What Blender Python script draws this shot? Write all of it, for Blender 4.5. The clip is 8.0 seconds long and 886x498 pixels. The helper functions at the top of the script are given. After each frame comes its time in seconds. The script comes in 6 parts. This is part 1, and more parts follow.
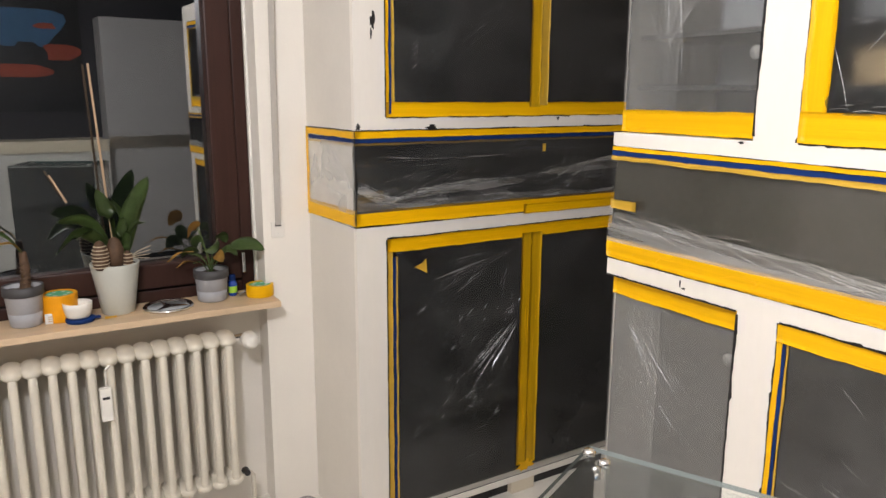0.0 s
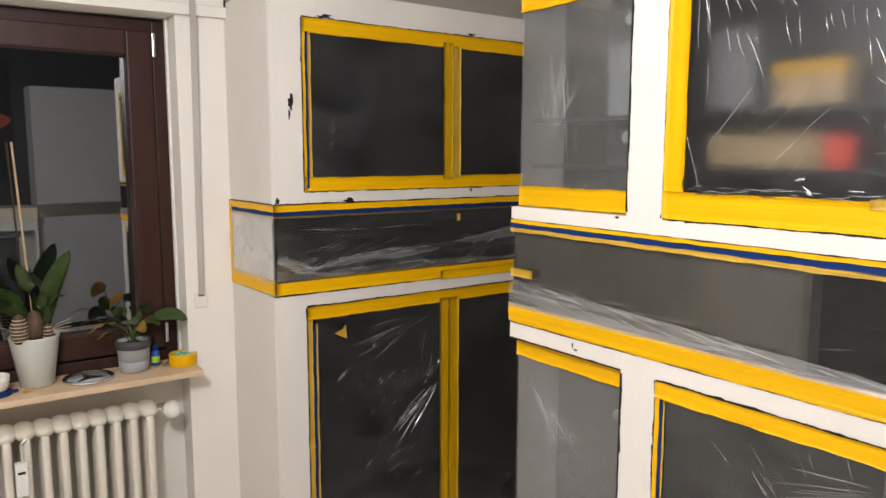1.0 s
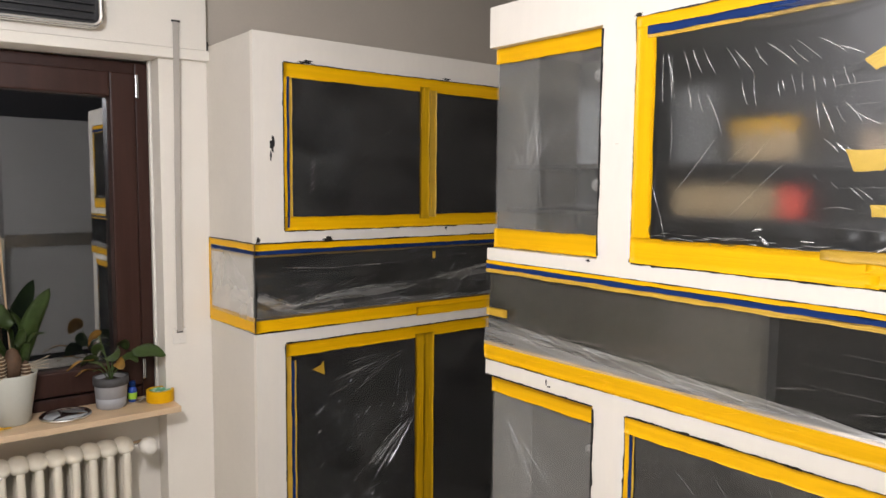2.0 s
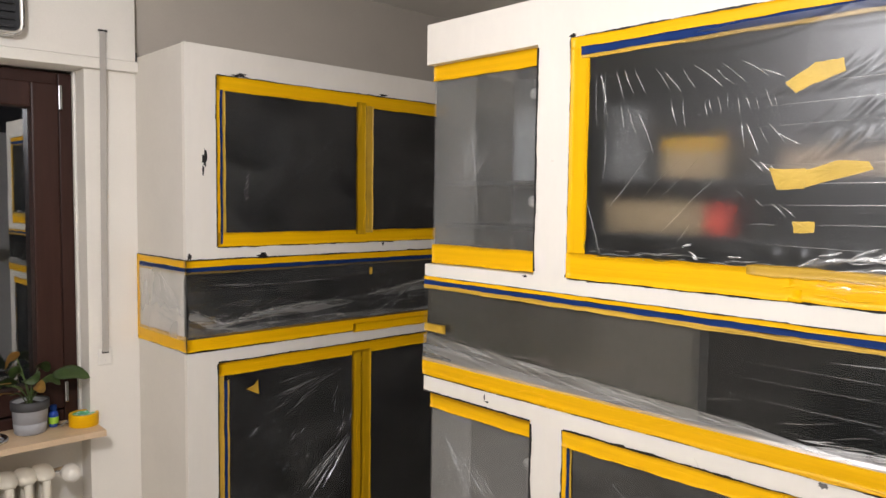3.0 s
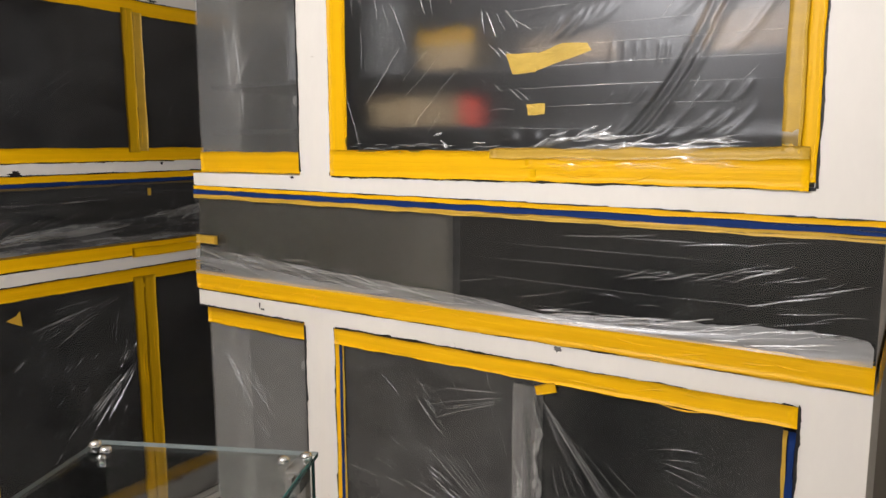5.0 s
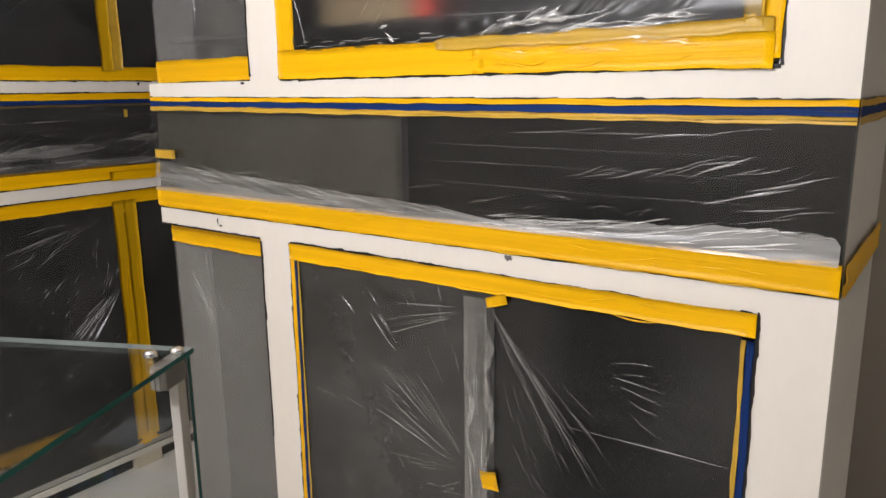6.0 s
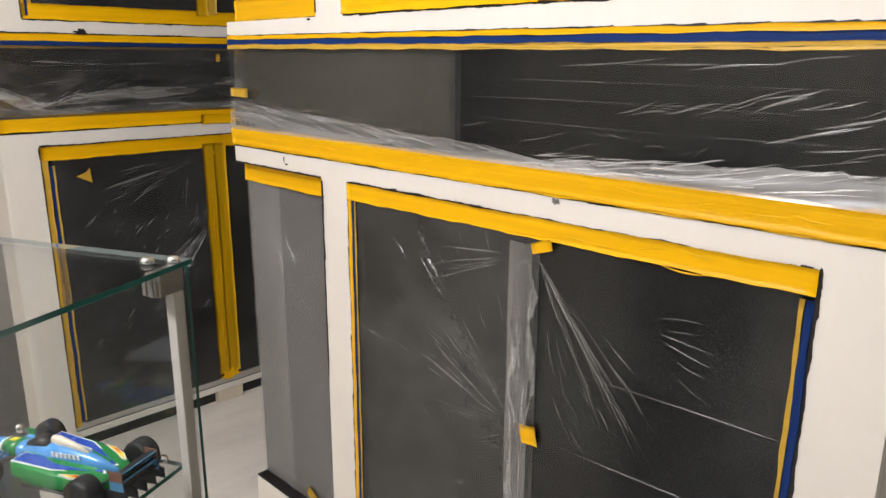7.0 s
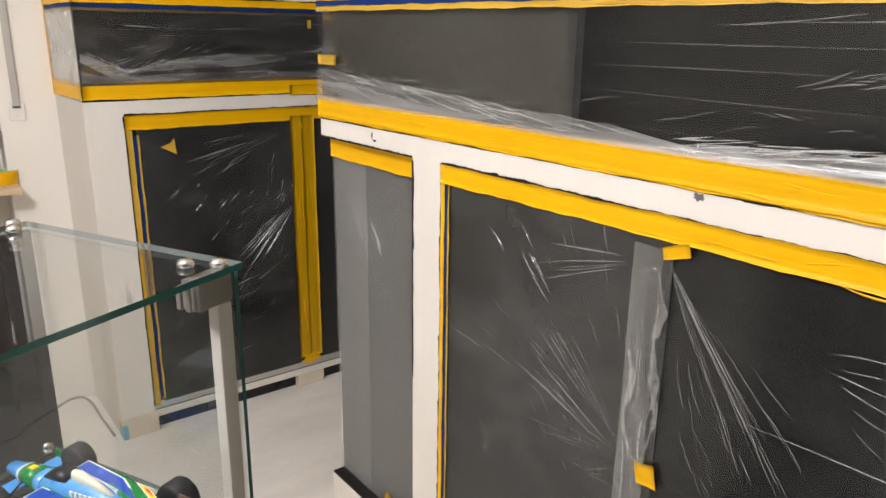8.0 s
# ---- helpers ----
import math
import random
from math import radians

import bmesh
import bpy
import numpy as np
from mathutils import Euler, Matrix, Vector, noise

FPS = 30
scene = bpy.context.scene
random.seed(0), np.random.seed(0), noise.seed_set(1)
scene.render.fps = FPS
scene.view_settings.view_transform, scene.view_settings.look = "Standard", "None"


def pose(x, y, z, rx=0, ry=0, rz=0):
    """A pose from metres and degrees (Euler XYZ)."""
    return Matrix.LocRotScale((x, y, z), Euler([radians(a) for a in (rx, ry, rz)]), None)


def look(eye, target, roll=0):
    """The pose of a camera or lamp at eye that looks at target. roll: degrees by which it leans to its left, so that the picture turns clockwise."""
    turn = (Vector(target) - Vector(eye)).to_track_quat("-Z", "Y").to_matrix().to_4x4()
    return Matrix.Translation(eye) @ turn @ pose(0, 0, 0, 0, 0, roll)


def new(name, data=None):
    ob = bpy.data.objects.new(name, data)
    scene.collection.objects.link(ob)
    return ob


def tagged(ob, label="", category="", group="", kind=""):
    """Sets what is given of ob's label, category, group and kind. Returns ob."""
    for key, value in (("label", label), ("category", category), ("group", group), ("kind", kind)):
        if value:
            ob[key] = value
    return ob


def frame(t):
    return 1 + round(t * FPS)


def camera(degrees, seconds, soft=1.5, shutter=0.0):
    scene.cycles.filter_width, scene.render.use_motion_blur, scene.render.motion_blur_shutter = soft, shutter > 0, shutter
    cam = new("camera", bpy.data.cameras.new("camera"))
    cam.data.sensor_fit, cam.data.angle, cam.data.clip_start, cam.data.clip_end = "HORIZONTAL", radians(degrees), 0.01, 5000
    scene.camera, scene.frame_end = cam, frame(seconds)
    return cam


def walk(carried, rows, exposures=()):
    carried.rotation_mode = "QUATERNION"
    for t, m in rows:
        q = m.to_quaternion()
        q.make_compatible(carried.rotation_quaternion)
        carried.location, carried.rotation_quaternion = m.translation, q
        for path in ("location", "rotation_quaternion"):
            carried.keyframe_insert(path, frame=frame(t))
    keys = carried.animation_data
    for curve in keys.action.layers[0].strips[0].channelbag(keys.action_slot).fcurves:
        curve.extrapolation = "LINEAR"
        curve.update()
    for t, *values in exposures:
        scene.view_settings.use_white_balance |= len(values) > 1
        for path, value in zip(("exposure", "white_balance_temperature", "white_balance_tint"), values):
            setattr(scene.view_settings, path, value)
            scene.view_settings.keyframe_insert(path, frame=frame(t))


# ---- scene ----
# ---------------------------------------------------------------- camera
cam = camera(62.3, 8.0, soft=1.5)
PATH = [
    (0, (0.07, 0.018, 1.523), (1.097, 1.683, 1.109), 0.3),
    (0.5, (0.084, -0.055, 1.552), (1.21, 1.567, 1.231), 0.2),
    (1, (0.081, -0.133, 1.569), (1.249, 1.471, 1.316), 0.1),
    (1.5, (0.047, -0.179, 1.594), (1.241, 1.412, 1.393), 0.2),
    (2.8, (0.002, -0.167, 1.618), (1.347, 1.307, 1.479), 0.7),
    (3, (0.013, -0.167, 1.612), (1.389, 1.279, 1.48), 0.7),
    (3.5, (0.037, -0.203, 1.609), (1.497, 1.157, 1.473), 0.7),
    (4, (0.061, -0.242, 1.589), (1.594, 1.033, 1.436), 0.5),
    (4.5, (0.075, -0.284, 1.541), (1.677, 0.895, 1.337), 0.2),
    (5, (0.113, -0.29, 1.504), (1.768, 0.798, 1.222), -0.2),
    (5.2, (0.138, -0.294, 1.472), (1.797, 0.779, 1.161), -0.3),
    (6.3, (0.341, -0.421, 1.381), (1.863, 0.792, 0.921), -0.8),
    (6.5, (0.368, -0.44, 1.36), (1.844, 0.826, 0.89), -0.5),
    (7, (0.4, -0.451, 1.339), (1.767, 0.92, 0.836), 0.2),
    (7.5, (0.449, -0.387, 1.316), (1.715, 1.068, 0.788), 0.6),
    (8, (0.529, -0.275, 1.314), (1.704, 1.241, 0.75), 0.7),
]
walk(cam, [(t, look(eye, target, roll)) for t, eye, target, roll in PATH],
     exposures=[(0, 0.08), (1.5, -0.05), (3, -0.18), (4, -0.32), (5, -0.34), (6.5, -0.10), (7.5, 0.01), (8, 0.10)])

# ---------------------------------------------------------------- light
night = bpy.data.worlds.new("night")
scene.world = night
night.use_nodes = True
night.node_tree.nodes["Background"].inputs[0].default_value = (0.25, 0.32, 0.45, 1)
night.node_tree.nodes["Background"].inputs[1].default_value = 0.01

LAMP = (-0.15, 0.46, 2.20)


def room_lamp(name, place, size, power, colour):
    data = bpy.data.lights.new(name, "POINT")
    data.shadow_soft_size, data.energy, data.color = size, power, colour
    ob = new(name, data)
    ob.location = place
    return ob


room_lamp("ceiling_lamp_light", LAMP, 0.12, 95, (0.965, 0.955, 1.0))

# ---------------------------------------------------------------- materials


def material(name):
    m = bpy.data.materials.new(name)
    m.use_nodes = True
    t = m.node_tree
    return m, t, t.nodes["Principled BSDF"]


def add(t, kind, **values):
    n = t.nodes.new(kind)
    for k, v in values.items():
        n.inputs[k].default_value = v
    return n


def surface(name, base, vary=0.12, rough=0.5, scale=6.0, grain=90.0, bump=0.15, metal=0.0, stretch=(1, 1, 1), per_piece=0.0, coat=0.0, distance=0.002, shine=0.5):
    """Colour varied at two scales, with a fine relief."""
    m, t, p = material(name)
    co = t.nodes.new("ShaderNodeTexCoord")
    mp = t.nodes.new("ShaderNodeMapping")
    mp.inputs["Scale"].default_value = stretch
    t.links.new(co.outputs["Object"], mp.inputs[0])
    big = add(t, "ShaderNodeTexNoise", Scale=scale, Detail=4.0, Roughness=0.6)
    fine = add(t, "ShaderNodeTexNoise", Scale=grain, Detail=5.0, Roughness=0.65)
    for n in (big, fine):
        t.links.new(mp.outputs[0], n.inputs["Vector"])
    mix = t.nodes.new("ShaderNodeMath")
    mix.operation = "MULTIPLY_ADD"
    t.links.new(fine.outputs[0], mix.inputs[0])
    mix.inputs[1].default_value = 0.4
    t.links.new(big.outputs[0], mix.inputs[2])
    ramp = t.nodes.new("ShaderNodeMapRange")
    ramp.inputs["From Min"].default_value, ramp.inputs["From Max"].default_value = 0.4, 1.0
    ramp.inputs["To Min"].default_value, ramp.inputs["To Max"].default_value = 1 - vary, 1 + vary
    t.links.new(mix.outputs[0], ramp.inputs["Value"])
    last = ramp.outputs[0]
    if per_piece:
        info = t.nodes.new("ShaderNodeObjectInfo")
        pm = t.nodes.new("ShaderNodeMapRange")
        pm.inputs["To Min"].default_value, pm.inputs["To Max"].default_value = 1 - per_piece, 1 + per_piece
        t.links.new(info.outputs["Random"], pm.inputs["Value"])
        mul = t.nodes.new("ShaderNodeMath")
        mul.operation = "MULTIPLY"
        t.links.new(last, mul.inputs[0])
        t.links.new(pm.outputs[0], mul.inputs[1])
        last = mul.outputs[0]
    col = t.nodes.new("ShaderNodeVectorMath")
    col.operation = "SCALE"
    col.inputs[0].default_value = base
    t.links.new(last, col.inputs["Scale"])
    t.links.new(col.outputs[0], p.inputs["Base Color"])
    rr = t.nodes.new("ShaderNodeMapRange")
    rr.inputs["To Min"].default_value, rr.inputs["To Max"].default_value = max(rough - 0.1, 0.02), min(rough + 0.1, 1)
    t.links.new(big.outputs[0], rr.inputs["Value"])
    t.links.new(rr.outputs[0], p.inputs["Roughness"])
    p.inputs["Metallic"].default_value = metal
    p.inputs["Coat Weight"].default_value = coat
    p.inputs["Specular IOR Level"].default_value = shine
    if bump:
        b = add(t, "ShaderNodeBump", Strength=bump, Distance=distance)
        t.links.new(fine.outputs[0], b.inputs["Height"])
        t.links.new(b.outputs[0], p.inputs["Normal"])
    return m


def plastic_sheet(name, haze, gloss, rough, tint=(0.62, 0.62, 0.60), crinkle=0.5, stretch=(6, 6, 30), streak=0.6, smoke=1.0):
    """Thin clear sheet: mostly see-through, part milky, part glossy, with fine crinkles; smoke makes it greyer and less clear."""
    haze, gloss, tint = haze * smoke, gloss * smoke, tuple(c / smoke for c in tint)
    m = bpy.data.materials.new(name)
    m.use_nodes = True
    t = m.node_tree
    t.nodes.clear()
    out = t.nodes.new("ShaderNodeOutputMaterial")
    co = t.nodes.new("ShaderNodeTexCoord")
    mp = t.nodes.new("ShaderNodeMapping")
    mp.inputs["Scale"].default_value = stretch
    t.links.new(co.outputs["Object"], mp.inputs[0])
    n = add(t, "ShaderNodeTexNoise", Scale=1.0, Detail=2.0, Roughness=0.5, Distortion=0.8)
    t.links.new(mp.outputs[0], n.inputs["Vector"])
    bump = add(t, "ShaderNodeBump", Strength=crinkle, Distance=0.01)
    t.links.new(n.outputs[0], bump.inputs["Height"])
    clear = t.nodes.new("ShaderNodeBsdfTransparent")
    milk = t.nodes.new("ShaderNodeBsdfDiffuse")
    milk.inputs[0].default_value = (*tint, 1)
    t.links.new(bump.outputs[0], milk.inputs["Normal"])
    hz = t.nodes.new("ShaderNodeMapRange")
    hz.inputs["From Min"].default_value, hz.inputs["From Max"].default_value = 0.3, 0.75
    hz.inputs["To Min"].default_value, hz.inputs["To Max"].default_value = haze * (1 - streak), haze * (1 + streak)
    t.links.new(n.outputs[0], hz.inputs["Value"])
    a = t.nodes.new("ShaderNodeMixShader")
    t.links.new(hz.outputs[0], a.inputs[0])
    t.links.new(clear.outputs[0], a.inputs[1])
    t.links.new(milk.outputs[0], a.inputs[2])
    shine = t.nodes.new("ShaderNodeBsdfGlossy")
    shine.inputs["Color"].default_value = (1 / smoke, 1 / smoke, 1 / smoke, 1)
    shine.inputs["Roughness"].default_value = rough
    t.links.new(bump.outputs[0], shine.inputs["Normal"])
    b = t.nodes.new("ShaderNodeMixShader")
    b.inputs[0].default_value = gloss
    t.links.new(a.outputs[0], b.inputs[1])
    t.links.new(shine.outputs[0], b.inputs[2])
    t.links.new(b.outputs[0], out.inputs[0])
    return m


def frosted_sheet(name, rough, gloss, tint):
    """Slack film that blurs what stands behind it."""
    m = bpy.data.materials.new(name)
    m.use_nodes = True
    t = m.node_tree
    t.nodes.clear()
    out = t.nodes.new("ShaderNodeOutputMaterial")
    bend = t.nodes.new("ShaderNodeBsdfRefraction")
    bend.inputs["Color"].default_value = (*tint, 1)
    bend.inputs["Roughness"].default_value, bend.inputs["IOR"].default_value = rough, 1.35
    milk = t.nodes.new("ShaderNodeBsdfDiffuse")
    milk.inputs[0].default_value = (0.6, 0.6, 0.59, 1)
    a = t.nodes.new("ShaderNodeMixShader")
    a.inputs[0].default_value = 0.008
    t.links.new(bend.outputs[0], a.inputs[1])
    t.links.new(milk.outputs[0], a.inputs[2])
    co = t.nodes.new("ShaderNodeTexCoord")
    mp = t.nodes.new("ShaderNodeMapping")
    mp.inputs["Scale"].default_value = (8, 8, 14)
    n = add(t, "ShaderNodeTexNoise", Scale=1.0, Detail=5.0, Roughness=0.6, Distortion=1.2)
    bump = add(t, "ShaderNodeBump", Strength=0.05, Distance=0.01)
    t.links.new(co.outputs["Object"], mp.inputs[0])
    t.links.new(mp.outputs[0], n.inputs["Vector"])
    t.links.new(n.outputs[0], bump.inputs["Height"])
    shine = t.nodes.new("ShaderNodeBsdfGlossy")
    shine.inputs["Roughness"].default_value = 0.35
    t.links.new(bump.outputs[0], shine.inputs["Normal"])
    b = t.nodes.new("ShaderNodeMixShader")
    b.inputs[0].default_value = gloss
    t.links.new(a.outputs[0], b.inputs[1])
    t.links.new(shine.outputs[0], b.inputs[2])
    t.links.new(b.outputs[0], out.inputs[0])
    return m


def window_glass(name, tint, mirror):
    """Clear pane: see-through with a Fresnel mirror."""
    m = bpy.data.materials.new(name)
    m.use_nodes = True
    t = m.node_tree
    t.nodes.clear()
    out = t.nodes.new("ShaderNodeOutputMaterial")
    clear = t.nodes.new("ShaderNodeBsdfTransparent")
    clear.inputs[0].default_value = (*tint, 1)
    shine = t.nodes.new("ShaderNodeBsdfGlossy")
    shine.inputs["Roughness"].default_value = 0.0
    fr = add(t, "ShaderNodeLayerWeight", Blend=0.5)
    steep = t.nodes.new("ShaderNodeMath")
    steep.operation = "POWER"
    steep.inputs[1].default_value = 5.0
    t.links.new(fr.outputs["Facing"], steep.inputs[0])
    gain = t.nodes.new("ShaderNodeMath")
    gain.operation = "MULTIPLY_ADD"
    gain.use_clamp = True
    gain.inputs[1].default_value, gain.inputs[2].default_value = 0.9, mirror
    t.links.new(steep.outputs[0], gain.inputs[0])
    b = t.nodes.new("ShaderNodeMixShader")
    t.links.new(gain.outputs[0], b.inputs[0])
    t.links.new(clear.outputs[0], b.inputs[1])
    t.links.new(shine.outputs[0], b.inputs[2])
    t.links.new(b.outputs[0], out.inputs[0])
    return m


def glow(name, colour, power):
    m, t, p = material(name)
    p.inputs["Emission Color"].default_value = (*colour, 1)
    p.inputs["Emission Strength"].default_value = power
    return m


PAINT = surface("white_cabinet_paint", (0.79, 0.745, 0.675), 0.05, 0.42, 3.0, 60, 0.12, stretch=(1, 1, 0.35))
# Cabinet paint darkened for the end panels, so these sides read as shaded.
SHADESIDE = surface("shaded_side_paint", (0.68, 0.64, 0.575), 0.06, 0.55, 3.0, 60, 0.12)
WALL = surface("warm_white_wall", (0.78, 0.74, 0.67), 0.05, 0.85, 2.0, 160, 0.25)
# Walls behind the cabinets: their shade is put into a darker base colour.
SHADEWALL = surface("shaded_wall", (0.48, 0.435, 0.375), 0.08, 0.9, 2.0, 160, 0.25)
DARKWALL = surface("charcoal_wall", (0.05, 0.05, 0.055), 0.2, 0.8, 2.0, 120, 0.2)
CEIL = surface("ceiling_paint", (0.80, 0.77, 0.72), 0.05, 0.9, 2.0, 120, 0.2)
FLOOR = surface("pale_floor", (0.80, 0.755, 0.69), 0.14, 0.42, 2.2, 30, 0.06, stretch=(1, 3, 1))
YELLOW = surface("yellow_masking_tape", (0.81, 0.435, 0.001), 0.09, 0.38, 3.0, 5.0, 0.22, shine=0.22, stretch=(0.7, 0.7, 34), per_piece=0.06, distance=0.004)
YELLOWUP = surface("yellow_masking_tape_upright", (0.79, 0.425, 0.001), 0.09, 0.38, 3.0, 5.0, 0.22, shine=0.22, stretch=(34, 34, 0.7), per_piece=0.06, distance=0.004)
MUSTARD = surface("yellow_tape_over_black", (0.56, 0.315, 0.004), 0.16, 0.42, 3.0, 6.0, 0.30, shine=0.2, stretch=(34, 34, 0.7), per_piece=0.06, distance=0.004)
OCHRE = surface("ochre_tape_under_film", (0.55, 0.33, 0.03), 0.15, 0.45, 9.0, 140, 0.25, stretch=(1, 1, 3))
BLUE = surface("blue_masking_tape", (0.004, 0.026, 0.125), 0.12, 0.65, 9.0, 140, 0.2, shine=0.2)
ORANGE = surface("orange_tape_roll", (0.80, 0.33, 0.006), 0.1, 0.45, 9.0, 60, 0.2, shine=0.25)
CREAM = surface("cream_masking_tape", (0.72, 0.64, 0.50), 0.08, 0.6, 9.0, 140, 0.3)
BLACK = surface("black_paint", (0.012, 0.011, 0.011), 0.3, 0.45, 20.0, 140, 0.3)
DOOR = surface("black_glass_door", (0.0145, 0.014, 0.0145), 0.15, 0.22, 2.0, 60, 0.0, shine=0.35)
DOORGREY = surface("grey_backed_panel", (0.085, 0.084, 0.078), 0.10, 0.4, 1.5, 60, 0.0)
INSIDE = surface("dark_cabinet_inside", (0.045, 0.043, 0.042), 0.2, 0.5, 2.0, 60, 0.1)
CLAMP = surface("dull_brown_grey_metal", (0.26, 0.24, 0.215), 0.06, 0.42, 6.0, 200, 0.06, metal=0.4)
ALU = surface("brushed_aluminium", (0.62, 0.61, 0.58), 0.06, 0.34, 8.0, 220, 0.08, metal=1.0, stretch=(1, 1, 12))
ALUPAINT = surface("grey_metal_post", (0.60, 0.56, 0.51), 0.05, 0.4, 6.0, 200, 0.06, metal=0.1)
CHROME = surface("chrome", (0.8, 0.8, 0.8), 0.03, 0.1, 8.0, 200, 0.0, metal=1.0)
RUBBER = surface("black_rubber", (0.014, 0.014, 0.015), 0.2, 0.6, 40.0, 200, 0.2)
BROWN = surface("dark_brown_window_frame", (0.040, 0.0165, 0.012), 0.3, 0.42, 3.0, 60, 0.2, stretch=(10, 10, 0.6), shine=0.22)
OAK = surface("pale_beech_board", (0.60, 0.44, 0.28), 0.16, 0.45, 4.0, 50, 0.12, stretch=(1, 10, 10))
RADIATOR = surface("radiator_enamel", (0.68, 0.63, 0.53), 0.06, 0.35, 6.0, 70, 0.1)
WHITEPL = surface("white_plastic", (0.76, 0.73, 0.67), 0.05, 0.4, 12.0, 120, 0.08)
BELT = surface("grey_webbing", (0.42, 0.39, 0.35), 0.12, 0.8, 12.0, 300, 0.4, stretch=(1, 1, 0.2))
POTGREY = surface("grey_matt_pot", (0.36, 0.365, 0.385), 0.10, 0.6, 10.0, 120, 0.15)
POTRIM = surface("charcoal_pot_rim", (0.05, 0.048, 0.05), 0.15, 0.6, 10.0, 120, 0.15)
POTWHITE = surface("pale_ceramic_pot", (0.52, 0.53, 0.48), 0.06, 0.35, 8.0, 90, 0.08)
SOIL = surface("potting_soil", (0.05, 0.035, 0.025), 0.5, 0.95, 60.0, 200, 1.0, distance=0.004)
LEAF = surface("orchid_leaf", (0.072, 0.118, 0.032), 0.35, 0.35, 14.0, 80, 0.2, per_piece=0.25)
LEAFOLD = surface("yellowing_leaf", (0.42, 0.24, 0.05), 0.45, 0.5, 26.0, 90, 0.3, per_piece=0.2)
STEM = surface("brown_stem", (0.085, 0.045, 0.022), 0.4, 0.7, 40.0, 150, 0.6)
STICK = surface("bamboo_stick", (0.42, 0.28, 0.17), 0.12, 0.6, 20.0, 200, 0.1, stretch=(1, 1, 0.1))
STRIPE = surface("striped_cone_pale", (0.55, 0.46, 0.33), 0.12, 0.6, 30.0, 150, 0.2)
CABLE = surface("grey_cable", (0.30, 0.29, 0.28), 0.1, 0.5, 20.0, 200, 0.1)
CARDBOARD = surface("tan_cardboard", (0.52, 0.375, 0.20), 0.1, 0.8, 9.0, 90, 0.2)
PINKBOX = surface("pinkish_box", (0.52, 0.375, 0.24), 0.1, 0.7, 9.0, 90, 0.2)
REDBOX = surface("red_box", (0.85, 0.07, 0.035), 0.1, 0.5, 9.0, 90, 0.1)
PALEBOX = surface("pale_grey_box", (0.36, 0.38, 0.40), 0.1, 0.6, 9.0, 90, 0.1)
CARBLUE = surface("car_blue", (0.02, 0.075, 0.42), 0.06, 0.25, 30.0, 200, 0.0, coat=0.4)
CARSKY = surface("car_light_blue", (0.10, 0.33, 0.70), 0.06, 0.25, 30.0, 200, 0.0, coat=0.4)
CARGREEN = surface("car_green", (0.015, 0.22, 0.05), 0.06, 0.25, 30.0, 200, 0.0, coat=0.4)
CARCREAM = surface("car_cream", (0.72, 0.66, 0.52), 0.06, 0.35, 30.0, 200, 0.0)
CARWHITE = surface("car_white_stripe", (0.75, 0.75, 0.74), 0.04, 0.35, 30.0, 200, 0.0)
CARRED = surface("car_orange_red", (0.75, 0.10, 0.02), 0.06, 0.3, 30.0, 200, 0.0)
CARBLACK = surface("car_black_parts", (0.015, 0.015, 0.017), 0.2, 0.4, 30.0, 200, 0.0)
CARTEAL = surface("car_teal_edge", (0.06, 0.19, 0.33), 0.06, 0.3, 30.0, 200, 0.0)
CARBROWN = surface("car_brown_plate", (0.16, 0.085, 0.06), 0.1, 0.4, 30.0, 200, 0.0)
CARBLACKY = surface("car_yellow_mark", (0.80, 0.62, 0.02), 0.06, 0.35, 30.0, 200, 0.0)
PRINTBLUE = surface("dull_print_blue", (0.05, 0.14, 0.27), 0.2, 0.6, 5.0, 60, 0.0)
PRINTRED = surface("dull_print_red", (0.32, 0.06, 0.03), 0.2, 0.6, 5.0, 60, 0.0)
BOOK = surface("aged_paper", (0.45, 0.40, 0.28), 0.15, 0.8, 20.0, 200, 0.2)
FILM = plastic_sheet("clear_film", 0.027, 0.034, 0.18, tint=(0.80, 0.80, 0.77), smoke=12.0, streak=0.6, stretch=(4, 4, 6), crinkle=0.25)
# Far copy of the clear film: extra haze and pale tint brighten the corner cabinet.
FILMFARLIFT = plastic_sheet("clear_film_far_brightened", 0.052, 0.042, 0.18, tint=(0.92, 0.91, 0.90), smoke=10.0, streak=0.6, stretch=(4, 4, 6), crinkle=0.25)
FILMB = plastic_sheet("clear_film_slack", 0.066, 0.056, 0.18, tint=(0.80, 0.80, 0.77), smoke=7.0, stretch=(5, 5, 9), streak=0.6, crinkle=0.25)
# Far copy of the band film, paled to brighten the corner cabinet's dark band.
FILMBANDFARLIFT = plastic_sheet("band_film_far_brightened", 0.060, 0.042, 0.18, tint=(0.90, 0.89, 0.88), smoke=10.0, stretch=(2, 2, 16), streak=0.6, crinkle=0.05)
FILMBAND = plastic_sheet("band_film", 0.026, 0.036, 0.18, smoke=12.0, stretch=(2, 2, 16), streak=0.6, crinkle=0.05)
FILMMILK = plastic_sheet("milky_film", 0.115, 0.05, 0.3, tint=(0.54, 0.54, 0.52), streak=0.25, stretch=(3, 3, 2))
FILMSIDE = plastic_sheet("milky_side_film", 0.26, 0.08, 0.28, tint=(0.60, 0.59, 0.56), streak=0.35, stretch=(5, 5, 3), crinkle=0.15)
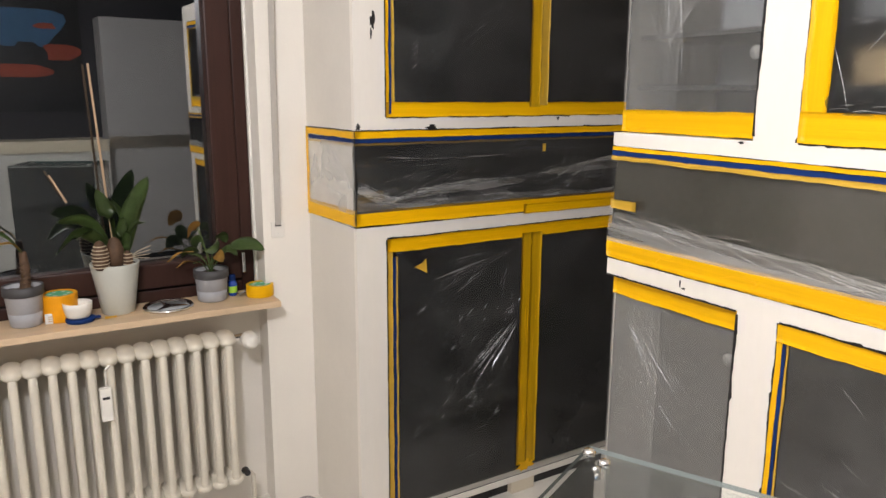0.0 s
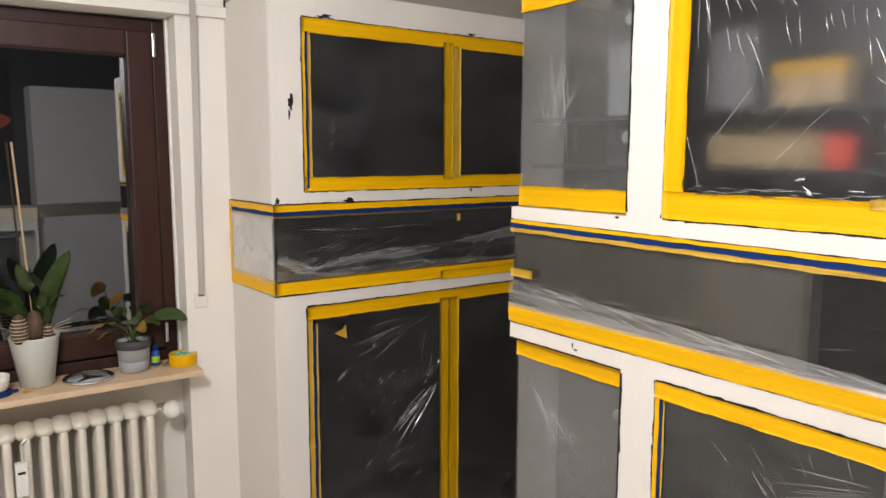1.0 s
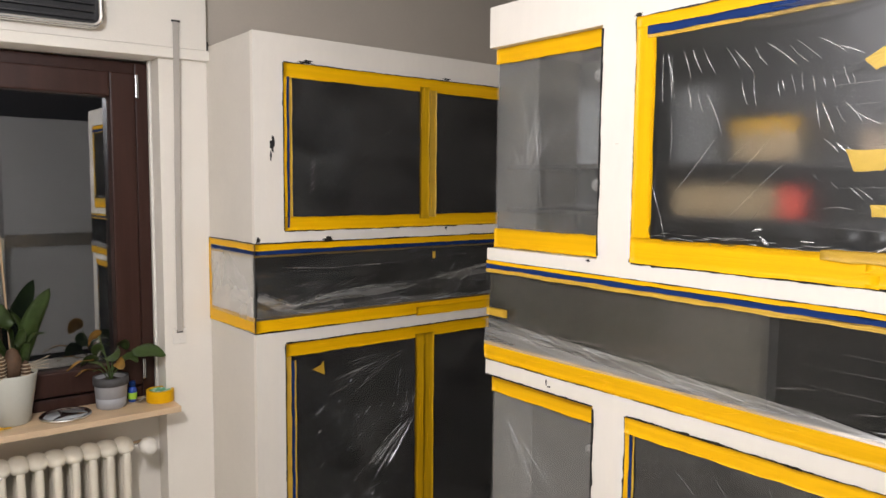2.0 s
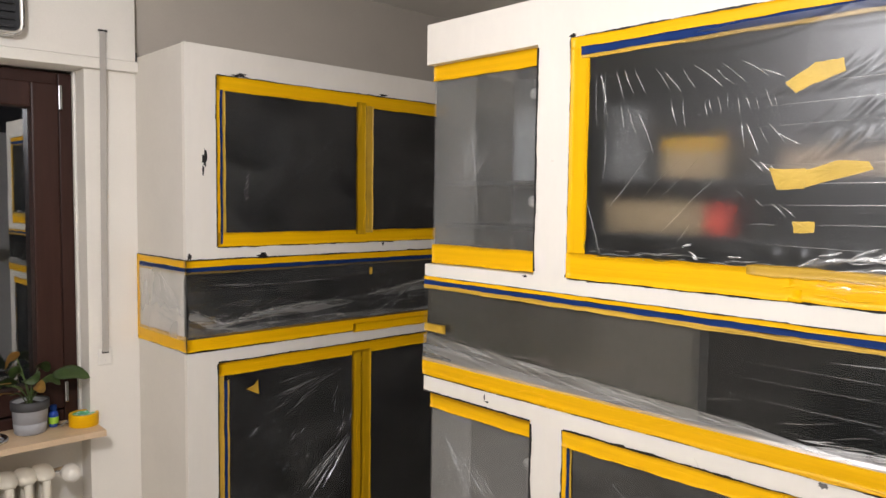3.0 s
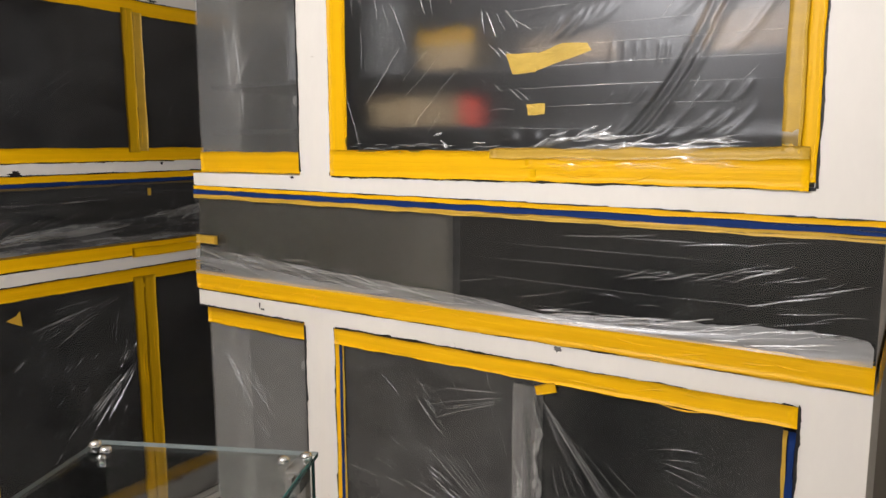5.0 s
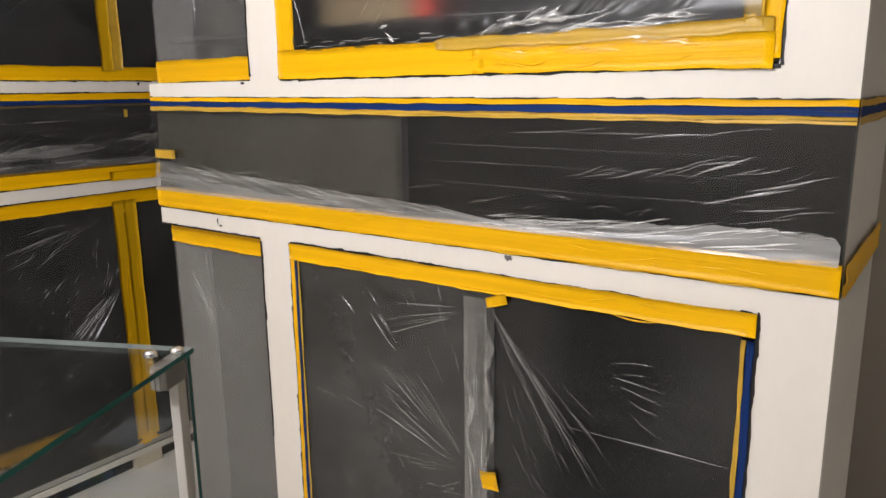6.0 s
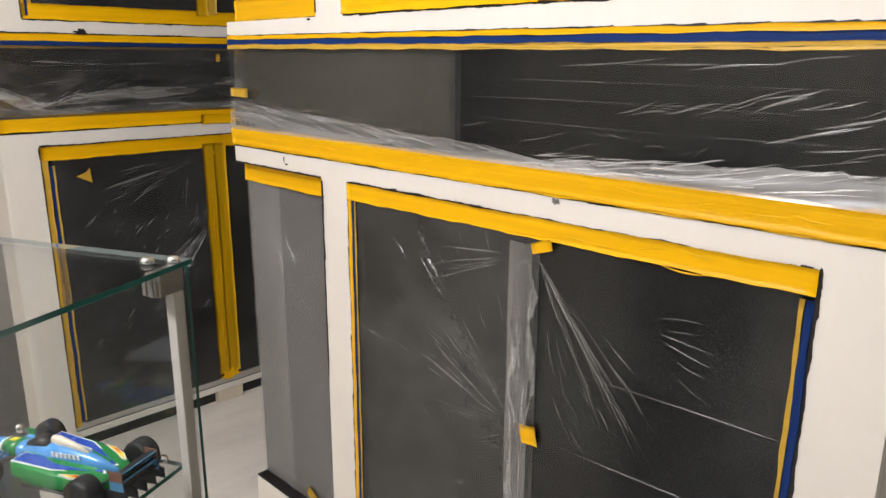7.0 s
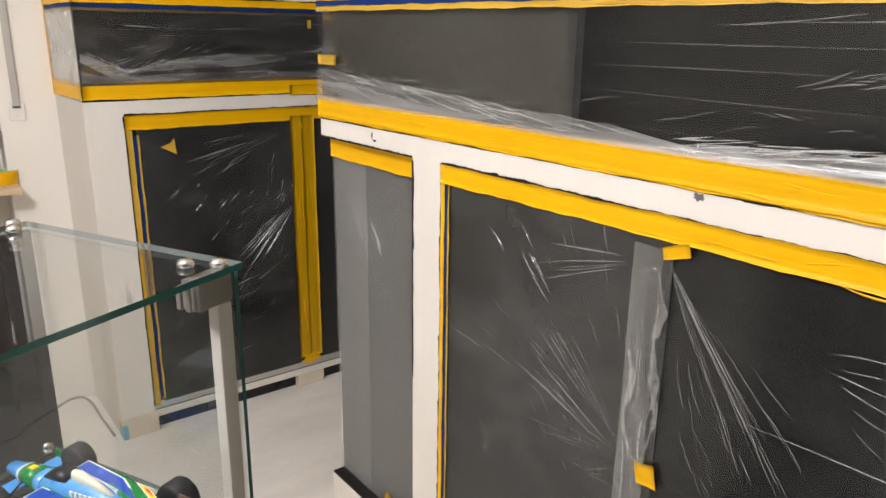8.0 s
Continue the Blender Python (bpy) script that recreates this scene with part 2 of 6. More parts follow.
# Crease materials: whitish haze paints in the glints along the folds.
CREASESOFT = plastic_sheet("soft_crease_glint", 0.11, 0.07, 0.32, tint=(0.8, 0.8, 0.79), streak=0.6, stretch=(30, 30, 30))
CREASEMID = plastic_sheet("half_crease_glint", 0.06, 0.12, 0.26, tint=(0.8, 0.8, 0.79), streak=0.7, stretch=(12, 12, 12))
CREASE = plastic_sheet("crease_glint", 0.30, 0.22, 0.26, tint=(0.85, 0.85, 0.84), streak=0.5, stretch=(30, 30, 30))
CRISP = plastic_sheet("sharp_crease_glint", 0.36, 0.24, 0.24, tint=(0.92, 0.92, 0.91), streak=0.3, stretch=(20, 20, 20))
FINE = plastic_sheet("fine_crease_glint", 0.13, 0.11, 0.25, tint=(0.85, 0.85, 0.84), streak=0.4, stretch=(20, 20, 20))
FILMTHIN = plastic_sheet("thin_clear_film", 0.014, 0.006, 0.3, tint=(0.93, 0.93, 0.92), streak=0.3)
SCRAP = surface("pale_yellow_tape_scrap", (0.58, 0.39, 0.07), 0.12, 0.4, 14.0, 60, 0.25, shine=0.3)
FOLD = plastic_sheet("bunched_film", 0.20, 0.13, 0.30, tint=(0.78, 0.78, 0.77), streak=0.7, stretch=(2.0, 2.0, 26), crinkle=0.15)
FOLDTHIN = plastic_sheet("thin_fold", 0.13, 0.14, 0.24, tint=(0.8, 0.8, 0.79), streak=0.9, stretch=(7, 7, 60), crinkle=0.4)
# Lit copy of the bunched film: paler tint stands for the lamp's sheen.
FOLDLIT = plastic_sheet("lit_bunched_film", 0.20, 0.12, 0.32, tint=(0.86, 0.86, 0.85), streak=0.85, stretch=(4.0, 4.0, 26), crinkle=0.15)
FOLDFAR = plastic_sheet("rolled_film", 0.17, 0.13, 0.28, tint=(0.80, 0.79, 0.78), streak=0.9, stretch=(5, 5, 30), crinkle=0.3)
FILMHAZE = plastic_sheet("hazy_film", 0.055, 0.05, 0.25, tint=(0.7, 0.7, 0.68), streak=0.95, stretch=(4, 4, 26), crinkle=0.3)
FILMDOUBLE = plastic_sheet("doubled_film", 0.115, 0.08, 0.25, tint=(0.66, 0.65, 0.62), streak=0.6, stretch=(30, 30, 3), crinkle=0.5)
FROST = frosted_sheet("slack_film", 0.46, 0.038, (0.62, 0.62, 0.62))
MATTGLASS = frosted_sheet("matt_glass", 0.17, 0.03, (0.70, 0.70, 0.69))
PANE = window_glass("window_pane", (0.75, 0.78, 0.80), 0.32)
VITRINE = window_glass("showcase_glass", (0.982, 0.99, 0.986), 0.055)
SMOKED = window_glass("smoked_glass", (0.34, 0.35, 0.36), 0.05)
PALEEDGE = surface("pale_glass_edge", (0.19, 0.215, 0.205), 0.1, 0.1, 20.0, 200, 0.0, coat=0.5)
GREENEDGE = surface("green_glass_edge", (0.022, 0.105, 0.088), 0.2, 0.1, 20.0, 200, 0.0, coat=0.5)
NIGHT = surface("night_yard", (0.02, 0.022, 0.026), 0.3, 0.9, 1.0, 20, 0.2)
LAMPGLASS = glow("lamp_diffuser", (1.0, 0.86, 0.66), 1.2)

# ---------------------------------------------------------------- mesh helpers
HOME = {}


def root(name, place, label, category, group="", kind=""):
    ob = new(name)
    ob.location = place
    ob.empty_display_size = 0.1
    HOME[ob.name] = Vector(place)
    return tagged(ob, label, category, group, kind)


def part(name, bm, mat, parent=None, label="", smooth=False):
    """Links a bmesh, in world places, as one mesh object."""
    me = bpy.data.meshes.new(name)
    bmesh.ops.recalc_face_normals(bm, faces=bm.faces)
    bm.to_mesh(me)
    bm.free()
    return link(name, me, mat, parent, label, smooth)


def link(name, me, mat, parent=None, label="", smooth=False):
    for m in mat if isinstance(mat, (list, tuple)) else [mat]:
        me.materials.append(m)
    if smooth:
        for f in me.polygons:
            f.use_smooth = True
    ob = new(name, me)
    if parent is not None:
        ob.parent = parent
        if parent.name in HOME:
            ob.matrix_parent_inverse = Matrix.Translation(-HOME[parent.name])
    if label:
        ob["label"] = label
    return ob


def sheet(name, verts, faces, mat, parent=None, label="", smooth=True, slots=None):
    me = bpy.data.meshes.new(name)
    me.from_pydata([tuple(v) for v in verts], [], faces)
    if slots is not None:
        me.polygons.foreach_set("material_index", slots)
    return link(name, me, mat, parent, label, smooth)


def ident(x, y, z):
    return (x, y, z)


def box(bm, lo, hi, place=ident, bevel=0.0):
    corners = [(x, y, z) for x in (lo[0], hi[0]) for y in (lo[1], hi[1]) for z in (lo[2], hi[2])]
    v = [bm.verts.new(place(*c)) for c in corners]
    fs = [bm.faces.new([v[i] for i in q]) for q in ((0, 1, 3, 2), (4, 6, 7, 5), (0, 4, 5, 1), (2, 3, 7, 6), (0, 2, 6, 4), (1, 5, 7, 3))]
    if bevel:
        es = {e for f in fs for e in f.edges}
        bmesh.ops.bevel(bm, geom=list(es), offset=bevel, segments=2, affect="EDGES", profile=0.6)
    return bm


def boxes(*args, place=ident, bevel=0.0):
    bm = bmesh.new()
    for lo, hi in args:
        box(bm, lo, hi, place, bevel)
    return bm


def lathe(bm, profile, centre=(0, 0, 0), axis="z", n=28, turn=None):
    """Turned body from (radius, height) pairs."""
    rings = []
    for r, h in profile:
        ring = []
        for k in range(n):
            a = 2 * math.pi * k / n
            p = Vector((r * math.cos(a), r * math.sin(a), h))
            if axis == "x":
                p = Vector((p.z, p.x, p.y))
            elif axis == "y":
                p = Vector((p.x, p.z, p.y))
            if turn is not None:
                p = turn @ p
            ring.append(bm.verts.new(p + Vector(centre)))
        rings.append(ring)
    for a, b in zip(rings, rings[1:]):
        for k in range(n):
            bm.faces.new((a[k], a[(k + 1) % n], b[(k + 1) % n], b[k]))
    if profile[0][0] > 1e-5:
        bm.faces.new(rings[0])
    if profile[-1][0] > 1e-5:
        bm.faces.new(rings[-1])
    return bm


def tube(bm, points, radius, n=8):
    """Round bar along a line of points; radius may be a list."""
    pts = [Vector(p) for p in points]
    rad = radius if isinstance(radius, (list, tuple)) else [radius] * len(pts)
    rings = []
    up = Vector((0.13, 0.31, 0.94)).normalized()
    for i, p in enumerate(pts):
        d = (pts[min(i + 1, len(pts) - 1)] - pts[max(i - 1, 0)]).normalized()
        s = d.cross(up)
        if s.length < 0.1:
            s = d.cross(Vector((1, 0, 0)))
        s.normalize()
        w = s.cross(d)
        rings.append([bm.verts.new(p + rad[i] * (math.cos(2 * math.pi * k / n) * s + math.sin(2 * math.pi * k / n) * w)) for k in range(n)])
    for a, b in zip(rings, rings[1:]):
        for k in range(n):
            bm.faces.new((a[k], a[(k + 1) % n], b[(k + 1) % n], b[k]))
    bm.faces.new(rings[0])
    bm.faces.new(rings[-1])
    return bm


def smooth_line(points, steps=6):
    """Catmull-Rom through the points."""
    p = [Vector(q) for q in points]
    p = [2 * p[0] - p[1]] + p + [2 * p[-1] - p[-2]]
    out = []
    for i in range(1, len(p) - 2):
        for s in range(steps):
            t = s / steps
            out.append(0.5 * (2 * p[i] + (p[i + 1] - p[i - 1]) * t + (2 * p[i - 1] - 5 * p[i] + 4 * p[i + 1] - p[i + 2]) * t * t
                              + (3 * p[i] - p[i - 1] - 3 * p[i + 1] + p[i + 2]) * t ** 3))
    out.append(p[-2])
    return out


# ---------------------------------------------------------------- the room
TURNW = Matrix.Translation((0.999, 2.475, 0.016)) @ Matrix.Rotation(radians(-1.2), 4, "Z")


def W(x, y, z):
    """Window wall: x along it (0 at the corner by the cabinet, negative towards the window), y into it."""
    return TURNW @ Vector((x, y, z))


X0, X1, Y0, H = -2.2, 2.80, -2.2, 2.50
floor = tagged(part("floor", boxes(((X0 - 0.3, Y0 - 0.3, -0.1), (X1 + 0.3, 2.9, 0.0))), FLOOR), "pale beige smooth floor with faint stains", "floor", kind="structure")
tagged(part("ceiling", boxes(((X0 - 0.3, Y0 - 0.3, H), (X1 + 0.3, 2.9, H + 0.1))), CEIL), "plain off-white ceiling", "ceiling", kind="structure")
tagged(part("wall_north", boxes(((1.0, 2.485, 0), (X1 + 0.2, 2.75, H))), SHADEWALL), "plastered wall behind the cabinet, toned grey-beige for its shade", "wall", kind="structure")
tagged(part("wall_east", boxes(((X1, Y0, 0), (X1 + 0.2, 2.485, H))), SHADEWALL), "plastered wall toned grey-beige for its shade", "wall", kind="structure")
tagged(part("wall_south", boxes(((X0, Y0 - 0.2, 0), (X1, Y0, H))), DARKWALL), "charcoal painted wall", "wall", kind="structure")
tagged(part("wall_west", boxes(((X0 - 0.2, Y0 - 0.2, 0), (X0, 2.7, H))), WALL), "warm white plastered wall", "wall", kind="structure")
# window wall: pillar, wall under the sill, wall past the window
WL = -1.42
bm = boxes(((-0.146, 0, -0.05), (0.060, 0.24, 2.06)), place=W)
tagged(part("wall_pillar", bm, WALL), "warm white plastered pillar beside the window", "wall", kind="structure")
bm = boxes(((WL - 0.86, 0.10, -0.05), (-0.1465, 0.24, 0.787)), ((WL - 2.0, 0, -0.05), (WL - 0.80, 0.24, 2.06)), place=W)
tagged(part("wall_under_window", bm, WALL), "warm white recessed wall behind the radiator", "wall", kind="structure")


def V(x, y, z):
    """Shutter box above the window, which hangs a little lower towards the far end."""
    return W(x, y, z + 0.012 * x)


tagged(part("shutter_box", boxes(((-2.6, -0.028, 2.027), (0.026, 0.24, 2.0625)), ((-2.6, -0.0275, 2.0627), (0.016, 0.24, 2.55)), place=V, bevel=0.003), WALL),
       "warm white roller shutter box above the window", "shutter box", kind="structure")
tagged(part("box_hinge", boxes(((0.0165, -0.024, 2.066), (0.0225, -0.010, 2.096)), place=V, bevel=0.001), BLACK),
       "small dark metal catch on the shutter box end", "catch")

# window
window = root("window_1", W(-0.8, 0.12, 0.82), "dark brown wooden window with a closed sash, night outside", "window", kind="structure")
FR, FL, FB, FT = -0.1545, WL + 0.0, 0.802, 2.016


def frame_bars(name, x0, x1, z0, z1, t, y0, y1, mat, parent, bevel=0.006):
    """Four mitre-free bars of a rectangular frame, each its own piece."""
    for lo, hi in (((x0, y0, z0), (x0 + t, y1, z1)), ((x1 - t, y0, z0), (x1, y1, z1)), ((x0 + t, y0, z0), (x1 - t, y1, z0 + t)), ((x0 + t, y0, z1 - t), (x1 - t, y1, z1))):
        part(name, boxes((lo, hi), place=W, bevel=bevel), mat, parent)


frame_bars("window_frame", FL, FR, FB, FT, 0.045, 0.105, 0.18, BROWN, window)
frame_bars("sash", FL + 0.036, FR - 0.048, FB + 0.055, FT - 0.040, 0.084, 0.088, 0.15, BROWN, window)


def G(x, y, z):
    """The pane sits a touch askew in its sash."""
    a = radians(2.3)
    return W(-0.62 + (x + 0.62) * math.cos(a) - y * math.sin(a), 0.128 + (x + 0.62) * math.sin(a) + y * math.cos(a), z)


pane = part("pane", boxes(((FL + 0.10, -0.003, FB + 0.12), (FR - 0.12, 0.003, FT - 0.11)), place=G), PANE, window)
pane.visible_shadow = False
# second casement, further along: out of view, added to darken the band's reflection
frame_bars("window_frame", WL - 0.798, WL - 0.002, FB, FT, 0.045, 0.105, 0.18, BROWN, window)
frame_bars("sash", WL - 0.762, WL - 0.040, FB + 0.055, FT - 0.040, 0.084, 0.088, 0.15, BROWN, window)
pane = part("pane", boxes(((WL - 0.70, 0.125, FB + 0.12), (WL - 0.10, 0.131, FT - 0.11)), place=W), PANE, window)
pane.visible_shadow = False
part("hinge", boxes(((-0.204, 0.074, 1.888), (-0.194, 0.087, 1.970)), place=W, bevel=0.002), CHROME, window, "chrome hinge pin")
part("hinge", boxes(((-0.204, 0.074, 0.880), (-0.194, 0.087, 0.953)), place=W, bevel=0.002), CHROME, window, "chrome hinge pin")
part("bead", boxes(((-0.1575, 0.082, 0.812), (-0.1470, 0.1045, 2.026)), place=W, bevel=0.004), WHITEPL, window, "white plastic bead between frame and plaster")
tagged(part("backdrop", boxes(((-3.4, 1.6, -0.5), (2.0, 1.65, 4.0)), place=W), NIGHT), "dark night yard outside the window", "backdrop", kind="structure")

# sill board
sill = tagged(part("window_sill", boxes(((WL - 0.9, -0.105, 0.787), (-0.1255, 0.104, 0.8085)), place=W, bevel=0.003), OAK),
              "pale beech window sill board", "window sill", kind="structure")

# shutter belt on the pillar
belt = root("shutter_belt", W(-0.108, -0.01, 1.0), "grey webbing belt of the roller shutter with a white guide", "shutter belt")
bm = bmesh.new()
xs = [(-0.093, -0.034, 2.150), (-0.094, -0.034, 2.03), (-0.094, -0.030, 1.9), (-0.095, -0.018, 1.5), (-0.095, -0.010, 1.056)]
pts = [W(*p) for p in smooth_line(xs, 5)]
side = (W(1, 0, 0) - W(0, 0, 0)) * 0.010
deep = (W(0, 1, 0) - W(0, 0, 0)) * 0.0014
rows = [[bm.verts.new(p + a * side + b * deep) for a, b in ((-1, -1), (1, -1), (1, 1), (-1, 1))] for p in pts]
for a, b in zip(rows, rows[1:]):
    for k in range(4):
        bm.faces.new((a[k], a[(k + 1) % 4], b[(k + 1) % 4], b[k]))
bm.faces.new(rows[0])
bm.faces.new(rows[-1])
part("webbing", bm, BELT, belt)
part("guide_plate", boxes(((-0.119, -0.006, 1.010), (-0.071, 0, 1.068)), place=W, bevel=0.003), WHITEPL, belt, "white plastic guide plate")
part("slot", boxes(((-0.106, -0.010, 1.051), (-0.084, -0.0055, 1.061)), place=W, bevel=0.001), BLACK, belt, "dark belt slot")
part("top_slot", boxes(((-0.108, -0.037, 2.149), (-0.079, -0.029, 2.155)), place=W, bevel=0.001), BLACK, belt, "dark belt slot")
part("screw", lathe(bmesh.new(), [(0.0, -0.0075), (0.002, -0.007), (0.002, -0.004)], W(-0.095, 0, 1.026), "y", 10), ALU, belt, "small screw")

# grille unit on the shutter box
unit = root("wall_heater", V(-0.9, -0.06, 2.13), "dark grille unit with a chrome rim on the shutter box", "heater")


def ring_rect(bm, x0, x1, z0, z1, r, t, y0, y1, place, n=6):
    """Rounded rectangular rim."""
    def loop(inset):
        out = []
        for cx, cz, a0 in ((x1 - r, z1 - r, 0), (x0 + r, z1 - r, 90), (x0 + r, z0 + r, 180), (x1 - r, z0 + r, 270)):
            for k in range(n + 1):
                a = radians(a0 + 90 * k / n)
                out.append((cx + (r - inset) * math.cos(a), cz + (r - inset) * math.sin(a)))
        return out
    o, i = loop(0), loop(t)
    vs = [[bm.verts.new(place(x, y, z)) for x, z in lp] for lp, y in ((o, y1), (o, y0), (i, y0 + 0.001), (i, y1))]
    m = len(o)
    for a, b in zip(vs, vs[1:] + vs[:1]):
        for k in range(m):
            bm.faces.new((a[k], a[(k + 1) % m], b[(k + 1) % m], b[k]))
    return bm


part("rim", ring_rect(bmesh.new(), -1.25, -0.337, 2.090, 2.34, 0.035, 0.013, -0.085, -0.029, V), CHROME, unit, "chrome rim", smooth=True)
part("housing", boxes(((-1.245, -0.062, 2.096), (-0.344, -0.029, 2.334)), place=V, bevel=0.012), RUBBER, unit)
for k in range(9):
    z = 2.114 + 0.024 * k
    part("slat", boxes(((-1.235, -0.078, z), (-0.362, -0.064, z + 0.008)), place=V, bevel=0.002), CARBLACK, unit)

# radiator
rad = root("radiator", W(-0.8, -0.02, 0.12), "cream enamelled column radiator under the window sill", "radiator")
for k in range(20):
    x = -0.300 - 0.0535 * k
    for y in (-0.052, 0.0, 0.045):
        part("column", tube(bmesh.new(), [W(x, y, z) for z in (0.150, 0.175, 0.640, 0.672)], [0.010, 0.0136, 0.0136, 0.011], 12), RADIATOR, rad, smooth=True)
    for z in (0.155, 0.674):
        bm = bmesh.new()
        turn = Matrix.Rotation(radians(-1.2), 3, "Z")
        lathe(bm, [(0.0180, -0.0267), (0.0195, -0.0235), (0.0228, -0.0185), (0.0252, -0.0100), (0.0265, 0), (0.0252, 0.0100), (0.0228, 0.0185), (0.0195, 0.0235), (0.0180, 0.0267)], (0, 0, 0), "x", 16)
        for v in bm.verts:
            v.co.y *= 2.5
            v.co = turn @ v.co + W(x, -0.004, z)
        part("header", bm, RADIATOR, rad, smooth=True)
valve = part("valve", lathe(bmesh.new(), [(0.011, 0), (0.013, 0.02), (0.013, 0.04)], W(-0.270, -0.01, 0.672), "x", 14), CHROME, rad, "brass-grey valve body")
part("thermostat_knob", lathe(bmesh.new(), [(0.023, 0.0), (0.029, 0.006), (0.029, 0.032), (0.023, 0.037), (0.022, 0.050), (0.014, 0.056)], W(-0.224, -0.02, 0.666), "y", 20,
                              Matrix.Rotation(radians(180), 3, "Z")), WHITEPL, valve, "white thermostat knob", smooth=True)
part("pipe", tube(bmesh.new(), [W(-0.255, -0.01, 0.15), W(-0.235, -0.01, 0.15), W(-0.228, -0.01, 0.14), W(-0.228, -0.01, 0.0)], 0.009, 10), RADIATOR, rad, smooth=True)
part("lower_valve", tube(bmesh.new(), [W(-0.255, -0.005, 0.162), W(-0.255, -0.04, 0.167)], [0.014, 0.011], 12), CARBLACK, rad, "dark lower valve")
meter = part("heat_meter", boxes(((-0.712, -0.086, 0.488), (-0.677, -0.064, 0.598)), place=W, bevel=0.004), WHITEPL, rad, "white heat meter")
part("meter_window", boxes(((-0.705, -0.0875, 0.562), (-0.684, -0.0855, 0.570)), place=W), CARBLACK, meter)
part("clip", tube(bmesh.new(), [W(-0.690, -0.066, 0.60), W(-0.690, -0.074, 0.655), W(-0.675, -0.066, 0.665)], 0.004, 6), CHROME, rad, "metal clip")

# ---------------------------------------------------------------- the display cabinets
WIDE, DEEP = 1.637, 0.395


def near(u, d, z):
    """Cabinet beside the walkway: u from its closed end, d into it."""
    return (1.425 + d, -0.246 + u, z)


def far(u, d, z):
    """Cabinet against the window corner."""
    return (1.022 + u, 2.078 + d, z)


def tape(name, P, a, b, wide, mat, parent, d=-0.0016, seed=0, wob=0.0008, ripple=0.0006, flap=0.0, label=""):
    """A strip of tape from a to b (u, z) on a front, with uneven edges and small ripples."""
    r = random.Random(seed)
    a, b = Vector(a), Vector(b)
    length = (b - a).length
    n = max(3, min(70, int(length / 0.018)))
    along = (b - a).normalized()
    across = Vector((-along.y, along.x))
    if mat is YELLOW and abs(along.y) > 0.7:
        mat = YELLOWUP
    ph = [r.uniform(0, 6.28) for _ in range(6)]
    verts, faces = [], []
    m = 5
    for i in range(n + 1):
        s = i / n
        c = a + (b - a) * s
        lo = wob * (math.sin(s * length * 31 + ph[0]) + 0.6 * math.sin(s * length * 83 + ph[1]) + r.uniform(-0.5, 0.5))
        hi = wob * (math.sin(s * length * 27 + ph[2]) + 0.6 * math.sin(s * length * 71 + ph[3]) + r.uniform(-0.5, 0.5))
        for j in range(m):
            k = j / (m - 1)
            w = -wide / 2 + lo + (wide + hi - lo) * k
            q = c + across * w
            up = ripple * (0.5 + 0.5 * math.sin(k * 9 + 2 * math.sin(s * length * 6 + ph[4]) + ph[5])) + ripple * r.uniform(0, 0.5)
            lift = flap * k * k * (0.5 + 0.5 * math.sin(s * length * 23 + ph[1]))
            verts.append(P(q.x, d - up - lift, q.y))
    for i in range(n):
        for j in range(m - 1):
            faces.append((i * m + j, (i + 1) * m + j, (i + 1) * m + j + 1, i * m + j + 1))
    # thin edge down to the front
    base = len(verts)
    rim = [i * m for i in range(n + 1)] + [n * m + j for j in range(1, m)] + [i * m + m - 1 for i in range(n - 1, -1, -1)] + [j for j in range(m - 2, 0, -1)]
    down = Vector(P(0, 0.0005, 0)) - Vector(P(0, 0, 0))
    for i in rim:
        verts.append(tuple(Vector(verts[i]) + down))
    for k in range(len(rim)):
        k2 = (k + 1) % len(rim)
        faces.append((rim[k], rim[k2], base + k2, base + k))
    return sheet(name, verts, faces, mat, parent, label)


def ragged(name, P, a, b, wide, parent, d=-0.0008, seed=0, mat=None):
    """Uneven dark line along a painted edge."""
    r = random.Random(seed)
    a, b = Vector(a), Vector(b)
    length = (b - a).length
    n = max(4, int(length / 0.006))
    along = (b - a).normalized()
    across = Vector((-along.y, along.x))
    verts, faces, w = [], [], wide
    for i in range(n + 1):
        w = max(0.0005, 0.82 * w + 0.18 * wide * (r.random() ** 2) * 2.2)
        if r.random() < 0.012:
            w = wide * 1.5
        c = a + (b - a) * (i / n)
        for k in (-0.4 * wide, w):
            q = c + across * k
            verts.append(P(q.x, d, q.y))
    for i in range(n):
        faces.append((2 * i, 2 * i + 2, 2 * i + 3, 2 * i + 1))
    return sheet(name, verts, faces, mat or BLACK, parent, smooth=False)


def blot(name, P, u, z, w, h, parent, seed=0, d=-0.0009, mat=None):
    """Uneven dab of dark paint."""
    r = random.Random(seed)
    verts = [P(u, d - 0.0004, z)]
    n = 18
    for k in range(n):
        a = 2 * math.pi * k / n
        f = r.uniform(0.45, 1.1)
        verts.append(P(u + w * f * math.cos(a), d, z + h * f * math.sin(a)))
    return sheet(name, verts, [(0, 1 + k, 1 + (k + 1) % n) for k in range(n)], mat or BLACK, parent)


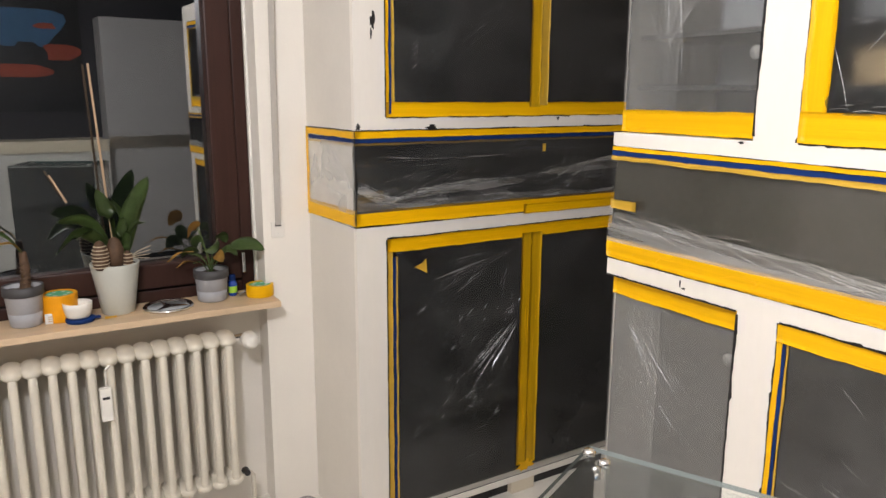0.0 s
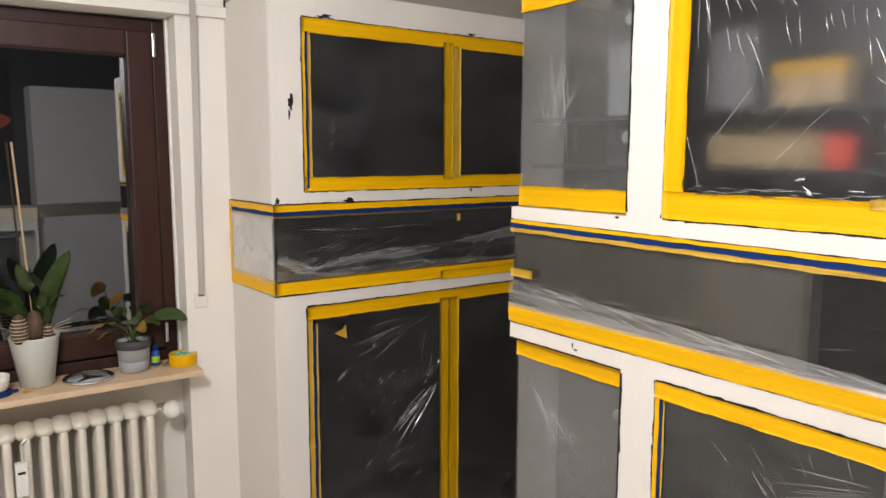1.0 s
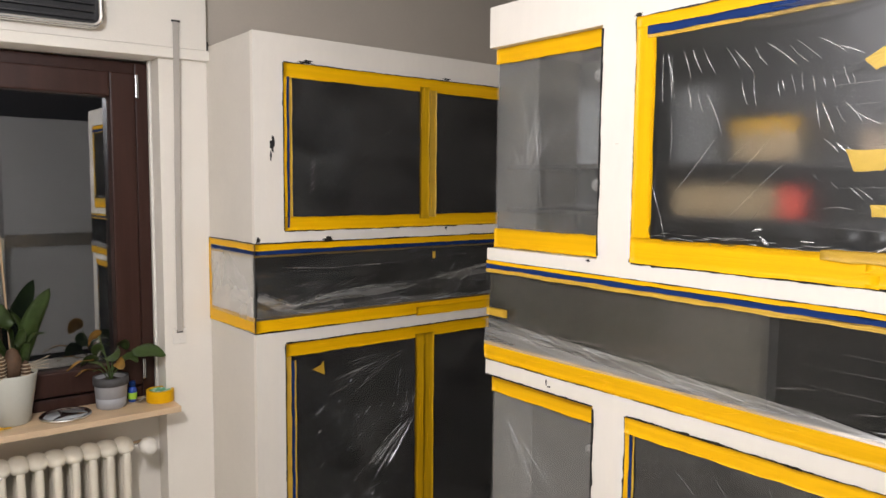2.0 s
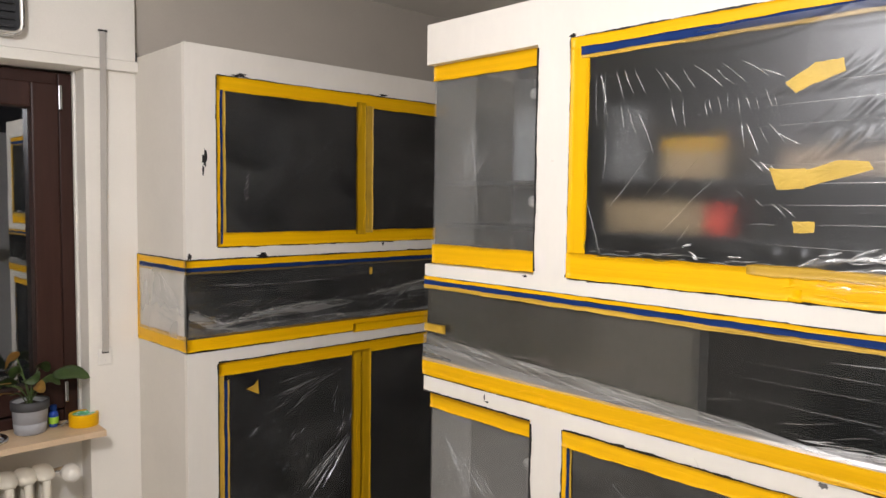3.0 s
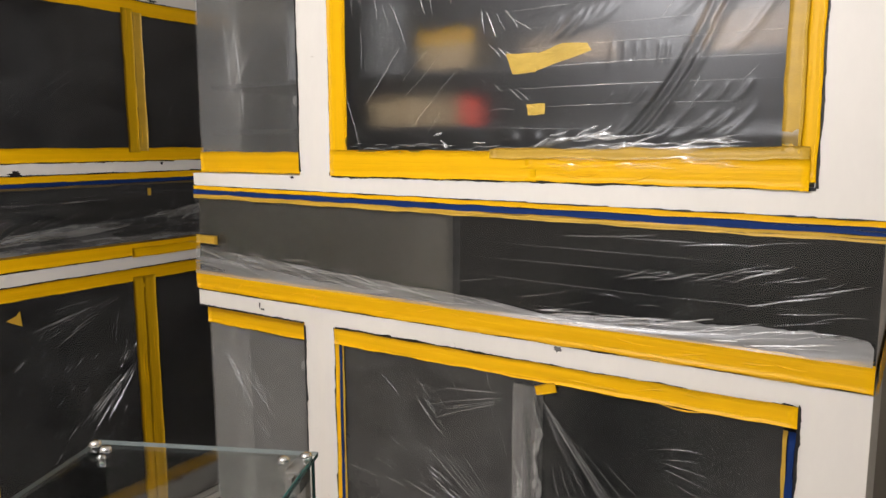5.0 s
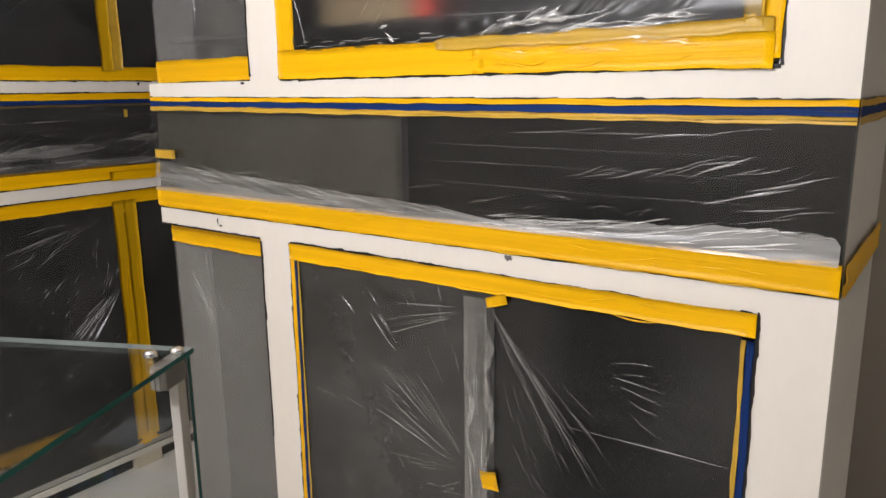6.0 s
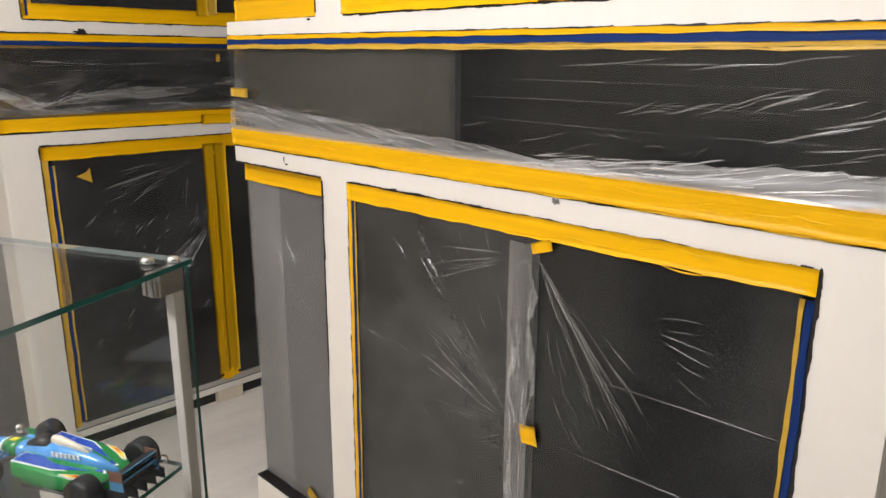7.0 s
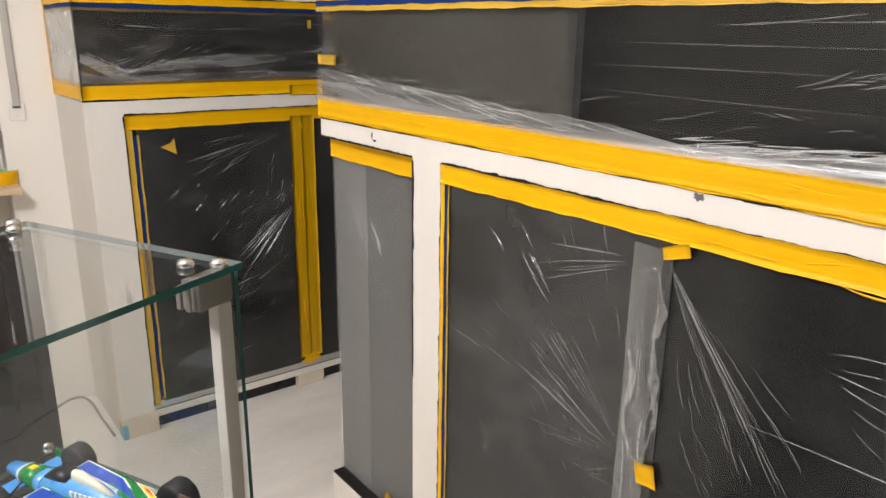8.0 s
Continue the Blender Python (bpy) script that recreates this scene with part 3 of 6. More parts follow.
def crease(verts, faces, P, a, b, w, h, d, r, bow=0.06, height=None, root_of=None):
    """One raised crease of the film, tapering to both ends; root_of gives the sheet's own point at its start."""
    a, b = Vector(a), Vector(b)
    along = b - a
    across = Vector((-along.y, along.x)).normalized()
    n = max(5, min(16, int(along.length / 0.012)))
    k0 = len(verts)
    bend = r.uniform(-bow, bow) * min(along.length, 0.09)
    j1 = r.uniform(0, 6)
    for i in range(n + 1):
        s = i / n
        t = max(0.12, math.sin(math.pi * s) ** 0.6) * (0.75 + 0.25 * math.sin(9 * s + j1))
        c = a + along * s + across * bend * math.sin(math.pi * s)
        base = 0.0 if height is None else float(height(np.array(c.x), np.array(c.y)))
        for o, hh in ((-1, 0.0), (-0.45, 0.62), (0, 1.0), (0.45, 0.62), (1, 0.0)):
            q = c + across * (o * w * t)
            verts.append(P(q.x, d - base - hh * h * t, q.y))
    for i in range(n):
        for j in range(4):
            k = k0 + i * 5 + j
            faces.append((k, k + 5, k + 6, k + 1))
    if root_of:
        faces.append((root_of(a), k0 + 2, k0 + 1))


def film(name, P, u0, u1, z0, z1, d, mat, parent, height=None, step=0.008, long=1.0, creases=(), seed=0, label="", shadow=False, flip=False, folds=None):
    """Sheet of film over an opening: height(u, z) lifts it off the front; creases are (a, b, half width, height)."""
    r = random.Random(seed)
    nu, nz = max(2, int((u1 - u0) / step / long)), max(2, int((z1 - z0) / step))
    U, Z = np.meshgrid(np.linspace(u0, u1, nu + 1), np.linspace(z0, z1, nz + 1), indexing="ij")
    D = np.zeros_like(U) if height is None else height(U, Z)
    verts = [P(float(u), float(d - e), float(z)) for u, z, e in zip(U.ravel(), Z.ravel(), D.ravel())]
    m = nz + 1
    faces = [(i * m + j, (i + 1) * m + j, (i + 1) * m + j + 1, i * m + j + 1) for i in range(nu) for j in range(nz)]
    if flip:
        faces = [f[::-1] for f in faces]
    slots = [0] * len(faces)
    for a, b, w, h in creases:
        crease(verts, faces, P, a, b, w, h, d - 0.0005, r, height=height,
               root_of=lambda p: min(nu, max(0, round((p.x - u0) / (u1 - u0) * nu))) * m + min(nz, max(0, round((p.y - z0) / (z1 - z0) * nz))))
    # creases use the second slot, whose whitish haze stands for their shine
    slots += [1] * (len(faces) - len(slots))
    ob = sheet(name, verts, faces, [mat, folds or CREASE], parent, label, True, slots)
    ob.visible_shadow = shadow
    return ob


def fan(r, focus, count, a0, a1, r0, r1, l0, l1, w=0.0011, h=0.0011):
    """Creases pulled towards one point."""
    out = []
    for _ in range(count):
        a = radians(r.uniform(a0, a1))
        s = r.uniform(r0, r1)
        e = s + r.uniform(l0, l1)
        c = Vector((math.cos(a), math.sin(a)))
        f = Vector(focus)
        out.append((f + c * s, f + c * e, w * r.uniform(0.6, 1.4), h * r.uniform(0.5, 1.3)))
    return out


def dashes(r, u0, u1, z0, z1, count, angle, spread, l0, l1, w=0.0009, h=0.0009):
    """Short parallel creases strewn over a patch."""
    out = []
    for _ in range(count):
        p = Vector((r.uniform(u0, u1), r.uniform(z0, z1)))
        a = radians(angle + r.uniform(-spread, spread))
        v = Vector((math.cos(a), math.sin(a))) * r.uniform(l0, l1)
        out.append((p, p + v, w * r.uniform(0.6, 1.4), h * r.uniform(0.5, 1.3)))
    return out


def row(r, a, b, count, a0, a1, l0, l1, w=0.0010, h=0.0012):
    """Creases side by side along a line from a to b, turning from angle a0 to a1."""
    out = []
    a, b = Vector(a), Vector(b)
    for k in range(count):
        s = min(1, max(0, (k + r.uniform(-0.3, 0.3)) / max(1, count - 1)))
        g = radians(a0 + (a1 - a0) * s + r.uniform(-6, 6))
        v = Vector((math.cos(g), math.sin(g))) * r.uniform(l0, l1)
        p = a + (b - a) * s + Vector((0, r.uniform(-0.006, 0.006)))
        out.append((p - v / 2, p + v / 2, w * r.uniform(0.6, 1.4), h * r.uniform(0.5, 1.3)))
    return out


def ridges(U, Z, a, b, count, angle, half, wide, amp, seed=0):
    """Soft parallel folds in a sheet, side by side along a line from a to b."""
    r = random.Random(seed)
    h = 0 * U
    for k in range(count):
        s = (k + r.uniform(-0.25, 0.25)) / max(1, count - 1)
        cu, cz = a[0] + (b[0] - a[0]) * s, a[1] + (b[1] - a[1]) * s
        g = radians(angle + r.uniform(-6, 6))
        along = (U - cu) * math.cos(g) + (Z - cz) * math.sin(g)
        across = -(U - cu) * math.sin(g) + (Z - cz) * math.cos(g) + 0.12 * along ** 2 / half
        h = h + amp * r.uniform(0.5, 1.2) * np.exp(-(across / (wide * r.uniform(0.7, 1.3))) ** 2) * np.exp(-(along / (half * r.uniform(0.7, 1.2))) ** 4)
    return h


def level(r, u0, u1, z, dz, count, l0=0.2, w=0.0008, h=0.0010):
    """Long near-level fold lines of the unrolled film."""
    out = []
    for k in range(count):
        a = u0 + r.uniform(0, 0.1)
        while a < u1 - 0.05:
            e = min(u1, a + r.uniform(l0, 2 * l0))
            zz = z + dz * k + r.uniform(-0.002, 0.002)
            out.append((Vector((a, zz)), Vector((e, zz + r.uniform(-0.003, 0.003))), w * r.uniform(0.7, 1.3), h * r.uniform(0.6, 1.2)))
            a = e + r.uniform(-0.01, 0.06)
    return out


def waves(seed, count, amp, long=0.05, cross=0.3):
    """Soft slack in a sheet as a few slanted waves."""
    r = random.Random(seed)
    terms = [(r.uniform(-1, 1) * 6.28 / cross, r.uniform(0.3, 1) * 6.28 / long, r.uniform(0, 6.28), r.uniform(0.3, 1)) for _ in range(count)]

    def height(U, Z):
        return amp * sum(g * (0.5 + 0.5 * np.sin(p * U + q * Z + f)) for p, q, f, g in terms) / count
    return height


def carcass(P, who, low_top, up_bot, up_top, top, band0, band1, hollow):
    """The white painted body shared by both cabinets."""
    b = 0.0025
    part("end_panel", boxes(((0.0, 0.020, 0.0), (0.022, DEEP, top - 0.001)), place=P, bevel=b), SHADESIDE, who, "beige painted closed end panel, darkened for shade")
    part("post", boxes(((0.0, 0.0, 0.0), (0.105, 0.0198, band0 - 0.002)), place=P), PAINT, who)
    part("post", boxes(((1.134, 0.0, 0.0), (1.236, 0.050, low_top)), place=P), PAINT, who)
    part("post", boxes(((0.0, 0.0, band1), (0.105, 0.0198, top)), place=P), PAINT, who)
    part("post", boxes(((1.134, 0.0, up_bot), (1.236, 0.050, up_top)), place=P), PAINT, who)
    part("top_rail", boxes(((0.105, 0.0, up_top), (WIDE, 0.10, top)), place=P), PAINT, who)
    part("upper_rail", boxes(((0.105, 0.0, band1), (WIDE, 0.10, up_bot)), place=P), PAINT, who)
    part("lower_rail", boxes(((0.105, 0.0, low_top), (WIDE, 0.10, band0)), place=P), PAINT, who)
    part("top_board", boxes(((0.024, 0.11, top - 0.03), (WIDE - 0.005, DEEP, top - 0.008)), place=P, bevel=b), PAINT, who)
    part("middle_board", boxes(((0.024, 0.11, low_top + 0.005), (WIDE - 0.005, DEEP - 0.02, up_bot - 0.002)), place=P), INSIDE, who)
    part("back_panel", boxes(((0.024, DEEP - 0.015, 0.09), (WIDE - 0.005, DEEP - 0.001, top - 0.032)), place=P), INSIDE, who)
    part("bottom_board", boxes(((0.024, 0.03, 0.055), (WIDE - 0.002, DEEP - 0.001, 0.088)), place=P, bevel=b), PAINT, who)
    # sliding door track along the floor side
    part("track", boxes(((0.105, 0.004, 0.078), (1.134, 0.03, 0.104)), place=P, bevel=0.002), ALU, who, "aluminium sliding door track")
    part("track_lip", boxes(((0.105, 0.002, 0.050), (1.134, 0.028, 0.0745)), place=P, bevel=0.002), PAINT, who)
    part("plinth", boxes(((0.115, 0.030, 0.0), (WIDE - 0.11, 0.045, 0.054)), place=P), BLACK, who, "dark set-back plinth")
    part("track_gap", boxes(((0.106, 0.006, 0.0745), (1.133, 0.026, 0.078)), place=P), BLACK, who)
    for u in (0.64, 1.14):
        part("foot", boxes(((u, 0.004, 0.0), (u + 0.11, 0.09, 0.050)), place=P, bevel=0.003), CREAM, who, "foot wrapped in cream masking tape")
    part("corner_base", boxes(((1.236, 0.0, 0.0), (WIDE, 0.10, 0.084)), place=P, bevel=b), PAINT, who)
    part("base_top", boxes(((1.237, 0.001, 0.0845), (WIDE - 0.001, 0.044, 0.090)), place=P, bevel=0.001), BLACK, who, "black painted base top")
    for u in (0.30, 0.57):
        part("castor", lathe(bmesh.new(), [(0.008, -0.011), (0.016, -0.009), (0.017, 0.0), (0.016, 0.009), (0.008, 0.011)], P(u, 0.036, 0.0175), "x", 16), RUBBER, who, "black castor")
    # sliding doors, the second one running behind the first
    part("sliding_door", boxes(((0.100, 0.006, 0.104), (0.640, 0.0105, low_top + 0.004)), place=P), DOOR, who, "black glass sliding door")
    part("sliding_door", boxes(((0.600, 0.0125, 0.104), (1.140, 0.017, low_top + 0.004)), place=P), DOOR, who, "black glass sliding door")
    if not hollow:
        part("sliding_door", boxes(((0.100, 0.006, up_bot - 0.004), (0.640, 0.0105, up_top + 0.004)), place=P), DOOR, who, "black glass sliding door")
        part("sliding_door", boxes(((0.600, 0.0125, up_bot - 0.004), (1.140, 0.017, up_top + 0.004)), place=P), DOOR, who, "black glass sliding door")


def outline(P, who, u0, u1, z0, z1, seed, wide=0.0042, sides="lrtb"):
    if "t" in sides:
        ragged("black_edge", P, (u0, z1), (u1, z1), wide, who, seed=seed)
    if "b" in sides:
        ragged("black_edge", P, (u1, z0), (u0, z0), wide, who, seed=seed + 1)
    if "l" in sides:
        ragged("black_edge", P, (u0, z0), (u0, z1), wide, who, seed=seed + 2)
    if "r" in sides:
        ragged("black_edge", P, (u1, z1), (u1, z0), wide, who, seed=seed + 3)


def ribbon(name, P, line, wide, d, mat, parent, seed=0, lift=0.006, label=""):
    """A soft bunched fold of film that wanders along a line of (u, z)."""
    r = random.Random(seed)
    pts = [Vector((q.x, q.y)) for q in smooth_line([(u, z, 0) for u, z in line], 14)]
    n, m = len(pts), 7
    f1, f2 = r.uniform(0, 6), r.uniform(0, 6)
    verts, faces = [], []
    for i, p in enumerate(pts):
        t = (pts[min(i + 1, n - 1)] - pts[max(i - 1, 0)]).normalized()
        side = Vector((-t.y, t.x))
        w = wide * (0.55 + 0.3 * math.sin(0.31 * i + f1) + 0.15 * math.sin(0.9 * i + f2)) * min(1, 3.5 * min(i, n - 1 - i) / n + 0.08)
        for j in range(m):
            k = j / (m - 1) - 0.5
            q = p + side * (k * w)
            verts.append(P(q.x, d - lift * (1 - 4 * k * k) - 0.0012 * math.sin(0.8 * i + 5 * k), q.y))
    for i in range(n - 1):
        for j in range(m - 1):
            faces.append((i * m + j, (i + 1) * m + j, (i + 1) * m + j + 1, i * m + j + 1))
    ob = sheet(name, verts, faces, mat, parent, label)
    ob.visible_shadow = False
    return ob


# --- cabinet in the window corner
A = root("display_cabinet", far(WIDE / 2, DEEP / 2, 0), "white display cabinet masked with yellow tape, beside the window", "display cabinet", "masked display cabinets")
carcass(far, A, 1.064, 1.451, 2.007, 2.098, 1.110, 1.410, False)
part("band_panel", boxes(((0.002, 0.004, 1.108), (WIDE, 0.10, 1.412)), place=far), DOOR, A, "black glass band")
part("band_side_panel", boxes(((0.001, 0.0045, 1.110), (0.0035, DEEP, 1.410)), place=far), DOORGREY, A, "milky side of the band")
# upper window
u0, u1, z0, z1 = 0.108, 1.134, 1.451, 2.007
outline(far, A, u0, u1, z0, z1, 11)
tape("yellow_tape", far, (u0, z1 - 0.024), (u1, z1 - 0.024), 0.048, YELLOW, A, seed=1, ripple=0.001)
tape("yellow_tape", far, (u0, z0 + 0.023), (u1, z0 + 0.023), 0.046, YELLOW, A, seed=2)
tape("yellow_tape", far, (u0 + 0.005, z0 + 0.01), (u0 + 0.005, z1 - 0.01), 0.010, YELLOW, A, d=-0.0010, seed=3)
tape("blue_tape", far, (u0 + 0.014, z0 + 0.01), (u0 + 0.014, z1 - 0.045), 0.008, BLUE, A, d=-0.0030, seed=4)
tape("yellow_tape", far, (u0 + 0.024, z0 + 0.02), (u0 + 0.024, z1 - 0.045), 0.011, OCHRE, A, d=-0.0012, seed=5)
tape("yellow_tape", far, (0.690, z0 + 0.03), (0.690, z1 - 0.03), 0.046, MUSTARD, A, d=-0.0034, seed=6, ripple=0.0016)
tape("yellow_tape", far, (0.728, z0 + 0.035), (0.728, z1 - 0.04), 0.040, OCHRE, A, d=-0.0030, seed=7, ripple=0.0016)
R = random.Random(21)
cs = dashes(R, 0.24, 0.36, 1.575, 1.64, 9, 34, 6, 0.05, 0.12, 0.0008, 0.0009) + dashes(R, 0.36, 0.52, 1.66, 1.80, 9, 36, 7, 0.06, 0.14, 0.0008, 0.0008) + dashes(R, 0.50, 0.60, 1.72, 1.86, 5, 42, 8, 0.05, 0.10, 0.0008, 0.0008)
film("plastic_film", far, u0 + 0.02, 0.70, z0 + 0.03, z1 - 0.03, 0.001, FILMFARLIFT, A, waves(31, 5, 0.003, 0.22, 0.30), 0.009, 1.0, cs, 41, folds=CREASESOFT)
film("plastic_film", far, 0.72, u1, z0 + 0.03, z1 - 0.03, 0.006, FILMFARLIFT, A, waves(32, 5, 0.003, 0.22, 0.30), 0.009, 1.0, dashes(R, 0.76, 0.9, 1.5, 1.9, 6, 70, 16, 0.02, 0.07, 0.0007, 0.0007), 42, folds=FINE)
# lower window
u0, u1, z0, z1 = 0.108, 1.134, 0.092, 1.064
outline(far, A, u0, u1, z0, z1, 15, sides="lt")
tape("yellow_tape", far, (u0, z1 - 0.022), (u1, z1 - 0.022), 0.044, YELLOW, A, seed=8, ripple=0.0016)
tape("yellow_tape", far, (u0 + 0.009, z0), (u0 + 0.009, z1 - 0.035), 0.018, OCHRE, A, d=-0.0010, seed=9)
tape("blue_tape", far, (u0 + 0.024, z0 + 0.02), (u0 + 0.024, z1 - 0.06), 0.011, BLUE, A, d=-0.0022, seed=10)
tape("yellow_tape", far, (u0 + 0.033, z0 + 0.02), (u0 + 0.033, z1 - 0.06), 0.007, OCHRE, A, d=-0.0010, seed=11)
tape("yellow_tape", far, (0.676, z0 + 0.03), (0.676, z1 - 0.03), 0.050, MUSTARD, A, d=-0.0034, seed=12, ripple=0.0018)
tape("yellow_tape", far, (0.716, z0 + 0.03), (0.716, z1 - 0.03), 0.050, MUSTARD, A, d=-0.0046, seed=13, ripple=0.0018)
blot("yellow_tape_end", far, 0.697, z0 + 0.025, 0.048, 0.028, A, 3, -0.006, YELLOW)
sheet("tape_scrap", [far(0.207, -0.003, 0.962), far(0.254, -0.004, 0.937), far(0.250, -0.004, 0.988), far(0.238, -0.005, 0.974)], [(0, 1, 3), (3, 1, 2)], OCHRE, A)
R = random.Random(22)
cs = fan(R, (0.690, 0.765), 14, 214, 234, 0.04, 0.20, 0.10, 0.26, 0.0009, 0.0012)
film("plastic_film", far, u0 + 0.03, 0.68, z0 + 0.01, z1 - 0.03, 0.001, FILMFARLIFT, A, waves(33, 5, 0.003, 0.28, 0.30), 0.010, 1.0, fan(R, (0.664, 1.000), 20, 186, 208, 0.03, 0.24, 0.10, 0.22, 0.0009, 0.001), 43, folds=CREASE)
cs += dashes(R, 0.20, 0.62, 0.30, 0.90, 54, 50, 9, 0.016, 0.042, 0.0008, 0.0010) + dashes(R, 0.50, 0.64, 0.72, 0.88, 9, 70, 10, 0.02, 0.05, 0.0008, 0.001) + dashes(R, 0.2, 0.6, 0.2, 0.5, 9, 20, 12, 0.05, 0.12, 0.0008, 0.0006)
film("plastic_film", far, u0 + 0.03, 0.68, z0 + 0.01, z1 - 0.03, -0.0002, FILMFARLIFT, A, waves(52, 4, 0.002, 0.3, 0.3), 0.02, 1.0, cs, 48, folds=CRISP)
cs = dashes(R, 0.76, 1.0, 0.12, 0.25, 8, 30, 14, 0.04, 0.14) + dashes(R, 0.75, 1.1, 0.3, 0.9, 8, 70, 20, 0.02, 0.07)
film("plastic_film", far, 0.71, u1, z0 + 0.01, z1 - 0.03, 0.006, FILMFARLIFT, A, waves(34, 5, 0.003, 0.28, 0.30), 0.010, 1.0, cs, 44, folds=CREASESOFT)
# band, wrapped round the closed end


def far_side(u, d, z):
    """The closed end, read as a front: u from the front edge towards the wall."""
    return (1.022 + d, 2.078 + u, z)


for P, a, b in ((far, 0.0, WIDE), (far_side, 0.0, DEEP)):
    ragged("black_edge", P, (a, 1.410), (b, 1.410), 0.003, A, seed=51)
    ragged("black_edge", P, (b, 1.110), (a, 1.110), 0.002, A, seed=52)
    tape("yellow_tape", P, (a, 1.398), (b, 1.398), 0.022, YELLOW, A, seed=53)
    tape("blue_tape", P, (a, 1.380), (b, 1.378), 0.015, BLUE, A, d=-0.0026, seed=54)
    tape("yellow_tape", P, (a, 1.3695), (b, 1.3675), 0.008, OCHRE, A, d=-0.0016, seed=55)
    tape("yellow_tape", P, (a, 1.140), (b, 1.134), 0.052, YELLOW, A, d=-0.0018, seed=56, ripple=0.0014)
tape("yellow_tape", far, (0.655, 1.122), (WIDE, 1.118), 0.034, YELLOW, A, d=-0.0040, seed=57)
tape("yellow_tape", far_side, (DEEP - 0.012, 1.12), (DEEP - 0.012, 1.40), 0.024, YELLOW, A, d=-0.003, seed=58)
ragged("black_edge", far_side, (DEEP - 0.001, 1.41), (DEEP - 0.001, 1.11), 0.005, A, seed=59, d=-0.003)
tape("tape_scrap", far, (0.005, 1.205), (0.095, 1.208), 0.034, OCHRE, A, d=-0.0035, seed=60)
tape("tape_scrap", far, (0.735, 1.325), (0.735, 1.352), 0.014, OCHRE, A, d=-0.008, seed=61)
R = random.Random(23)


def far_fold(U, Z):
    ridge = 1.245 + 0.03 * np.sin(U * 4.2 + 0.5) - 0.05 * np.exp(-((U - 0.17) / 0.08) ** 2)
    return 0.004 + 0.013 * np.exp(-((Z - ridge) / 0.028) ** 2)


cs = level(R, 0.02, 1.0, 1.30, 0.016, 3, 0.15) + dashes(R, 0.05, 0.35, 1.17, 1.26, 26, 25, 16, 0.03, 0.09, 0.0014, 0.0014) + dashes(R, 0.35, 1.0, 1.19, 1.28, 34, 5, 14, 0.03, 0.12) + dashes(R, 0.78, 0.95, 1.17, 1.28, 18, 50, 12, 0.02, 0.06, 0.0014, 0.0014)
film("plastic_film", far, 0.0, 1.2, 1.155, 1.375, -0.001, FILMBANDFARLIFT, A, far_fold, 0.012, 1.0, cs, 45, folds=CREASEMID)
cs = fan(R, (0.0, 1.20), 26, 4, 52, 0.03, 0.14, 0.05, 0.12, 0.0013, 0.0013) + dashes(R, 0.1, 0.34, 1.18, 1.34, 24, 70, 25, 0.02, 0.08)
film("plastic_film", far_side, 0.0, DEEP - 0.02, 1.15, 1.375, -0.001, FILMSIDE, A, waves(36, 6, 0.01, 0.1, 0.2), 0.008, 1.0, cs, 46, folds=CREASE)


def gathered(P, parent, ua, ub, seed):
    """Film gathered in a long soft roll over the lower tape; its crest dips near the closed end."""
    r = random.Random(seed)
    n, m = int((ub - ua) / 0.007), 12
    verts, faces = [], []
    for i in range(n + 1):
        u = ua + (ub - ua) * i / n
        crest = float(np.interp(u, (0.0, 0.06, 0.13, 0.20, 0.30, 0.44, 0.60, 0.72, 0.90, 1.06, 1.20), (1.256, 1.226, 1.194, 1.212, 1.234, 1.243, 1.246, 1.254, 1.276, 1.296, 1.306)))
        crest += 0.0025 * math.sin(u * 31 + 4 * math.sin(u * 9)) + r.uniform(-0.0012, 0.0012)
        for j in range(m):
            k = j / (m - 1)
            roll = 0.003 + 0.013 * math.exp(-((k - 0.84) / 0.17) ** 2) + 0.004 * (1 - k)
            roll += 0.0011 * math.sin(u * 17 + 2.5 * math.sin(u * 7) + 9 * k) * math.sin(math.pi * k)
            verts.append(P(u, -roll, 1.163 + (crest - 1.163) * k))
    for i in range(n):
        for j in range(m - 1):
            faces.append((i * m + j, (i + 1) * m + j, (i + 1) * m + j + 1, i * m + j + 1))
    ob = sheet("bunched_film", verts, faces, FOLDFAR, parent, "milky film rolled along the tape")
    ob.visible_shadow = False


gathered(far, A, 0.002, 1.2, 5)
for k, (line, w) in enumerate((
        (((0.0, 1.258), (0.06, 1.230), (0.13, 1.198), (0.20, 1.214)), 0.014), (((0.09, 1.176), (0.15, 1.196), (0.24, 1.222), (0.34, 1.236)), 0.016), (((0.32, 1.236), (0.46, 1.240), (0.60, 1.240), (0.74, 1.248)), 0.012),
        (((0.70, 1.246), (0.82, 1.258), (0.95, 1.276), (1.10, 1.290)), 0.014), (((0.72, 1.205), (0.80, 1.235), (0.88, 1.268)), 0.010), (((0.78, 1.190), (0.86, 1.225), (0.94, 1.270)), 0.012), (((0.06, 1.33), (0.3, 1.318), (0.6, 1.322)), 0.007))):
    ribbon("film_fold", far, line, w, -0.014, FOLDTHIN, A, 200 + k, lift=0.003)
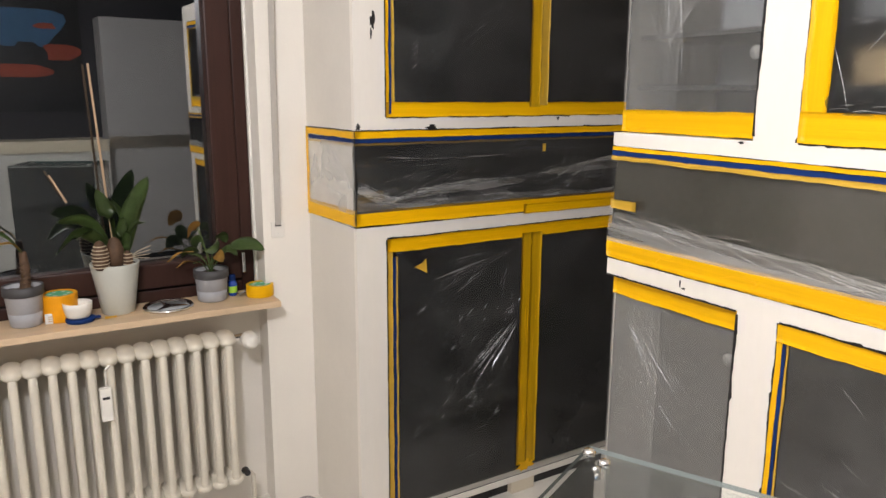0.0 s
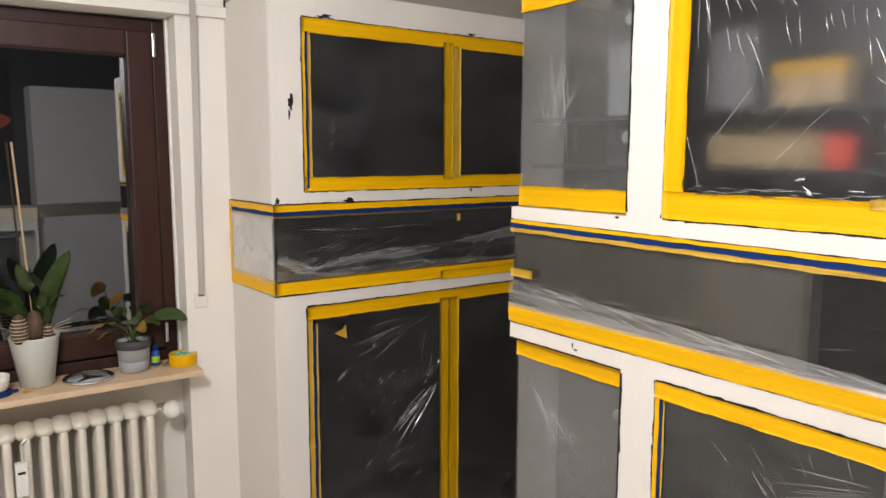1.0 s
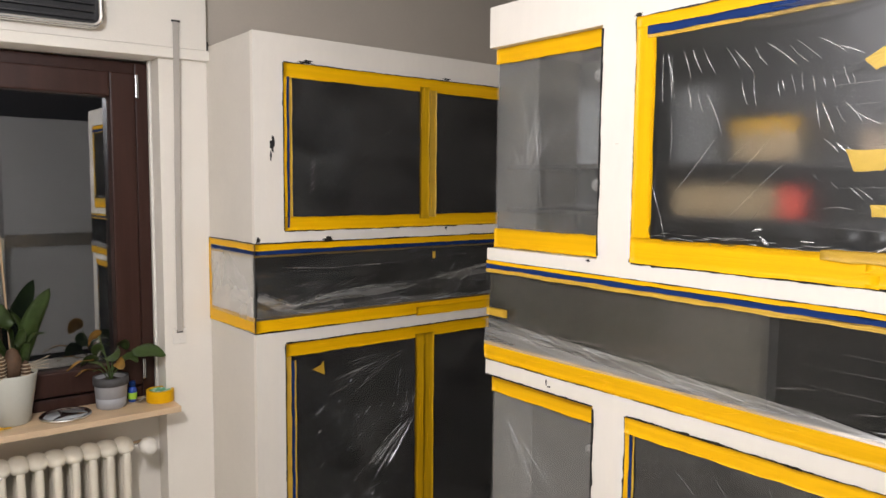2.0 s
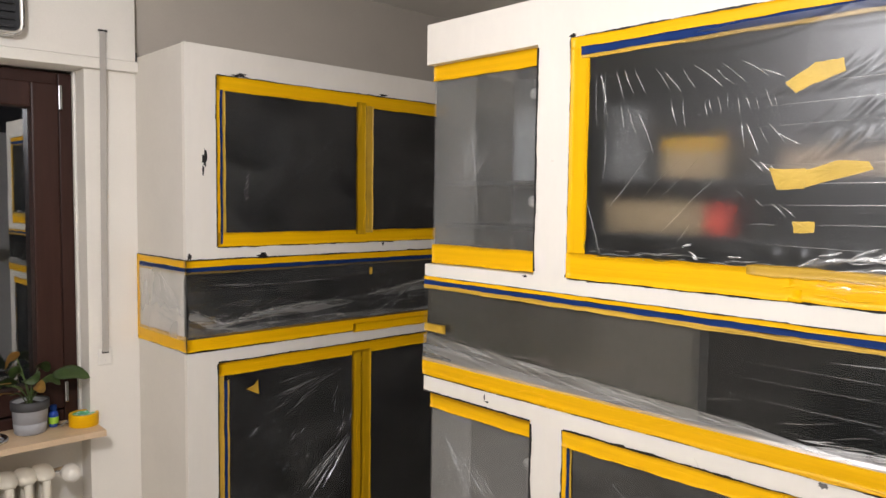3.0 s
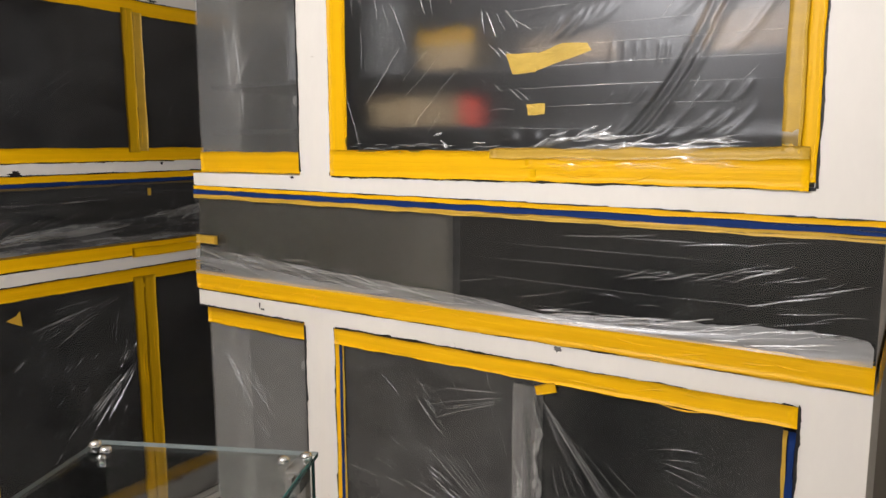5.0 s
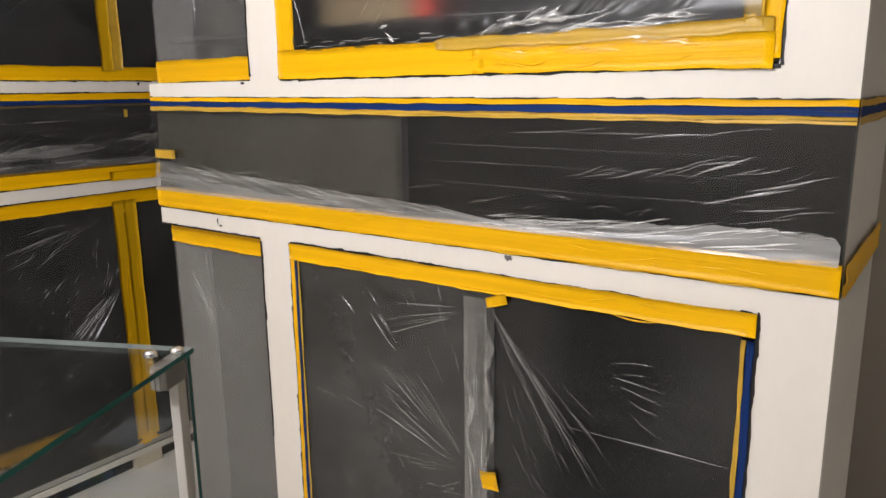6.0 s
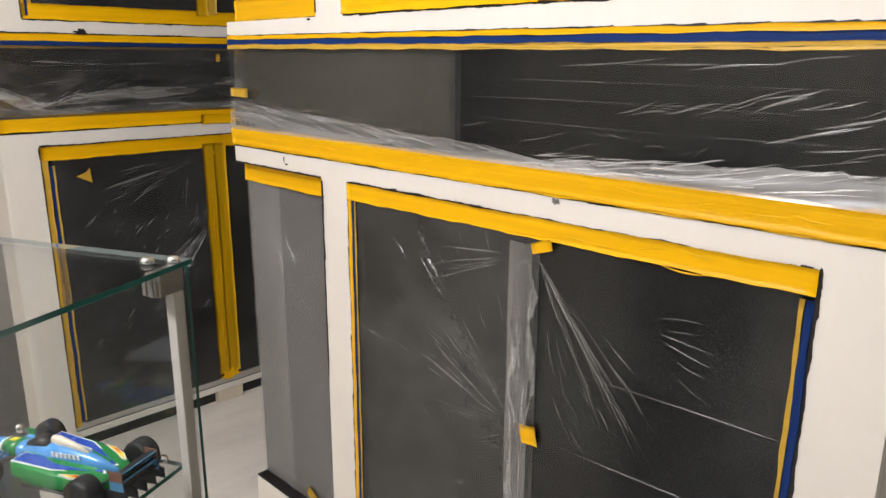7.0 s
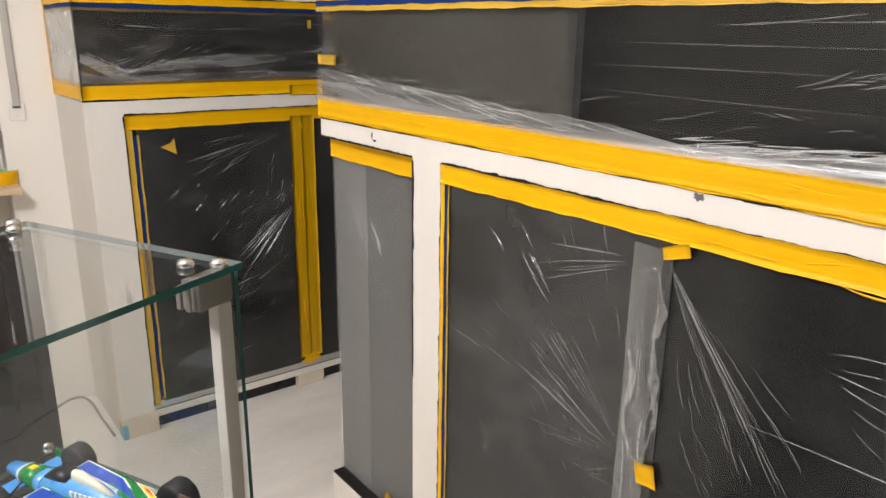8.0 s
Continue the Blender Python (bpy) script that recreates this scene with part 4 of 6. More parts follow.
# paint dabs on the white frame
blot("paint_dab", far, 0.066, 1.735, 0.010, 0.032, A, 5)
blot("paint_dab", far, 0.060, 1.700, 0.004, 0.022, A, 6)
blot("paint_dab", far, 0.185, 2.014, 0.040, 0.006, A, 7)
blot("paint_dab", far, 0.20, 2.020, 0.022, 0.005, A, 8)
blot("paint_dab", far, 0.80, 2.016, 0.03, 0.005, A, 9)
blot("paint_dab", far, 0.012, 1.422, 0.010, 0.012, A, 10)
blot("paint_dab", far, 0.27, 1.416, 0.024, 0.008, A, 11)
blot("paint_dab", far, 0.275, 1.423, 0.012, 0.007, A, 12)
blot("paint_dab", far, 0.80, 1.440, 0.008, 0.008, A, 13)
part("foot", boxes(((-0.002, -0.002, 0.0), (0.115, 0.09, 0.075)), place=far, bevel=0.004), CREAM, A, "foot wrapped in cream masking tape")
part("blue_tape", boxes(((-0.003, -0.004, 0.0), (0.014, 0.04, 0.052)), place=far, bevel=0.001), surface("pale_blue_tape", (0.22, 0.42, 0.55), 0.1, 0.5), A, "scrap of pale blue tape")

# --- cabinet beside the walkway
B = root("display_cabinet", near(WIDE / 2, DEEP / 2, 0), "white display cabinet under crinkled film and tape, beside the showcase", "display cabinet", "masked display cabinets")
carcass(near, B, 1.063, 1.430, 1.993, 2.104, 1.107, 1.384, True)
part("band_panel", boxes(((0.002, 0.004, 1.102), (0.796, 0.10, 1.392)), place=near), DOOR, B, "black glass band")
part("band_panel", boxes(((0.796, 0.004, 1.102), (WIDE, 0.09, 1.392)), place=lambda u, d, z: near(u, d + (z - 1.102) * 0.045, z)), surface("dull_dark_panel", (0.040, 0.037, 0.028), 0.1, 0.24, 1.2, 60, 0.0, shine=1.0, coat=0.6), B, "glossy grey-black band")
PADGREY = surface("grey_felt_pad", (0.20, 0.20, 0.19), 0.1, 0.8)
# corner glazing set back behind the ledges
for za, zb, sd in ((0.090, 1.062, 1), (1.432, 1.993, 2)):
    if sd == 2:
        for name, lo, hi in (("corner_glass", (1.2365, 0.036, za), (WIDE - 0.002, 0.040, zb)), ("side_glass", (WIDE - 0.006, 0.041, za), (WIDE - 0.002, DEEP - 0.02, zb))):
            ob = part(name, boxes((lo, hi), place=near), MATTGLASS, B, "matt see-through corner glazing")
            ob.visible_shadow = False
        part("bay_back", boxes(((1.24, DEEP - 0.022, za), (WIDE - 0.007, DEEP - 0.0155, zb)), place=near), PALEBOX, B, "pale grey back of the glazed bay")
        part("bay_side", boxes(((1.232, 0.052, za), (1.238, DEEP - 0.023, zb)), place=near), DOORGREY, B, "grey partition of the glazed bay")
    else:
        part("corner_glass", boxes(((1.2365, 0.036, za), (WIDE - 0.002, 0.040, zb)), place=near), DOORGREY, B, "grey corner glazing")
        part("side_glass", boxes(((WIDE - 0.006, 0.041, za), (WIDE - 0.002, DEEP - 0.02, zb)), place=near), DOORGREY, B, "grey corner glazing")
    R = random.Random(60 + sd)
    zc = (za + zb) / 2
    if sd == 2:
        cs = fan(R, (1.530, 1.600), 9, 100, 128, 0.0, 0.07, 0.13, 0.26, 0.0016, 0.002) + [(Vector((1.416, 1.716)), Vector((1.303, 1.789)), 0.0012, 0.0014), (Vector((1.488, 1.790)), Vector((1.462, 1.562)), 0.0022, 0.002)] + row(R, (1.56, 1.505), (1.36, 1.470), 7, 168, 150, 0.05, 0.11, 0.0018, 0.002) + dashes(R, 1.42, 1.58, 1.52, 1.74, 16, 82, 22, 0.04, 0.12, 0.0013, 0.0015) + dashes(R, 1.27, 1.42, 1.60, 1.90, 6, 120, 16, 0.05, 0.12, 0.0010, 0.0011)
    else:
        cs = fan(R, (1.600, 0.96), 12, 214, 262, 0.02, 0.10, 0.08, 0.24, 0.0010, 0.001) + dashes(R, 1.38, 1.56, 0.70, 0.90, 14, 228, 12, 0.04, 0.10, 0.0008, 0.0008) + dashes(R, 1.45, 1.62, 0.13, 0.24, 12, 207, 14, 0.05, 0.14, 0.0014, 0.0014)
    film("plastic_film", near, 1.245, WIDE - 0.004, za + 0.004, zb - 0.01, 0.033, FILMMILK, B, waves(61 + sd, 6, 0.004, 0.4, 0.2), 0.010, 1.0, cs, 62 + sd, folds=FINE)
    film("plastic_film", near, 1.47, WIDE - 0.002, za + 0.004, zb - 0.01, 0.030, FILMMILK, B, waves(63 + sd, 6, 0.004, 0.3, 0.12), 0.012, 1.0, (), 64 + sd)
    tape("blue_tape", near, (1.240, za + 0.01 if sd == 2 else 0.55), (1.240, zb - 0.035), 0.008, BLUE, B, d=0.026, seed=70 + sd)
    for zz in ((za + 0.18, zb - 0.11) if sd == 2 else (zb - 0.13, za + 0.06)):
        part("glass_stop", lathe(bmesh.new(), [(0.0, -0.003), (0.014, -0.002), (0.015, 0.0)], near(1.272, 0.0355, zz), "x", 18), PADGREY, B, "pale round felt pad", smooth=True)
for z, zw, s in ((1.993 - 0.022, 0.044, 71), (1.432 + 0.028, 0.054, 72), (1.062 - 0.028, 0.052, 73)):
    tape("yellow_tape", near, (1.238, z), (WIDE - 0.002, z), zw, YELLOW, B, d=0.026, seed=s, ripple=0.002)
tape("tape_scrap", near, (1.36, 0.11), (1.40, 0.13), 0.03, OCHRE, B, d=0.027, seed=74)
ragged("black_edge", near, (1.238, 1.061), (WIDE, 1.061), 0.004, B, d=-0.0009, seed=75)
ragged("black_edge", near, (1.2365, 0.55), (1.2365, 1.055), 0.005, B, d=-0.0009, seed=76)
ragged("black_edge", near, (1.2365, 1.44), (1.2365, 1.985), 0.005, B, d=-0.0009, seed=77)
# upper window: hollow, with shelf and boxes behind slack film
u0, u1, z0, z1 = 0.102, 1.134, 1.432, 1.993
outline(near, B, u0, u1, z0, z1, 81, 0.0044)
part("shelf", boxes(((0.03, 0.06, 1.655), (1.62, 0.375, 1.667)), place=near, bevel=0.001), INSIDE, B, "dark shelf")
tape("yellow_tape", near, (u1 - 0.027, z0 + 0.01), (u1 - 0.027, z1 - 0.006), 0.054, YELLOW, B, d=-0.0030, seed=82, ripple=0.001)
tape("yellow_tape", near, (0.596, z0 + 0.030), (u1, z0 + 0.030), 0.060, YELLOW, B, d=-0.0045, seed=83, ripple=0.0012)
tape("yellow_tape", near, (u0 + 0.01, z0 + 0.022), (0.62, z0 + 0.026), 0.050, YELLOW, B, d=-0.0040, seed=84, ripple=0.002, wob=0.001)
tape("yellow_tape", near, (u0 + 0.012, z0 + 0.056), (0.70, z0 + 0.054), 0.020, OCHRE, B, d=-0.0066, seed=85, ripple=0.0016, wob=0.0014)
tape("yellow_tape", near, (u0 + 0.014, z0 + 0.01), (u0 + 0.014, z1 - 0.006), 0.026, YELLOW, B, d=-0.0030, seed=86, ripple=0.001)
tape("yellow_tape", near, (u0 + 0.040, z0 + 0.05), (u0 + 0.040, z1 - 0.04), 0.030, OCHRE, B, d=-0.0070, seed=87, ripple=0.001)
tape("yellow_tape", near, (u0, z1 - 0.014), (u1, z1 - 0.014), 0.026, YELLOW, B, d=-0.0040, seed=88)
tape("blue_tape", near, (u0, z1 - 0.034), (u1 - 0.03, z1 - 0.034), 0.018, BLUE, B, d=-0.0046, seed=89)
tape("yellow_tape", near, (u0, z1 - 0.047), (u1 - 0.03, z1 - 0.047), 0.009, OCHRE, B, d=-0.0040, seed=90)


def slack(U, Z):
    """Loose film: rows of small folds beside the seam, long diagonal sags, gathered at the foot."""
    h = 0.004 + 0.0012 * np.sin(U * 7 + Z * 5)
    h = h + ridges(U, Z, (0.62, 1.835), (0.27, 1.862), 16, 150, 0.055, 0.0055, 0.0026, 1)
    h = h + ridges(U, Z, (0.58, 1.765), (0.43, 1.785), 9, 141, 0.036, 0.0050, 0.0024, 2)
    h = h + ridges(U, Z, (0.58, 1.712), (0.46, 1.735), 8, 137, 0.036, 0.0050, 0.0024, 3)
    h = h + ridges(U, Z, (0.40, 1.775), (0.20, 1.785), 7, 128, 0.026, 0.0036, 0.0016, 4)
    h = h + ridges(U, Z, (0.45, 1.665), (0.30, 1.660), 8, 98, 0.020, 0.0034, 0.0016, 5)
    h = h + ridges(U, Z, (0.46, 1.585), (0.22, 1.590), 8, 130, 0.022, 0.0034, 0.0016, 6)
    h = h + ridges(U, Z, (0.33, 1.625), (0.30, 1.635), 2, 127, 0.160, 0.0090, 0.0055, 7)
    h = h + ridges(U, Z, (0.29, 1.750), (0.20, 1.700), 3, 128, 0.075, 0.0060, 0.0030, 8)
    h = h + ridges(U, Z, (0.44, 1.530), (0.22, 1.535), 7, 143, 0.045, 0.0050, 0.0026, 9)
    h = h + ridges(U, Z, (0.70, 1.925), (0.30, 1.935), 3, 175, 0.16, 0.0080, 0.0020, 10)
    h = h + 0.004 * np.exp(-((Z - 1.513) / 0.016) ** 2) * (0.5 + 0.5 * np.sin(U * 40 + 9 * np.sin(U * 11)))
    return h * np.clip((1.098 - U) / 0.03, 0.0, 1.0)


R = random.Random(24)
cs = level(R, 0.13, 0.70, 1.536, 0.0372, 9, 0.34, 0.0007, 0.0010)
cs += row(R, (1.040, 1.873), (0.662, 1.864), 12, 256, 207, 0.046, 0.080, 0.0015, 0.0022) + row(R, (0.872, 1.806), (0.842, 1.802), 2, 259, 258, 0.055, 0.062, 0.0016, 0.0024)
cs += row(R, (0.80, 1.803), (0.655, 1.809), 9, 259, 250, 0.020, 0.044, 0.0011, 0.0016) + row(R, (0.722, 1.745), (0.632, 1.741), 5, 258, 214, 0.034, 0.066, 0.0014, 0.0020)
cs += row(R, (1.060, 1.850), (1.031, 1.850), 3, 266, 266, 0.07, 0.12, 0.0010, 0.0014) + row(R, (1.034, 1.725), (1.06, 1.555), 2, 267, 250, 0.10, 0.16, 0.0006, 0.0007) + row(R, (1.00, 1.81), (0.93, 1.76), 3, 258, 249, 0.04, 0.10, 0.0008, 0.001)
cs += row(R, (0.69, 1.688), (0.655, 1.684), 3, 228, 215, 0.02, 0.04, 0.0020, 0.0026) + row(R, (0.72, 1.635), (0.62, 1.590), 4, 222, 215, 0.02, 0.04, 0.0012, 0.0016)
cs += row(R, (0.36, 1.80), (0.17, 1.81), 6, 124, 130, 0.03, 0.06, 0.0009, 0.0014) + row(R, (0.34, 1.745), (0.16, 1.74), 5, 130, 128, 0.04, 0.07, 0.0009, 0.0014) + row(R, (0.26, 1.87), (0.15, 1.83), 3, 128, 135, 0.06, 0.11, 0.0012, 0.0016)
cs += row(R, (1.06, 1.500), (0.62, 1.498), 22, 182, 176, 0.02, 0.06, 0.0010, 0.0014) + dashes(R, 0.42, 0.62, 1.488, 1.522, 18, 168, 20, 0.03, 0.09, 0.0034, 0.0038) + dashes(R, 0.27, 0.50, 1.490, 1.512, 16, 175, 14, 0.03, 0.09, 0.0016, 0.0022)
cs += dashes(R, 0.84, 1.04, 1.52, 1.62, 6, 132, 8, 0.06, 0.16, 0.0006, 0.0007) + dashes(R, 0.70, 0.84, 1.50, 1.53, 5, 190, 30, 0.01, 0.03, 0.0026, 0.0034) + dashes(R, 0.15, 0.40, 1.52, 1.60, 7, 128, 10, 0.02, 0.05, 0.0010, 0.0014)
front = film("plastic_film", near, u0 + 0.03, u1 - 0.03, z0 + 0.056, z1 - 0.03, -0.0005, FROST, B, slack, 0.0034, 1.0, cs, 91, "slack crinkled clear film", flip=True, folds=CRISP)
rear = film("plastic_film", near, u0 + 0.005, u1 - 0.005, z0 + 0.005, z1 - 0.005, 0.004, FROST, B, None, 0.2, 1.0, (), 92)


def scrap(P, corners, d, parent, seed=0):
    """A torn bit of pale tape, slightly curled, from the few corners of its outline (u, z)."""
    r = random.Random(seed)
    cu, cz = sum(c[0] for c in corners) / len(corners), sum(c[1] for c in corners) / len(corners)
    rim = []
    for a, b in zip(corners, corners[1:] + corners[:1]):
        for k in range(4):
            f = k / 4
            rim.append((a[0] + (b[0] - a[0]) * f + r.uniform(-0.0009, 0.0009), a[1] + (b[1] - a[1]) * f + r.uniform(-0.0009, 0.0009)))
    n = len(rim)
    verts = [P(cu, d - 0.0003, cz)] + [P(cu + 0.55 * (u - cu), d - r.uniform(0, 0.0004), cz + 0.55 * (z - cz)) for u, z in rim] + [P(u, d - r.uniform(0, 0.0003), z) for u, z in rim] + [P(u, d + 0.0003, z) for u, z in rim]
    faces = [(0, 1 + k, 1 + (k + 1) % n) for k in range(n)]
    for ring in (1, 1 + n):
        faces += [(ring + k, ring + n + k, ring + n + (k + 1) % n, ring + (k + 1) % n) for k in range(n)]
    ob = sheet("tape_scrap", verts, faces, SCRAP, parent, smooth=False)
    ob.visible_shadow = False
    return ob


scrap(near, [(0.641, 1.837), (0.621, 1.817), (0.592, 1.829), (0.538, 1.847), (0.542, 1.871), (0.588, 1.868)], -0.0085, B, 1)
scrap(near, [(0.664, 1.680), (0.648, 1.640), (0.598, 1.641), (0.597, 1.678)], -0.0085, B, 2)
scrap(near, [(0.597, 1.676), (0.598, 1.644), (0.485, 1.674), (0.494, 1.689), (0.544, 1.691)], -0.0092, B, 3)
scrap(near, [(0.618, 1.582), (0.613, 1.560), (0.578, 1.561), (0.577, 1.582)], -0.0085, B, 4)
film("film_overlap", near, 0.582, 0.604, 1.815, 1.935, -0.0055, FILMTHIN, B, waves(71, 4, 0.002, 0.3, 0.1), 0.010, 1.0, (), 93, label="doubled edge of clear film")
for k, (line, w) in enumerate(((((0.60, 1.470), (0.52, 1.461), (0.42, 1.466), (0.30, 1.459)), 0.016), (((0.60, 1.480), (0.48, 1.474), (0.33, 1.478), (0.19, 1.470)), 0.014), (((0.40, 1.468), (0.30, 1.472), (0.19, 1.464)), 0.012))):
    ribbon("film_fold", near, line, w, -0.0085, FILMHAZE, B, 230 + k, lift=0.003)
for k, (line, w) in enumerate(((((0.62, 1.497), (0.54, 1.512), (0.46, 1.520), (0.40, 1.512)), 0.020), (((0.56, 1.492), (0.45, 1.500), (0.33, 1.496), (0.20, 1.502)), 0.018), (((0.38, 1.500), (0.28, 1.510), (0.19, 1.506)), 0.014))):
    ribbon("film_fold", near, line, w, -0.0100, FOLDTHIN, B, 240 + k, lift=0.005)
# lower window
u0, u1, z0, z1 = 0.106, 1.134, 0.092, 1.062
outline(near, B, u0, u1, z0, z1, 101, 0.0044, sides="tlr")
tape("yellow_tape", near, (u0, z1 - 0.0145), (u1, z1 - 0.0195), 0.038, YELLOW, B, seed=102, ripple=0.002, d=-0.003)
tape("yellow_tape", near, (u1 - 0.007, z0), (u1 - 0.007, z1 - 0.03), 0.013, YELLOW, B, seed=103)
tape("blue_tape", near, (u1 - 0.018, z0), (u1 - 0.018, z1 - 0.04), 0.009, BLUE, B, d=-0.0024, seed=104)
tape("yellow_tape", near, (u1 - 0.0255, z0), (u1 - 0.0255, z1 - 0.04), 0.006, OCHRE, B, seed=105)
tape("blue_tape", near, (u0 + 0.007, z0), (u0 + 0.007, z1 - 0.040), 0.012, BLUE, B, d=-0.0024, seed=106)
tape("yellow_tape", near, (u0 + 0.017, z0), (u0 + 0.017, z1 - 0.040), 0.007, OCHRE, B, seed=107)
tape("tape_scrap", near, (0.565, 0.640), (0.602, 0.632), 0.042, YELLOW, B, d=-0.006, seed=108, wob=0.002)
tape("tape_scrap", near, (0.545, 1.020), (0.590, 1.008), 0.022, YELLOW, B, d=-0.006, seed=109, wob=0.002)
R = random.Random(25)
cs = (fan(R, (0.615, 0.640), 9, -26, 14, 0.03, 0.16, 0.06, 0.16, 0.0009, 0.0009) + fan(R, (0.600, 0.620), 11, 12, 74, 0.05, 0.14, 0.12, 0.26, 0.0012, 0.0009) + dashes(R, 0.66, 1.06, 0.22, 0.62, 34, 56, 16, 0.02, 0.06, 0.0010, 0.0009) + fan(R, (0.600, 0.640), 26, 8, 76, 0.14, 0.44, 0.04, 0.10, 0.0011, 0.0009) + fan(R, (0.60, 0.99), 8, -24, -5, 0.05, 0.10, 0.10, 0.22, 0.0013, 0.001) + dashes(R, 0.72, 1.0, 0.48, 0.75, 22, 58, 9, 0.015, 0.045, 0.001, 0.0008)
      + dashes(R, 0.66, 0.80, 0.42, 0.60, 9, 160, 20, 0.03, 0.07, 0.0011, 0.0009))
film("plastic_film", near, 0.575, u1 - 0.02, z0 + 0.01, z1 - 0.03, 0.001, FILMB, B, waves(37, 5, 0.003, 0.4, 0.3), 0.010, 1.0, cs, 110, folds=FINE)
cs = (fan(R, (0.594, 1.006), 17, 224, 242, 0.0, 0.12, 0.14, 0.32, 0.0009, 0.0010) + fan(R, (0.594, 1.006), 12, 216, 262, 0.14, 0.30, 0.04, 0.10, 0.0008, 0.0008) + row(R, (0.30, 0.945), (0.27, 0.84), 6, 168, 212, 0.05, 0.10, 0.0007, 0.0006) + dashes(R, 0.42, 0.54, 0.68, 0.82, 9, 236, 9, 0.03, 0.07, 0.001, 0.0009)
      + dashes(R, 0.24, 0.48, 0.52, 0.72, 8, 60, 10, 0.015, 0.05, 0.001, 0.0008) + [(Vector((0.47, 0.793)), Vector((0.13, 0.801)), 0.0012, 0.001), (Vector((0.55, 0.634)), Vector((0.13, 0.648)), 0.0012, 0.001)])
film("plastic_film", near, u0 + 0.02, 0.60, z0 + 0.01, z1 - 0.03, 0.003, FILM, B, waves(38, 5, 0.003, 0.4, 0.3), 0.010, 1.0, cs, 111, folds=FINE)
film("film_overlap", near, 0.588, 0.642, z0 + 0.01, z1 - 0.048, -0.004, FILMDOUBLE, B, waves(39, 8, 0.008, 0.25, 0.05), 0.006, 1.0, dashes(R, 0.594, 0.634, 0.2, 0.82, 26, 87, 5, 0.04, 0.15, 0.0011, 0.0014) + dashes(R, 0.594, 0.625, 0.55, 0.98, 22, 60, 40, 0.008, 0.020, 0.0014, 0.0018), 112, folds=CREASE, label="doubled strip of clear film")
for k, (line, w) in enumerate(((((0.592, 0.985), (0.580, 0.93), (0.588, 0.86), (0.580, 0.78), (0.592, 0.70)), 0.022), (((0.640, 0.86), (0.622, 0.80), (0.632, 0.72), (0.612, 0.66)), 0.018), (((0.585, 0.80), (0.574, 0.74), (0.590, 0.66)), 0.014), (((0.62, 0.62), (0.628, 0.5), (0.612, 0.38)), 0.02))):
    ribbon("film_fold", near, line, w, -0.0095, FOLDTHIN, B, 250 + k, lift=0.004)
# band


def near_side(u, d, z):
    """The closed end of the near cabinet, read as a front."""
    return (1.425 + u, -0.246 + d, z)


for P, a, b, rise in ((near, 0.0, WIDE, 0.0115), (near_side, 0.0, DEEP, 0.0)):
    ragged("black_edge", P, (a, 1.3835), (b, 1.3835 + rise), 0.0024, B, d=-0.0012, seed=121)
    ragged("black_edge", P, (b, 1.1075), (a, 1.1085), 0.0026, B, seed=122)
    tape("yellow_tape", P, (a, 1.3790), (b, 1.3790 + rise), 0.0100, YELLOW, B, d=-0.0016, seed=123)
    tape("blue_tape", P, (a, 1.3675), (b, 1.3675 + rise), 0.0135, BLUE, B, d=-0.0026, seed=124)
    tape("yellow_tape", P, (a, 1.3555), (b, 1.3565 + rise), 0.0110, OCHRE, B, d=-0.0020, seed=125, ripple=0.002)
    tape("yellow_tape", P, (a, 1.1335), (b, 1.1380), 0.046, YELLOW, B, d=-0.0050, seed=126, ripple=0.002)
    tape("yellow_tape", P, (a, 1.1170), (b, 1.1190), 0.019, YELLOW, B, d=-0.0030, seed=127, ripple=0.001)
part("band_side", boxes(((0.001, 0.0045, 1.104), (0.0035, DEEP, 1.391)), place=near), DOORGREY, B, "milky side of the band")
tape("tape_scrap", near, (1.545, 1.250), (1.632, 1.250), 0.024, OCHRE, B, d=-0.004, seed=128)
R = random.Random(26)
cs = []
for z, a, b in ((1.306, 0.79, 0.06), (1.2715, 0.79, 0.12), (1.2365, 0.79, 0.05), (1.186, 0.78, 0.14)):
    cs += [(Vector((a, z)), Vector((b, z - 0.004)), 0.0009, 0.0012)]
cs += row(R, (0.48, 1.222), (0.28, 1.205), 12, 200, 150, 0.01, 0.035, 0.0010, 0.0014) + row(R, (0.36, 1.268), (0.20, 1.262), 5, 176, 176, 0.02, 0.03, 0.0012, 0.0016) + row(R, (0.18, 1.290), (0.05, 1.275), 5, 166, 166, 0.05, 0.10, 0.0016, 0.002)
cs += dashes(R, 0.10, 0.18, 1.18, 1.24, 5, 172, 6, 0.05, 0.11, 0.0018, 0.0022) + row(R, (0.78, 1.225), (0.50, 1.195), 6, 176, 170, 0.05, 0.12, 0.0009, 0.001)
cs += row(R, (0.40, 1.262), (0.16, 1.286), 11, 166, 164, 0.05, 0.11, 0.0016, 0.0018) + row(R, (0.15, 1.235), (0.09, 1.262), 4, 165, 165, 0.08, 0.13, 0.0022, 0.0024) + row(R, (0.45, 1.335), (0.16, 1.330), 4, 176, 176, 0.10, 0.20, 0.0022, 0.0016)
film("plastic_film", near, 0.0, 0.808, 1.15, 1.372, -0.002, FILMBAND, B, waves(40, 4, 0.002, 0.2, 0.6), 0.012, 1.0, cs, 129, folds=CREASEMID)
cs = row(R, (1.58, 1.235), (0.90, 1.190), 12, 184, 178, 0.12, 0.30, 0.0010, 0.001)
